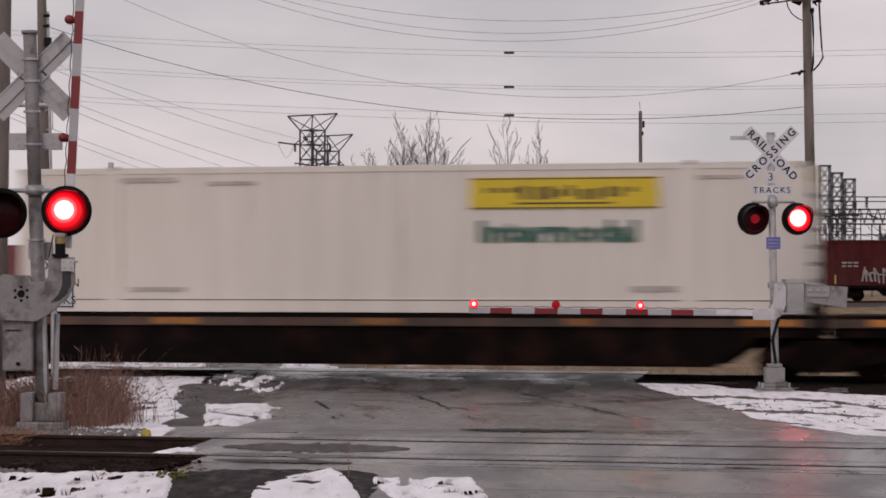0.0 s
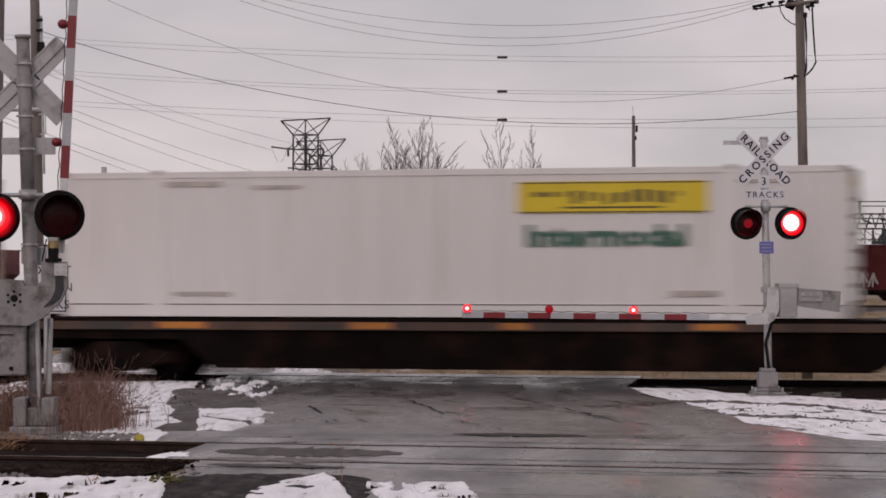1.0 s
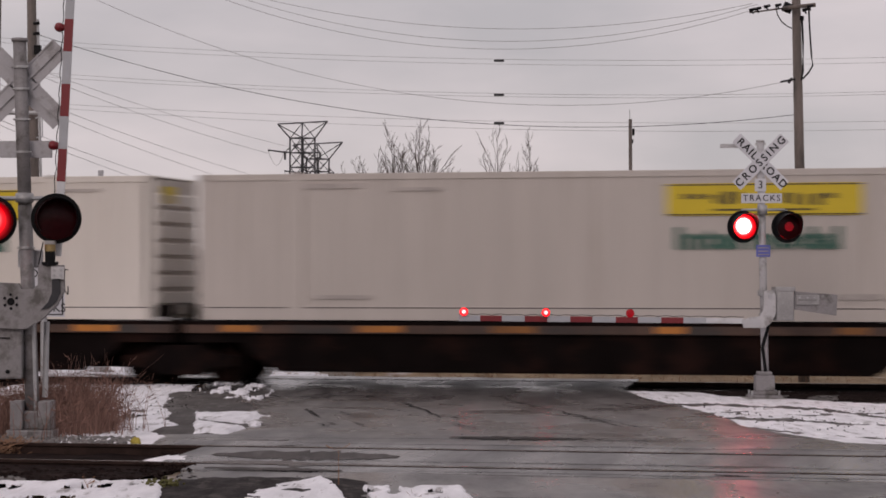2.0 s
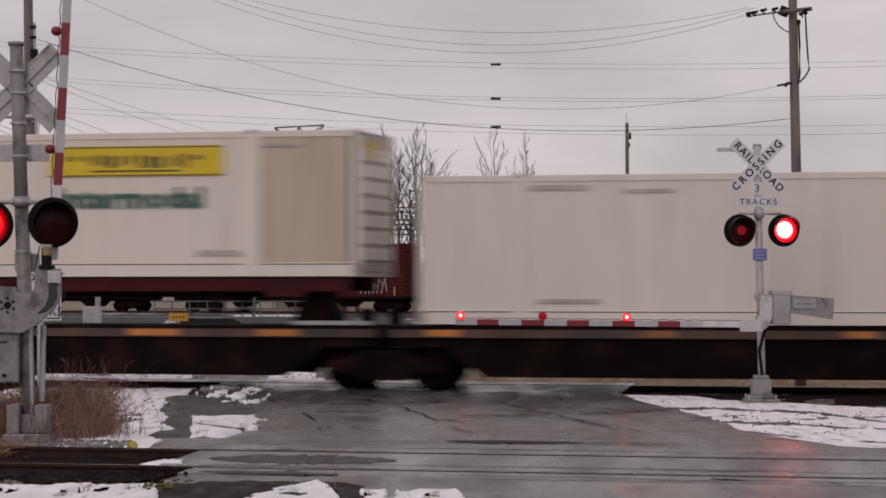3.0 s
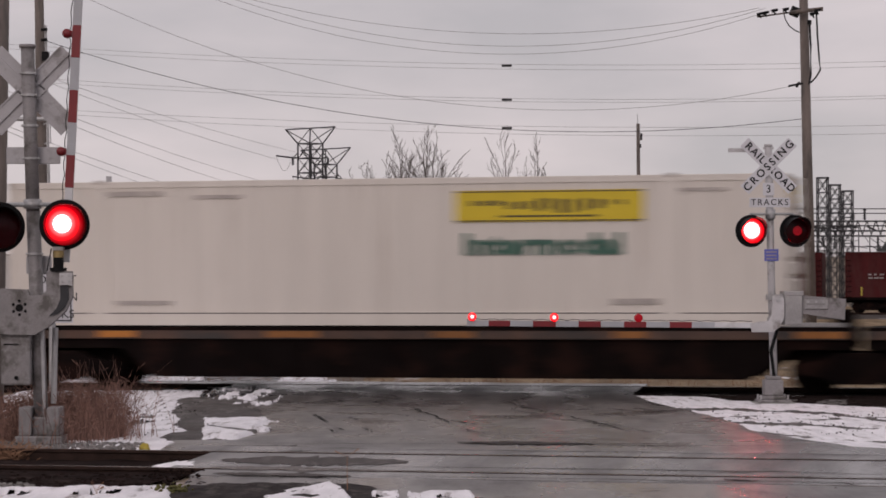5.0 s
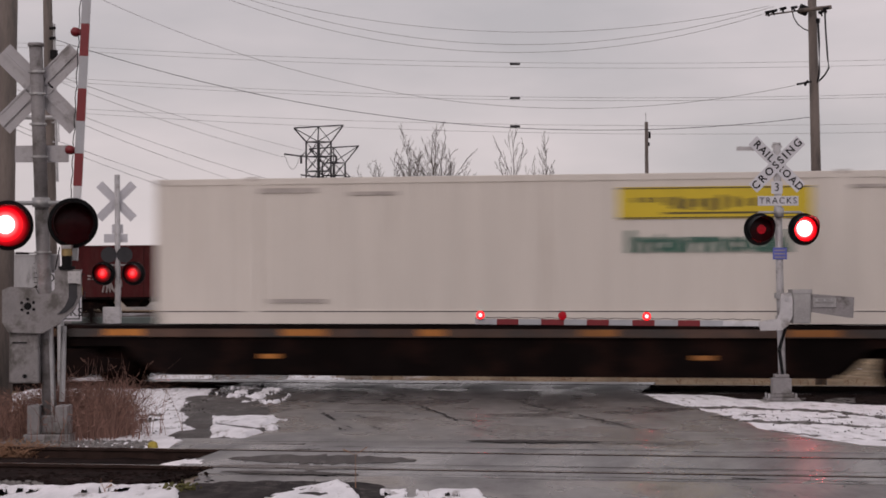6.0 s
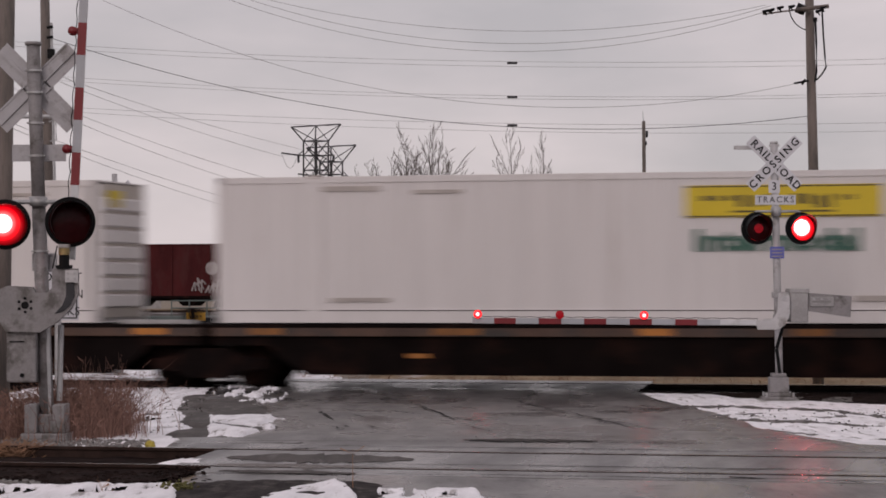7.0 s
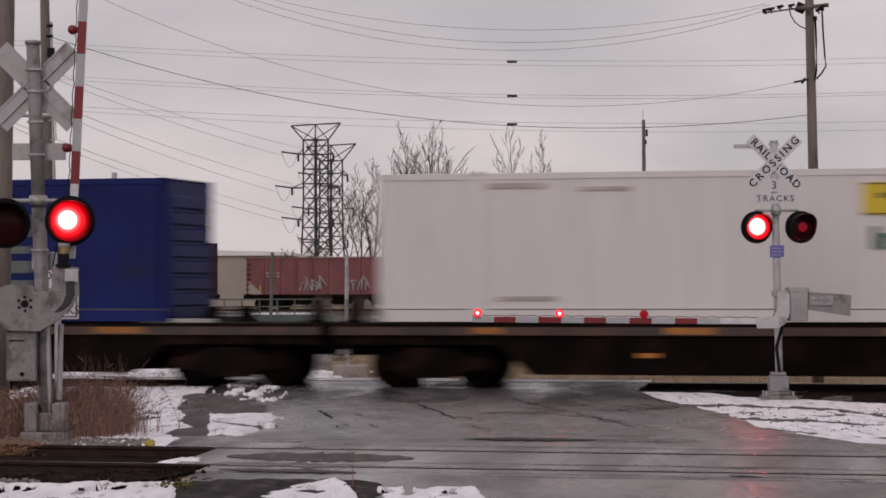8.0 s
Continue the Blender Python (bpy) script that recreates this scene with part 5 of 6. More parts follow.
def substation():
    d = 280.0
    s = d / F
    zg = -0.1
    cols = ((704, 304), (757, 313), (810, 320), (847, 303), (897, 311), (945, 319), (1071, 300), (1117, 309), (1160, 317), (1292, 299), (1336, 308), (1380, 316), (1454, 296), (1489, 305), (1524, 313))
    for x, y in cols:
        root = empty("substation_column", "tall slim steel lattice column of the substation", "lattice column", "substation columns", Matrix.Translation(((x - 784) * s, d + (y - 300) * 0.6, zg)))
        h, w = (492 - y) * s + H - zg, 0.55
        for cx, cy in ((-w, -w), (w, -w), (w, w), (-w, w)):
            part("leg", rods(((cx, cy, 0), (cx, cy, h), 0.075), n=5), LATTICE, root)
        bm = bmesh.new()
        n = 9
        for i in range(n):
            z0, z1 = h * i / n, h * (i + 1) / n
            for (ax, ay), (bx, by) in (((-w, -w), (w, -w)), ((-w, w), (w, w))):
                rod(bm, (ax, ay, z0), (bx, by, z1), 0.04, n=4), rod(bm, (bx, by, z0), (ax, ay, z1), 0.04, n=4), rod(bm, (ax, ay, z1), (bx, by, z1), 0.055, n=4)
        part("bracing", bm, LATTICE, root)
        part("cap", boxes(((-w - 0.1, -w - 0.1, h), (w + 0.1, w + 0.1, h + 0.1))), LATTICE, root)
    rnd = random.Random(3)

    def bar(y, xa, xb, dd=d):
        return P(xa, y, dd), P(xb, y, dd)
    truss = empty("substation_gantry", "long dark steel truss gantry across the substation", "gantry", m=Matrix.Translation((0, d, 0)))
    off = Vector((0, -d, 0))
    for y, r in ((369, 0.09), (377, 0.07), (386, 0.1), (395, 0.09), (347, 0.06), (355, 0.06), (414, 0.05), (424, 0.05)):
        xa = 690 if y < 400 else 690 + rnd.randint(0, 40)
        part("chord", rods((P(xa, y, d) + off, P(1610, y + 2, d) + off, r), n=5), LATTICE, truss)
    bm = bmesh.new()
    x = 690
    while x < 1610:
        rod(bm, P(x, 369, d) + off, P(x + 8, 395, d) + off, 0.06, n=4), rod(bm, P(x + 8, 395, d) + off, P(x + 16, 369, d) + off, 0.06, n=4)
        if rnd.random() < 0.7:
            rod(bm, P(x, 380, d + 1) + off, P(x + rnd.uniform(14, 40), 384 + rnd.uniform(-8, 8), d + 1) + off, 0.1, n=4)
        x += 16
    tagged(part("web", bm, LATTICE, truss), kind="stuff")
    bm = bmesh.new()
    for i in range(60):
        x, y = rnd.uniform(700, 1600), rnd.choice((398, 405, 414))
        rod(bm, P(x, y, d) + off, P(x + rnd.uniform(5, 45), y + rnd.uniform(0, 24), d) + off, 0.035, n=4)
    tagged(part("jumper_wires", bm, LATTICE, truss), kind="stuff")
    bm = bmesh.new()
    for i in range(34):
        x = 700 + 900 * i / 33 + rnd.uniform(-8, 8)
        rod(bm, P(x, 420 + rnd.uniform(-60, 5), d + 2) + off, P(x, 528, d + 2) + off, 0.06, n=5)
    part("posts", bm, LATTICE, truss)
    for i in range(46):
        x = 700 + 900 * i / 45 + rnd.uniform(-7, 7)
        up = rnd.random() < 0.55
        y0, y1 = (369, 369 - rnd.uniform(10, 20)) if up else (396, 396 + rnd.uniform(12, 26))
        a, b = P(x, y0, d - 0.6) + off, P(x, y1, d - 0.6) + off
        bm = rods((a, b, 0.09), n=6)
        for k in range(4):
            c = a.lerp(b, (k + 0.5) / 4)
            rod(bm, c, c + Vector((0, 0, 0.16)), 0.21, 0.14, n=8)
        part("insulator", bm, LATTICE, truss, "dark insulator stack")
    for x in (1079, 1388):
        can = part("transformer_can", rods((P(x, 417, d - 1) + off, P(x, 405, d - 1) + off, 0.5), (P(x - 4, 405, d - 1) + off, P(x - 4, 398, d - 1) + off, 0.09), (P(x + 4, 405, d - 1) + off, P(x + 4, 398, d - 1) + off, 0.09), n=12), LATTICE, truss, "grey transformer can")


substation()

# ---- bare trees ----


def bare_tree(x, d, y_top, leans, seed, label="leafless tree with thin upright grey branches", bushy=1.0):
    """Stems that lean by the given amounts, each with upright limbs that end in many fine twigs."""
    rnd = random.Random(seed)
    foot = P(x, 0, d)
    foot.z = height(foot.x, d) - 0.1
    h = (492 - y_top) * d / F + H - foot.z
    root = empty("bare_tree", label, "tree", "bare trees", Matrix.Translation(foot))
    trunk, limbs, twigs = bmesh.new(), bmesh.new(), bmesh.new()

    def grow(p, way, length, r, depth):
        bm, aim = trunk if depth == 0 else limbs if depth == 1 else twigs, way
        steps = (9, 6, 4, 3)[depth]
        q = p
        for i in range(steps):
            jit = (0.07, 0.13, 0.2, 0.25)[depth]
            way = (way * 0.75 + aim * 0.25 + Vector((rnd.uniform(-jit, jit), rnd.uniform(-jit, jit), rnd.uniform(-0.02, 0.09)))).normalized()
            q2 = q + way * length / steps
            ra, rb = max(0.018, r * (1 - 0.75 * i / steps)), max(0.015, r * (1 - 0.75 * (i + 1) / steps))
            rod(bm, q, q2, ra, rb, n=6 if depth < 2 else 4, caps=False)
            q = q2
            if depth < 3 and (i >= 3 or depth > 0) and rnd.random() < (0.95, 0.95, 0.9)[depth]:
                for _ in range(2 if depth == 0 and i > 4 else 1):
                    a = rnd.uniform(0, 2 * math.pi)
                    side = Vector((math.cos(a), math.sin(a) * 0.7, rnd.uniform(0.0, 0.3)))
                    w2 = (way + side * rnd.uniform(0.35, 0.85) * bushy).normalized()
                    grow(q, w2, length * (1 - 0.55 * i / steps) * rnd.uniform(0.3, 0.5), rb * 0.6, depth + 1)
    for lean, part_height in leans:
        way = Vector((lean, rnd.uniform(-0.1, 0.1), 1)).normalized()
        grow(Vector((rnd.uniform(-0.2, 0.2), rnd.uniform(-0.2, 0.2), 0)), way, h * part_height, 0.0125 * h * part_height, 0)
    k = h / max(v.co.z for bm in (trunk, limbs, twigs) for v in bm.verts)
    for bm in (trunk, limbs, twigs):
        for v in bm.verts:
            v.co *= k
    part("trunk", trunk, BARK, root)
    part("crown", limbs, BARK, root, "grey upright branches")
    tagged(part("twig_crown", twigs, BARK, root, "fine grey twigs"), kind="stuff")
    return root


bare_tree(655, 232, 262, ((-0.3, 0.8), (-0.12, 0.9), (0.05, 0.95), (0.2, 0.85), (0.33, 0.7)), 11, "leafless spreading tree with many fine grey branches", 1.3)
bare_tree(632, 240, 285, ((-0.2, 0.9), (0.05, 0.9), (0.25, 0.8)), 12, "leafless shrubby tree with fine grey twigs", 1.3)
bare_tree(708, 228, 196, ((-0.1, 0.8), (0.0, 0.95), (0.06, 0.8)), 13)
bare_tree(757, 229, 196, ((-0.02, 0.95), (0.05, 0.9), (0.17, 0.75)), 14)
bare_tree(735, 236, 232, ((-0.15, 0.85), (0.03, 0.9), (0.12, 0.85)), 15, bushy=1.2)
bare_tree(908, 226, 200, ((-0.035, 0.95),), 16, "slender leafless tree with grey upright branches", 0.85)
bare_tree(909, 225, 208, ((0.2, 0.95), (0.33, 0.8)), 17, "leafless tree leaning to one side with grey branches", 0.85)
bare_tree(862, 230, 330, ((0.1, 0.95), (0.2, 0.8)), 18, "small leafless tree with thin crooked branches")
bare_tree(535, 260, 395, ((-0.3, 0.8), (0.0, 0.9), (0.3, 0.85)), 19, "low leafless shrub with fine grey twigs", 1.4)

# ---- far buildings and mound ----


def warehouse(xa, xb, y_top, d, label):
    a, b = P(xa, y_top, d), P(xb, y_top, d)
    root = empty("warehouse", label, "warehouse", m=Matrix.Translation((a.x, d, -0.2)))
    w, h = b.x - a.x, a.z + 0.2
    part("wall", boxes(((0, 0, 0), (w, 30, h - 0.7))), TAN_WALL, root, "tan panelled wall")
    part("roof", prism(bmesh.new(), [(-0.4, h - 0.7), (w + 0.4, h - 0.7), (w + 0.4, h - 0.35), (w * 0.5, h), (-0.4, h - 0.35)], -0.4, 30.4), ROOF_SNOW, root, "snow-covered low roof")
    for i in range(int(w / 9)):
        part("wall_seam", boxes(((4 + i * 9, -0.06, 0), (4.25 + i * 9, 0, h - 0.7))), TAN_WALL, root)
    for i in range(max(1, int(w / 18))):
        part("loading_door", boxes(((6 + i * 18, -0.05, 0), (9.5 + i * 18, 0, 3.6))), GALV_LIGHT, root, "pale loading door")


warehouse(120, 505, 424, 270, "long low tan warehouse with snow on its roof")
warehouse(520, 905, 434, 300, "low tan shed with a flat snowy roof")
warehouse(1335, 1720, 424, 330, "long low shed with a snowy roof behind the yard")
warehouse(930, 1300, 440, 330, "low tan shed far behind the substation")

bm = bmesh.new()
grid = {}
for i in range(61):
    for j in range(25):
        x, y = 1385 + 330 * i / 60, 420 + 60 * j / 24
        k = i / 60
        hgt = 15.5 * math.exp(-((k - 0.72) / 0.3) ** 2) * math.sin(math.pi * j / 24) * (0.85 + 0.25 * noise.noise((i * 0.3, j * 0.3, 2))) + 1.2 * noise.noise((i * 0.9, j * 0.8, 1))
        grid[i, j] = bm.verts.new(((x - 784) / F * y, y, max(-0.4, hgt)))
for i in range(60):
    for j in range(24):
        bm.faces.new((grid[i, j], grid[i + 1, j], grid[i + 1, j + 1], grid[i, j + 1]))
tagged(link("mound", bm, PILE, smooth=True), "large dark overgrown heap behind the yard", "mound")

# ---- crossing furniture beyond the train ----


def far_left_signal():
    d = 63.4
    foot = P(198, 650, d)
    foot.z = height(foot.x, d)
    s = d / F
    root = empty("crossing_signal", "grey crossing signal seen from behind with lit red lamps", "crossing signal", m=Matrix.Translation(foot))
    zz = lambda y: H - (y - Y0) * s - foot.z
    xx = lambda x: (x - 198) * s
    part("mast", rods(((0, 0, 0), (xx(196), 0, zz(288)), 0.07), n=14), SILVER, root, "", True)
    crossbuck(root, (xx(194), zz(335)), 0.08, 1.22, 0.22, SIGN_WHITE, False, True)
    part("count_sign", boxes(((xx(186), 0.07, zz(392)), (xx(206), 0.08, zz(376))), ((xx(172), 0.07, zz(408)), (xx(214), 0.08, zz(393)))), SIGN_WHITE, root, "back of white signs")
    for x in (182, 210):
        part("upper_lamp", rods(((xx(x), -0.1, zz(430)), (xx(x), 0.18, zz(430)), 0.2, 0.14), n=18), LATTICE, root, "dark lamp housing")
    part("lamp_crossarm", rods(((xx(165), 0, zz(448)), (xx(230), 0, zz(448)), 0.03), n=10), STEEL, root)
    flash_lamp(root, xx(173), -0.12, zz(463), -8, (0.15, 1.1, 1.3), 0.3, "side")
    flash_lamp(root, xx(226), -0.12, zz(463), -8, (-0.1, 1.1, 1.3), 0.3, "side")
    part("gate_machine", boxes(((xx(172), -0.2, zz(562)), (xx(202), 0.2, zz(522))), bevel=0.03), SILVER, root, "grey gate machine")
    part("gate_counterweight", rods(((xx(190), -0.26, zz(545)), (xx(190), -0.2, zz(545)), 0.2), n=18), SILVER, root)
    part("mast_base", boxes(((-0.28, -0.28, -0.1), (0.28, 0.28, 0.1)), ((-0.18, -0.18, 0.1), (0.18, 0.18, 0.4)), bevel=0.02), SILVER, root)


far_left_signal()


def far_crossbuck():
    d = 69.0
    foot = P(1107, 600, d)
    foot.z = height(foot.x, d)
    s = d / F
    root = empty("crossbuck_sign", "white railroad crossbuck sign on a thin grey post", "road sign", m=Matrix.Translation(foot))
    zz = lambda y: H - (y - Y0) * s - foot.z
    part("post", rods(((0, 0, -0.1), (0.05, 0, zz(440)), 0.04), n=10), STEEL, root)
    crossbuck(root, (0, zz(476)), -0.06, 1.2, 0.2, SIGN_WHITE)
    signboard("count_sign", root, -0.11, 0.11, zz(510), zz(496), -0.055, ["6"], 0.17, "small white sign with the number six")
    signboard("tracks_sign", root, -0.33, 0.33, zz(523), zz(510), -0.06, ["TRACKS"], 0.13, "white sign lettered TRACKS", 1.25)


far_crossbuck()


def footway():
    """A low grey-green platform with a tube railing behind the tracks."""
    d = 80.0
    s = d / F
    root = empty("railed_platform", "low grey-green platform with a pale tube railing and snow", "platform", m=Matrix.Translation((0, d, height(0, d))))
    zz = lambda y: H - (y - Y0) * s - height(0, d)
    xx = lambda x: (x - 784) * s
    part("deck", boxes(((xx(120), -0.6, zz(556)), (xx(583), 0.6, zz(540))), bevel=0.02), GREEN_GREY, root)
    part("skirt", boxes(((xx(125), -0.45, 0), (xx(580), 0.45, zz(556)))), CONCRETE, root, "grey concrete skirt")
    part("snow_cover", boxes(((xx(440), -0.5, zz(540)), (xx(560), 0.5, zz(537))), bevel=0.02), SNOW, root, "thin snow on the deck")
    for y in (513, 526):
        part("railing_bar", rods(((xx(300), -0.5, zz(y)), (xx(583), -0.5, zz(y)), 0.022), n=8), GREEN_GREY, root)
    for x in range(300, 600, 31):
        part("railing_post", rods(((xx(min(x, 583)), -0.5, zz(540)), (xx(min(x, 583)), -0.5, zz(512)), 0.022), n=8), GREEN_GREY, root)


footway()
p = P(607, 0, 78)
post = empty("steel_post", "slim grey steel post behind the tracks", "post", m=Matrix.Translation((p.x, 78, height(p.x, 78))))
part("shaft", rods(((0, 0, -0.1), (0, 0, H - (434 - Y0) * 78 / F - height(p.x, 78)), 0.07, 0.06), n=12), STEEL, post)
p = P(470, 0, 76)
post = empty("steel_post", "slim dull grey steel post behind the tracks", "post", m=Matrix.Translation((p.x, 76, height(p.x, 76))))
part("shaft", rods(((0, 0, -0.1), (0.1, 0, H - (430 - Y0) * 76 / F - height(p.x, 76)), 0.05, 0.045), n=12), GREEN_GREY, post)
p = P(340, 541, 74)
sgn = empty("yellow_sign", "small yellow sign with black bars on a post", "road sign", m=Matrix.Translation((p.x, 74, height(p.x, 74))))
z0 = p.z - height(p.x, 74)
part("post", rods(((0, 0.02, -0.1), (0, 0.02, z0), 0.03), n=8), STEEL, sgn)
b = part("sign_face", boxes(((-0.28, -0.02, z0 - 0.12), (0.28, 0, z0 + 0.12)), bevel=0.006), SIGN_ORANGE, sgn, "yellow plate")
for k in range(4):
    part("sign_bar", boxes(((-0.18 + k * 0.1, -0.026, z0 - 0.035), (-0.14 + k * 0.1, -0.02, z0 + 0.035))), SIGN_BLACK, b)
p = P(585, 650, 60)
bal = empty("straw_bale", "tan straw-coloured block lying beside the road", "block", m=Matrix.Translation((p.x, 62, height(p.x, 62))))
part("block", boxes(((-0.1, -0.3, -0.05), (0.75, 0.3, 0.3)), bevel=0.05), TAN_WALL, bal)


def car(x, d, turn, lit, label, paint, lamp=0.84):
    """A parked car: body shell, cabin, glass, wheels and lamps. It faces local -y; its rear is at +y."""
    p = P(x, 0, d)
    root = empty("car", label, "car", m=Matrix.Translation((p.x, d, height(p.x, d))) @ Matrix.Rotation(radians(turn), 4, "Z"))
    bm = bmesh.new()
    prism(bm, [(-2.2, 0.35), (-2.25, 0.75), (-2.1, 0.95), (-1.1, 1.02), (1.9, 1.05), (2.2, 0.95), (2.25, 0.4)], -0.88, 0.88)
    bmesh.ops.bevel(bm, geom=bm.edges[:], offset=0.06, segments=2, affect="EDGES")
    part("body", bm, paint, root, "", True)
    bm = prism(bmesh.new(), [(-1.15, 1.0), (-0.4, 1.5), (1.3, 1.52), (2.0, 1.02)], -0.74, 0.74)
    bmesh.ops.bevel(bm, geom=bm.edges[:], offset=0.05, segments=2, affect="EDGES")
    part("cabin", bm, GLASS_DARK, root, "dark glazed cabin")
    part("roof", boxes(((-0.35, -0.7, 1.5), (1.25, 0.7, 1.55)), bevel=0.02), paint, root)
    for cx in (-1.4, 1.4):
        for s in (-1, 1):
            wheel = part("wheel", rods(((cx, s * 0.9, 0.32), (cx, s * 0.68, 0.32), 0.32), n=20), TYRE, root)
            part("rim", rods(((cx, s * 0.91, 0.32), (cx, s * 0.85, 0.32), 0.2), n=16), RIM, wheel)
    for s in (-1, 1):
        part("tail_lamp", boxes(((2.2, s * 0.68 - 0.13, lamp - 0.06), (2.275, s * 0.68 + 0.13, lamp + 0.06)), bevel=0.01), TAIL if lit == "rear" else ARM_RED, root, "red tail lamp")
        part("head_lamp", boxes(((-2.275, s * 0.62 - 0.12, 0.68), (-2.18, s * 0.62 + 0.12, 0.82)), bevel=0.01), HEAD if lit == "front" else GLASS_DARK, root, "head lamp")


car(408, 75.8, -160, "rear", "dark car waiting with lit red tail lamps", CAR_PAINT, 0.62)
car(400, 83, -150, "rear", "dark car with lit red tail lamps beyond the tracks", CAR_PAINT, 1.3)
car(1270, 150, 100, "front", "dark car with bright head lamps beyond the tracks", CAR_PAINT)

# ---- snow, reeds and clutter beside the near track ----


def screen(x, y):
    """Sideways and downward place on the sight plane of a ground point."""
    z = height(x, y)
    return 784 + x / y * F, Y0 + (H - z) / y * F


def snow_patch(name, xs, ys, inside, lift, label, lumpy=0.4):
    """A thin lumpy blanket with frayed edges where inside() is above zero."""
    bm, grid = bmesh.new(), {}
    for i, x in enumerate(xs):
        for j, y in enumerate(ys):
            k = inside(x, y)
            if k > -0.25:
                lump = 0.016 * lumpy * noise.noise((x * 3.2, y * 0.8, 4)) + 0.012 * lumpy * noise.noise((x * 9, y * 2.2, 6)) + 0.006 * lumpy * noise.noise((x * 22, y * 6, 7))
                grid[i, j] = bm.verts.new((x, y, height(x, y) - 0.085 + (lift + 0.035) * min(1, max(0, (k + 0.25) * 2.2)) + lump))
    for i in range(len(xs) - 1):
        for j in range(len(ys) - 1):
            q = [(i, j), (i + 1, j), (i + 1, j + 1), (i, j + 1)]
            if all(c in grid for c in q):
                bm.faces.new([grid[c] for c in q])
    for v in [v for v in bm.verts if not v.link_faces]:
        bm.verts.remove(v)
    return tagged(link(name, bm, SNOW, smooth=True), label, "snow", kind="stuff")


def fray(x, y, a=1.0, b=0.5, seed=0.0):
    """Ragged edges, drawn out along the line of sight since the ground is seen so flat."""
    return noise.noise((x * 1.6 * a, y * 0.3 * a, seed)) * b + noise.noise((x * 5 * a, y * 0.9 * a, seed + 9)) * b * 0.6 + noise.noise((x * 14 * a, y * 2.5 * a, seed + 11)) * b * 0.35


def level(at, knots):
    """Straight lines between (place, value) knots."""
    for (a, va), (b, vb) in zip(knots, knots[1:]):
        if at <= b:
            return va + (vb - va) * (at - a) / (b - a) if at > a else va
    return knots[-1][1]


def left_snow(x, y):
    sx, sy = screen(x, y)
    right = level(sy, ((655, 392), (664, 384), (680, 330), (701, 305), (720, 334), (748, 331), (768, 340)))
    edge = min((right - sx) * 0.022, (sy - 661) * 0.12, (769 - sy) * 0.12, max((sx - 118) * 0.03, (712 - sy) * 0.05))
    # bare muddy spots and a speckled band above the bright lower bank
    spot = max(1 - ((sx - 258) / 38) ** 2 - ((sy - 711) / 7) ** 2, 0.75 - ((sx - 240) / 75) ** 2 - ((sy - 722) / 5) ** 2, 0.6 - ((sx - 180) / 60) ** 2 - ((sy - 765) / 7) ** 2)
    hole = noise.noise((x * 2.2, y * 0.5, 21)) + 0.6 * noise.noise((x * 8, y * 1.6, 22)) - 0.52 + max(0, spot) * 0.75
    return min(edge + fray(x, y, 1.3, 0.3, 2), 0.8 - 4 * max(0, hole))


RUTS = (((1170, 697), (1248, 700), (1456, 707), (1600, 726)), ((1190, 707), (1264, 722), (1508, 732), (1600, 737)),
        ((1255, 727), (1305, 738), (1400, 748), (1520, 757), (1600, 759)), ((1200, 712), (1330, 714), (1420, 718), (1600, 716)))
RUT_DEPTH = (1.0, 1.0, 0.8, 0.55)


def right_snow(x, y):
    sx, sy = screen(x, y)
    top = level(sx, ((1120, 678), (1139, 678), (1248, 680), (1295, 686), (1404, 691), (1600, 702), (1800, 716)))
    low = level(sx, ((1120, 676), (1139, 681), (1170, 690), (1201, 700), (1253, 722), (1300, 742), (1357, 757), (1430, 768), (1523, 776), (1600, 782), (1800, 797)))
    edge = min((sy - top) * 0.16, (low - sy) * 0.14) + 0.28
    rut = 0.0
    for line, deep in zip(RUTS, RUT_DEPTH):
        off = sy - level(sx, line) - 2.5 * noise.noise((x * 1.3, 3.0, deep * 7))
        wide = (3.4 + 2.6 * noise.noise((x * 2.1, y * 0.3, 31 + deep))) * (1.0 if sx > line[0][0] else 0.0)
        rut = max(rut, deep * max(0, 1.25 - abs(off) / max(0.6, wide)))
    # trodden gravel where the ruts leave the road
    rut = max(rut, 1.1 - ((sx - 1222) / 52) ** 2 - ((sy - 708 - (sx - 1222) * 0.22) / 8.5) ** 2)
    rough = noise.noise((x * 3, y * 0.6, 36)) * 0.5 + noise.noise((x * 9, y * 1.8, 37)) * 0.45
    return min(edge + fray(x, y, 1.2, 0.22, 5), 0.8 - 2.2 * max(0, rut * 1.05 + rough * 0.7 * (rut > 0.02) + rough * 0.4 - 0.2))


def front_snow(x, y):
    v = x * SINT + y * COST
    sx, sy = screen(x, y)
    bank = min((sy - 842) * 0.06, (312 - max(0, sy - 850) * 0.4 - sx) * 0.03)
    tongue = min((sy - level(sx, ((420, 872), (500, 853), (585, 834), (600, 840)))) * 0.06, (605 + (sy - 835) * 0.7 - sx) * 0.03, (sx - 440) * 0.02)
    hole = noise.noise((x * 2.4, y * 1.0, 41)) + 0.6 * noise.noise((x * 9, y * 3, 42)) - (0.22 if sx < 260 else 0.5) + 0.35 * max(0, 1 - abs(sy - 857) / 9) * (sx < 215)
    return min(max(bank, tongue) + fray(x, y, 1.6, 0.22, 7), 0.7 - 4 * max(0, hole))


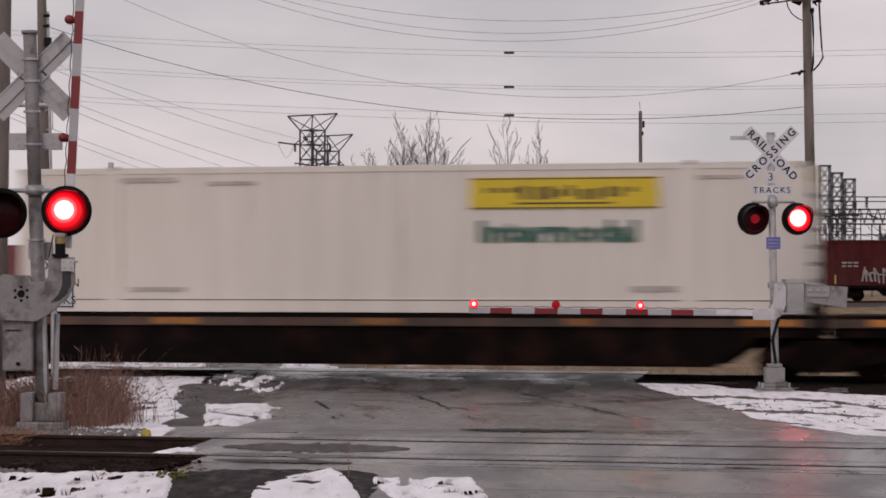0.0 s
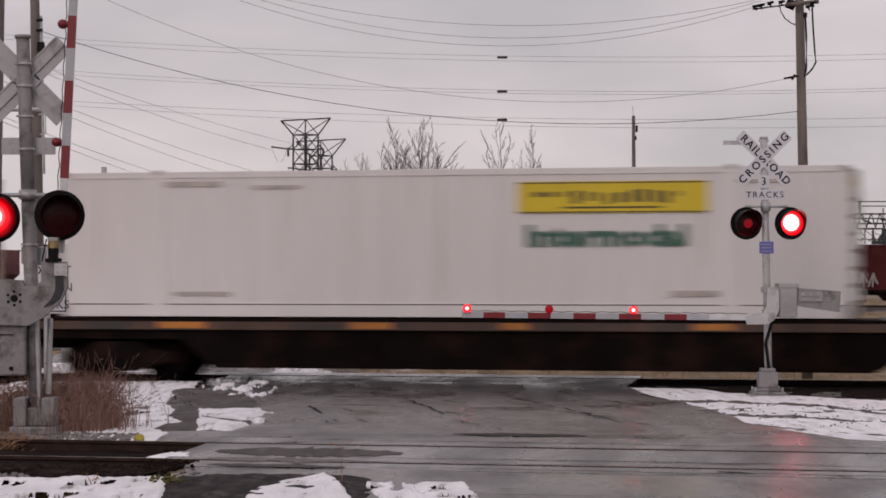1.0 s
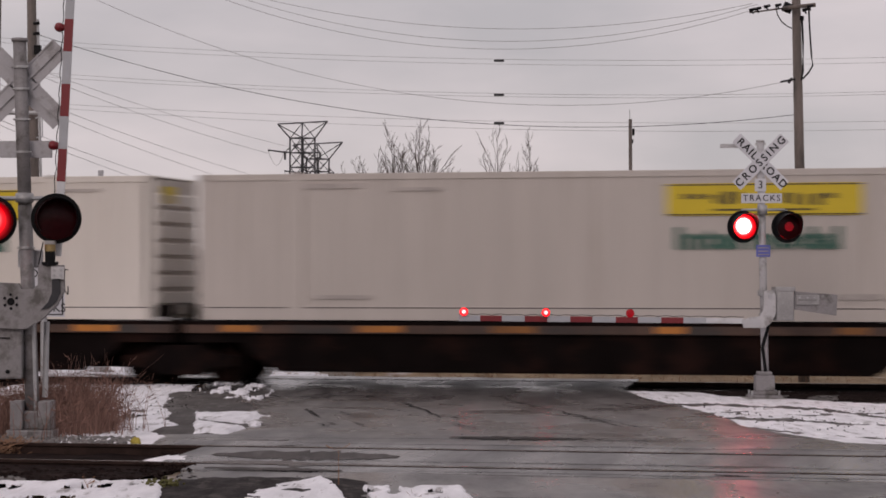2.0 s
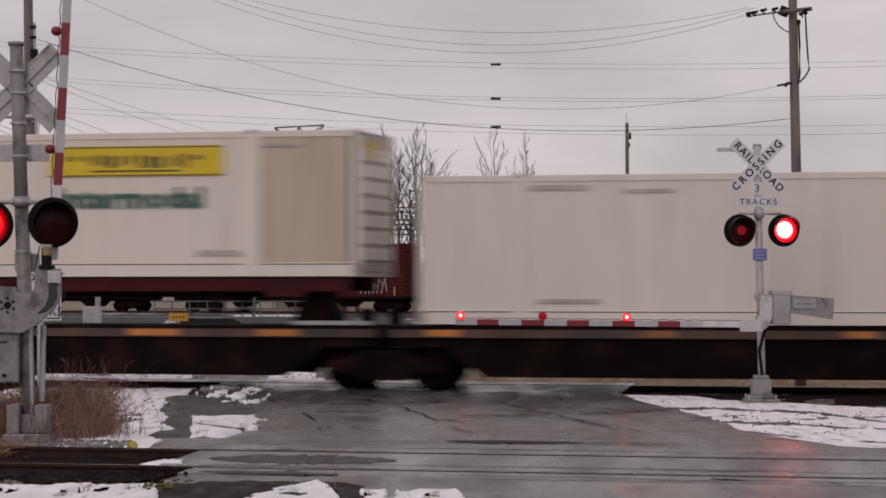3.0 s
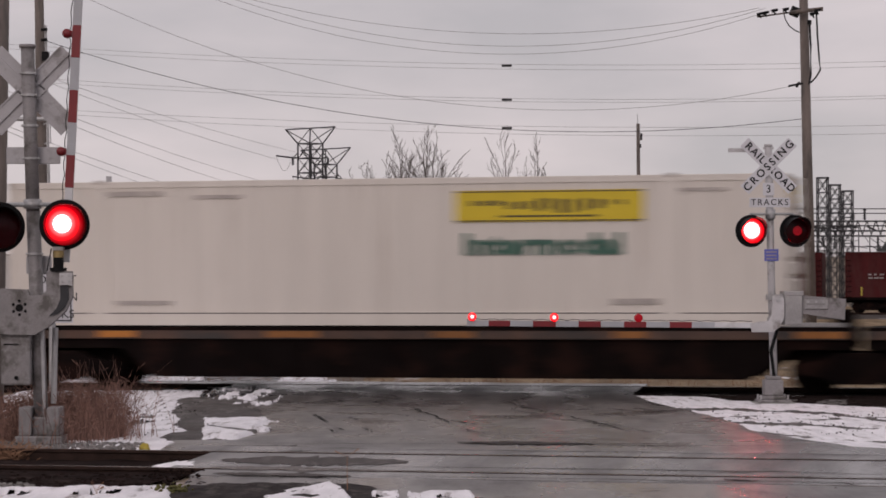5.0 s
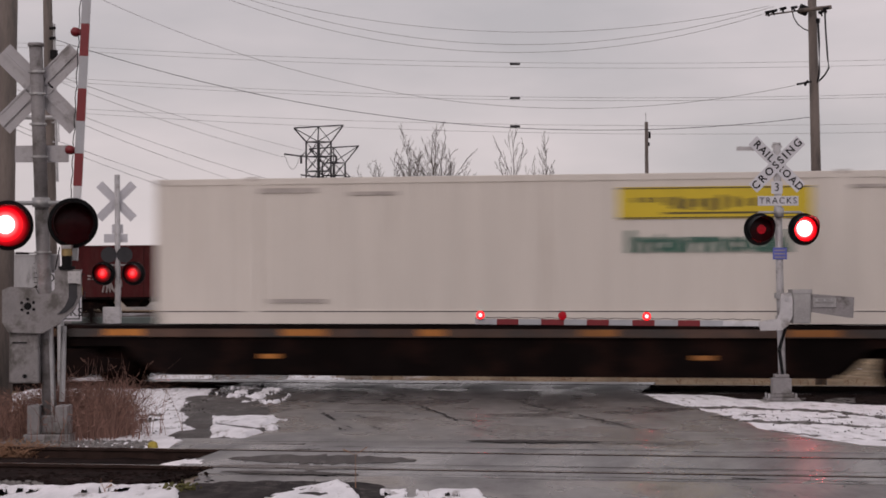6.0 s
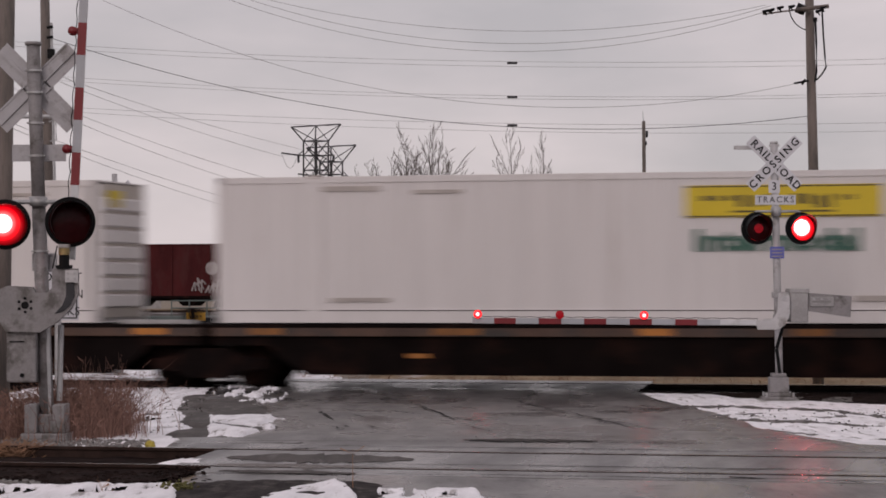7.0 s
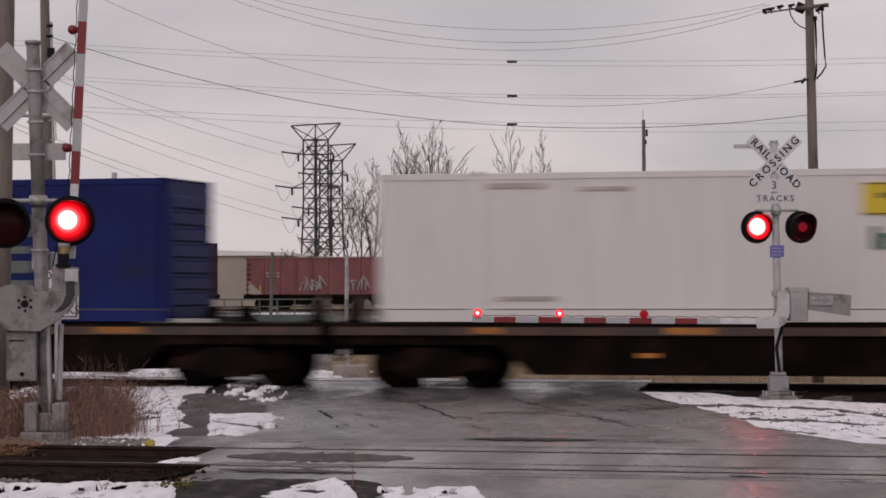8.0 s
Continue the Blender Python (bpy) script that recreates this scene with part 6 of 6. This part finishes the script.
def front_snow_b(x, y):
    sx, sy = screen(x, y)
    edge = min((sy - 846) * 0.07, (sx - 655 - max(0, sy - 855) * 1.3) * 0.03, (845 + (sy - 850) * 0.8 - sx) * 0.02)
    return min(edge + fray(x, y, 1.6, 0.35, 8), 0.7 - 3.5 * max(0, noise.noise((x * 7, y * 2, 44)) - 0.12))


def road_snow(x, y):
    sx, sy = screen(x, y)
    split = abs(sy - level(sx, ((360, 733), (400, 738), (440, 743), (470, 742)))) * 0.28 - 0.55
    return min((sx - 360) * 0.03, (474 - sx) * 0.009, (sy - 720) * 0.1, (754 - max(0, sx - 425) * 0.3 - sy) * 0.12, split if sx > 372 else 1) + fray(x, y, 1.5, 0.26, 12)


def verge_snow(x, y):
    sx, sy = screen(x, y)
    return min((sx - 402) * 0.012, (482 - sx) * 0.012, (sy - 663) * 0.1, (692 - sy) * 0.05, 0.28) + fray(x, y, 2.2, 0.8, 15) - 0.26


def far_snow(x, y):
    sx, sy = screen(x, y)
    a = min((sx - 40) * 0.02, (366 - sx) * 0.1, (sy - 636) * 0.12, (650 - sy) * 0.15)
    b = min((sx - 498) * 0.02, (600 - sx) * 0.05, (sy - 643) * 0.2, (653 - sy) * 0.2)
    return max(a + fray(x, y, 1.0, 0.3, 3), b + fray(x, y, 1.0, 0.25, 4))


# bare ground that shows between the snow
sheet("gravel_verge_east", spaced((2.6, 12, 60)), spaced((28, 49, 60)), -0.028, VERGE, lambda x, y: x > road_right(y) - 0.25 and x * SINT + y * COST < 47.6, 0.012, "dark wet gravel under thawing snow")
sheet("gravel_verge_west", spaced((-9, -2.6, 50)), spaced((28, 49, 60)), -0.03, VERGE, lambda x, y: x < road_left(y) + 0.2 and 27.0 < x * SINT + y * COST < 48.2, 0.012, "dark wet earth and gravel under thawing snow")

# rough darker shoulder along the road edge
bm, rows = bmesh.new(), []
for i in range(121):
    y = 30.2 + (46.6 - 30.2) * i / 120
    a = road_left(y) - 0.15
    k = 0.9 + 0.35 * noise.noise((y * 0.25, 5, 5)) + 0.14 * noise.noise((y * 1.1, 5, 6)) + 0.06 * noise.noise((y * 3.4, 5, 7))
    rows.append([bm.verts.new((a + k * q, y, height(a + k * q, y) + (0.062 * min(1, i / 8, (120 - i) / 8) - 0.03 + 0.006 * noise.noise((q * 9, y * 1.2, 8)) if 0 < q < 1 else -0.03))) for q in (0, 0.15, 0.3, 0.45, 0.6, 0.75, 0.9, 1.0)])
for r, t in zip(rows, rows[1:]):
    for i in range(7):
        bm.faces.new((r[i], r[i + 1], t[i + 1], t[i]))
tagged(link("road_shoulder", bm, SHOULDER, smooth=True), "rough dark broken asphalt along the road edge", kind="structure")

snow_patch("snow_bank", spaced((-8.5, -2.8, 240)), spaced((29, 52, 240)), left_snow, 0.045, "patchy white snow with earth showing through beside the road")
snow_patch("snow_bank", spaced((3.2, 9.5, 300)), spaced((28.5, 49, 300)), right_snow, 0.04, "streaked white snow with tyre ruts beside the road", 0.3)
snow_patch("snow_bank", spaced((-6.0, 0.2, 240)), spaced((17, 25.6, 130)), front_snow, 0.105, "fresh white snow with stones showing in the foreground", 0.8)
snow_patch("snow_bank", spaced((-0.8, 0.9, 90)), spaced((17, 25, 130)), front_snow_b, 0.075, "small white snow patch on the road edge")
snow_patch("snow_bank", spaced((-4.2, -1.6, 120)), spaced((30.5, 40, 120)), road_snow, 0.11, "flat white snow patch on the road edge")
snow_patch("snow_bank", spaced((-5.0, -2.4, 90)), spaced((40, 54, 90)), verge_snow, 0.1, "thin slushy snow patch by the tracks")
snow_patch("snow_bank", spaced((-13, -2, 150)), spaced((54.5, 76, 90)), far_snow, 0.09, "bright thawing snow behind the train")
snow_patch("snow_bank", spaced((-16, 14, 200)), spaced((66, 86, 60)), lambda x, y: noise.noise((x * 0.25, y * 0.12, 51)) - 0.3 - 0.3 * (x > -2) + fray(x, y, 0.4, 0.2, 3), 0.06, "thawing snow patches behind the train")

# snow lying in the near track
for u0, u1, w, z in ((road_u(V_NEAR, -2.9), road_u(V_NEAR, -2.38), -0.5, 0.17),):
    bm = bmesh.new()
    n = 16
    prev = None
    for i in range(n + 1):
        k = i / n
        q = math.sin(math.pi * k) ** 0.6 * (0.8 + 0.2 * noise.noise((i * 0.7, 3, 2)))
        u = u0 + (u1 - u0) * k
        row = [bm.verts.new(T(u, V_NEAR + w - 0.06, z - 0.06)), bm.verts.new(T(u, V_NEAR + w, z + 0.05 * q)), bm.verts.new(T(u, V_NEAR + w + 0.45 * q, z + 0.055 * q)), bm.verts.new(T(u, V_NEAR + w + 0.5, z - 0.08))]
        if prev:
            for a in range(3):
                bm.faces.new((prev[a], row[a], row[a + 1], prev[a + 1]))
        prev = row
    tagged(link("track_snow", bm, SNOW, smooth=True), "small strip of snow against the rail", "snow", kind="stuff")


def reeds(name, count, area, tall, lean, seed, label, material=REED):
    rnd = random.Random(seed)
    verts, faces = [], []
    for _ in range(count):
        x, y = area(rnd)
        z = height(x, y) - 0.08
        h = tall * rnd.uniform(0.35, 1.0)
        bx, by = rnd.gauss(0, lean), rnd.gauss(0, lean)
        w = rnd.uniform(0.002, 0.0055)
        base = len(verts)
        for k in range(4):
            q = k / 3
            px, py, pz = x + bx * q * q * h, y + by * q * q * h, z + h * q
            ww = w * (1 - 0.75 * q)
            verts += [(px - ww, py, pz), (px + ww, py + ww, pz)]
        for k in range(3):
            a = base + k * 2
            faces.append((a, a + 1, a + 3, a + 2))
        if rnd.random() < 0.75:
            q = rnd.uniform(0.35, 0.95)
            px, py, pz = x + bx * q * q * h, y + by * q * q * h, z + h * q
            for _ in range(2):
                base = len(verts)
                dx, dz = rnd.uniform(-0.12, 0.12), rnd.uniform(0.0, 0.1)
                verts += [(px, py, pz), (px + dx, py, pz + dz), (px + dx, py + 0.004, pz + dz + 0.012)]
                faces.append((base, base + 1, base + 2))
    me = bpy.data.meshes.new(name)
    me.from_pydata(verts, [], faces)
    me.materials.append(material)
    return tagged(new(name, me), label, "dry grass", kind="stuff")


def blob(cx, cy, sx, sy):
    return lambda r: (r.gauss(cx, sx), r.gauss(cy, sy))


reeds("reed_clump", 2000, blob(-4.42, 31.6, 0.24, 0.6), 0.8, 0.36, 1, "brown dry reeds growing beside the mast")
reeds("reed_clump", 1300, blob(-5.15, 31.8, 0.26, 0.7), 0.68, 0.34, 2, "brown dry reeds growing beside the mast")
reeds("tall_weeds", 150, blob(-4.4, 31.5, 0.32, 0.5), 1.1, 0.3, 3, "thin tall dry weed stalks")
STRAW = mat("straw_orange", (0.24, 0.125, 0.07), 0.8, 0, 0.3, 8, 40, 0.1)
reeds("bent_grass", 420, blob(-4.85, 28.15, 0.16, 0.12), 0.2, 1.1, 4, "bent orange-brown dead grass by the rail", STRAW)
reeds("weed_stalk", 1, lambda r: (-0.86, 23.2), 0.62, 0.02, 5, "single thin dry stalk", STRAW)
reeds("weed_stalk", 3, lambda r: (r.uniform(-3.2, -3.0), 22.6), 0.3, 0.3, 6, "thin dry stalks in the snow", STRAW)
reeds("weed_stalk", 2, lambda r: (-0.15, 22.2), 0.22, 0.9, 8, "bent dry stalk in the snow", STRAW)
reeds("dead_grass", 900, lambda r: (r.uniform(-14, 10), r.uniform(55, 64)), 0.28, 0.4, 7, "tan dead grass behind the tracks", STRAW)


def stones(name, count, area, size, seed, material, label):
    """Loose angular stones, far too many to count."""
    rnd = random.Random(seed)
    base = bmesh.new()
    bmesh.ops.create_icosphere(base, subdivisions=1, radius=1)
    bv, bf = [v.co.copy() for v in base.verts], [[v.index for v in f.verts] for f in base.faces]
    base.free()
    verts, faces = [], []
    for _ in range(count):
        x, y, z = area(rnd)
        s = size * rnd.uniform(0.4, 1.2)
        sc = Vector((s * rnd.uniform(0.7, 1.4), s * rnd.uniform(0.7, 1.3), s * rnd.uniform(0.45, 0.8)))
        turn = Euler((rnd.uniform(-0.4, 0.4), rnd.uniform(-0.4, 0.4), rnd.uniform(0, 6))).to_matrix()
        n = len(verts)
        for v in bv:
            q = turn @ Vector((v.x * sc.x * rnd.uniform(0.8, 1.15), v.y * sc.y * rnd.uniform(0.8, 1.15), v.z * sc.z))
            verts.append((x + q.x, y + q.y, z + q.z))
        faces += [[n + i for i in f] for f in bf]
    me = bpy.data.meshes.new(name)
    me.from_pydata(verts, [], faces)
    me.materials.append(material)
    return tagged(new(name, me), label, "stones", kind="stuff")


def on_ground(x0, x1, v0, v1, lift=0.0):
    def pick(r):
        x, v = r.uniform(x0, x1), r.uniform(v0, v1)
        y = (v - x * SINT) / COST
        return x, y, height(x, y) + lift
    return pick


stones("ballast_stones", 900, on_ground(-8, -2.6, 22.9, 24.4, -0.03), 0.035, 1, BALLAST_DARK, "dark loose ballast stones beside the rail")
stones("ballast_stones", 500, on_ground(-6, -3.9, 22.0, 22.9, 0.0), 0.03, 2, STONE, "grey stones showing through the snow")
stones("ballast_stones", 500, on_ground(-5.2, -3.5, 27.2, 28.3, 0.0), 0.028, 3, STONE, "grey stones between rail and snow")
stones("ballast_stones", 1400, on_ground(-9, -4.6, 48.4, 49.0, -0.03), 0.04, 4, BALLAST_DARK, "dark ballast stones beside the train track")
stones("ballast_stones", 1600, on_ground(4.2, 12, 44.6, 49.0, -0.04), 0.04, 5, BALLAST_DARK, "dark ballast stones beside the train track")
stones("gravel", 160, lambda r: (lambda x, y: (x, y, height(x, y) - 0.003))(r.uniform(-3.0, 4.6), r.uniform(21, 46)), 0.014, 6, STONE, "scattered small gravel on the road")
stones("broken_asphalt", 130, on_ground(-2.95, -2.4, 23.6, 26.6, 0.02), 0.02, 11, BALLAST_DARK, "crumbled dark asphalt where road and rails meet")
stones("broken_asphalt", 160, on_ground(-2.6, -0.8, 22.2, 23.4, 0.0), 0.018, 12, BALLAST_DARK, "crumbled dark asphalt where road and rails meet")
stones("clods", 200, on_ground(-6, -3.6, 28.4, 44, 0.0), 0.015, 7, BALLAST_DARK, "dark clods of earth in the snow")
stones("clods", 180, on_ground(4.3, 8.5, 33, 42, 0.0), 0.014, 8, BALLAST_DARK, "dark clods of earth in the snow")

mk = bmesh.new()
bmesh.ops.create_icosphere(mk, subdivisions=3, radius=0.062)
for v in mk.verts:
    v.co = Vector((v.co.x, v.co.y, v.co.z * 0.95)) * (1 + 0.25 * noise.noise(v.co * 22))
mkr = link("yellow_marker", mk, YELLOW, smooth=True)
mkr.matrix_world = Matrix.Translation((-3.35, 28.75, height(-3.35, 28.75) + 0.03))
tagged(mkr, "small lumpy yellow marker lying in the snow", "marker")

DARK_ASPHALT = mat("dark_broken_asphalt", (0.034, 0.029, 0.029), 0.85, 0, 0.6, 7, 50, 0.8, (0.085, 0.075, 0.07), 0.22, 5, (1, 0.4, 1), spec=0.1)
# earth hump with moss where the road meets the rail
bm, grid = bmesh.new(), {}
for i in range(41):
    for j in range(21):
        x, y = -2.7 + 2.2 * i / 40, 20.6 + 4.1 * j / 20
        k = math.sin(math.pi * i / 40) * math.sin(math.pi * j / 20)
        grid[i, j] = bm.verts.new((x, y, height(x, y) - 0.06 + 0.115 * k ** 0.3 + (0.025 * noise.noise((x * 5, y * 3, 1)) + 0.02 * noise.noise((x * 14, y * 8, 2))) * k ** 0.3))
for i in range(40):
    for j in range(20):
        bm.faces.new((grid[i, j], grid[i + 1, j], grid[i + 1, j + 1], grid[i, j + 1]))
tagged(link("earth_hump", bm, DARK_ASPHALT, smooth=True), "dark hump of broken asphalt beside the rail", "asphalt hump")
stones("moss_tuft", 90, lambda r: (lambda x, y: (x, y, height(x, y) + 0.01 + 0.07 * r.random()))(r.gauss(-2.45, 0.09), r.gauss(23.2, 0.12)), 0.022, 9, MOSS, "yellow-green moss on the asphalt edge")

# ---- cracks, seams and a puddle in the asphalt ----
CRACK = mat("crack_dark", (0.02, 0.018, 0.018), 0.7, 0, 0.3, 6, 40, 0.3)
PATCH = mat("worn_patch", (0.1, 0.082, 0.075), 0.55, 0, 0.25, 3, 40, 0.2)


def surface(x, y):
    """Just above the road, or above the crossing panels where those are higher."""
    w = x * SINT + y * COST - V_NEAR
    z = height(x, y) + 0.012
    return max(z, 0.225 + 0.08 * w / 1.435) if abs(w) < 1.25 and x > -2.4 else z


def crack(x0, y0, x1, y1, w, seed, name="crack", material=None, label="dark crack in the asphalt"):
    """A ragged thin strip on the road surface."""
    bm, prev = bmesh.new(), None
    n = 26
    for i in range(n + 1):
        k = i / n
        x = x0 + (x1 - x0) * k + 0.06 * noise.noise((k * 7, seed, 0))
        y = y0 + (y1 - y0) * k + 0.1 * noise.noise((k * 7, seed, 4))
        q = w * (0.25 + 0.75 * math.sin(math.pi * k)) * (0.55 + 0.9 * abs(noise.noise((k * 14, seed, 8))))
        way = Vector((-(y1 - y0), x1 - x0)).normalized()
        row = [bm.verts.new((x + way.x * q * s, y + way.y * q * s, surface(x + way.x * q * s, y + way.y * q * s))) for s in (-1, -0.5, 0, 0.5, 1)]
        if prev:
            for a in range(4):
                bm.faces.new((prev[a], row[a], row[a + 1], prev[a + 1]))
        prev = row
    return tagged(link(name, bm, material or CRACK), label, kind="structure")


crack(-1.98, 39.3, -1.62, 36.2, 0.04, 1)
crack(-0.55, 43.5, 0.12, 36.0, 0.04, 2)
crack(1.2, 45.5, 1.8, 39.6, 0.03, 3)
crack(1.75, 39.9, 2.5, 33.4, 0.035, 14)
crack(0.1, 37.0, 0.5, 35.4, 0.03, 4)
crack(-1.4, 38.0, -1.2, 37.0, 0.03, 5)
crack(-2.9, 29.9, 4.6, 29.0, 0.03, 6)
crack(-0.8, 39.5, -0.4, 38.0, 0.025, 7)
crack(1.4, 38.4, 2.6, 34.6, 0.025, 9)
crack(-2.6, 22.9, 4.5, 21.2, 0.02, 10)
crack(0.2, 30.0, 1.75, 29.6, 0.42, 8, "mud_patch", MUD, "dark ridge of wet mud across the road")
crack(1.5, 29.7, 2.9, 29.5, 0.12, 13, "mud_patch", MUD, "dark streak of wet mud across the road")
crack(-2.6, 26.15, -0.6, 25.6, 0.2, 11, "worn_patch", PATCH, "worn brownish patch between the rails")
crack(-2.2, 46.5, -0.6, 46.0, 0.12, 12)
crack(-2.3, 26.75, -0.35, 26.25, 0.5, 15, "worn_patch", SHOULDER, "dark worn asphalt between the rails")
crack(-2.9, 28.6, -0.7, 28.05, 0.5, 16, "worn_patch", SHOULDER, "dark worn asphalt beside the rail")
crack(-2.6, 29.3, -1.2, 28.7, 0.5, 17, "worn_patch", SHOULDER, "dark worn asphalt beside the rail")
crack(-2.3, 25.6, -0.9, 25.2, 0.2, 18, "worn_patch", SHOULDER, "dark worn asphalt beside the rail")
for k, v in enumerate((26.5, 25.05, 24.3, 26.95)):
    a, b = T(road_u(v, -1.9 + k * 0.6), v), T(road_u(v, 5.5), v)
    crack(a.x, a.y, b.x, b.y, 0.02, 20 + k, "seam", None, "dark seam in the asphalt along the rails")
rnd = random.Random(4)
for k in range(16):
    x, y = rnd.uniform(-2.4, 3.2), rnd.uniform(33.5, 45)
    n = rnd.uniform(0.5, 2.2)
    crack(x, y, x + n * 0.16, y - n, 0.02, 30 + k)
for k in range(12):
    x, y = rnd.uniform(-2.0, 4.0), rnd.uniform(20.5, 31.5)
    crack(x, y, x + rnd.uniform(0.15, 0.7), y + rnd.uniform(-0.2, 0.2), rnd.uniform(0.02, 0.06), 60 + k, "worn_patch", PATCH if k % 2 else None, "worn dark patch in the asphalt")


def motions():
    """All that moves."""
    for thing, u in TRAIN:
        walk(thing, train_rows(u))
    for thing, u in FREIGHT:
        walk(thing, freight_rows(u))
    for lens, at, first, lit, period in BLINKS:
        # the lit side faces front while on; it turns over within a tenth of a second
        edges = []
        k = -1
        while first + k * period < 8.3:
            edges += [(first + k * period, 180, 0), (first + k * period + lit, 0, 180)]
            k += 1
        state = 180
        for t, a, b in edges:
            if t <= 0:
                state = b
        rows = [(0.0, pose(*at, 0, 0, state))]
        for t, a, b in edges:
            if 0 < t and t + 0.1 < 8.0:
                f0 = round(t * FPS)
                for j in range(4):
                    rows.append(((f0 - 1 + j) / FPS, pose(*at, 0, 0, a + (b - a) * j / 3)))
                state = b
        rows.append((8.0, pose(*at, 0, 0, state)))
        seen = {}
        for t, m in rows:
            seen[round(t * FPS)] = (t, m)
        walk(lens, [seen[q] for q in sorted(seen)])


motions()
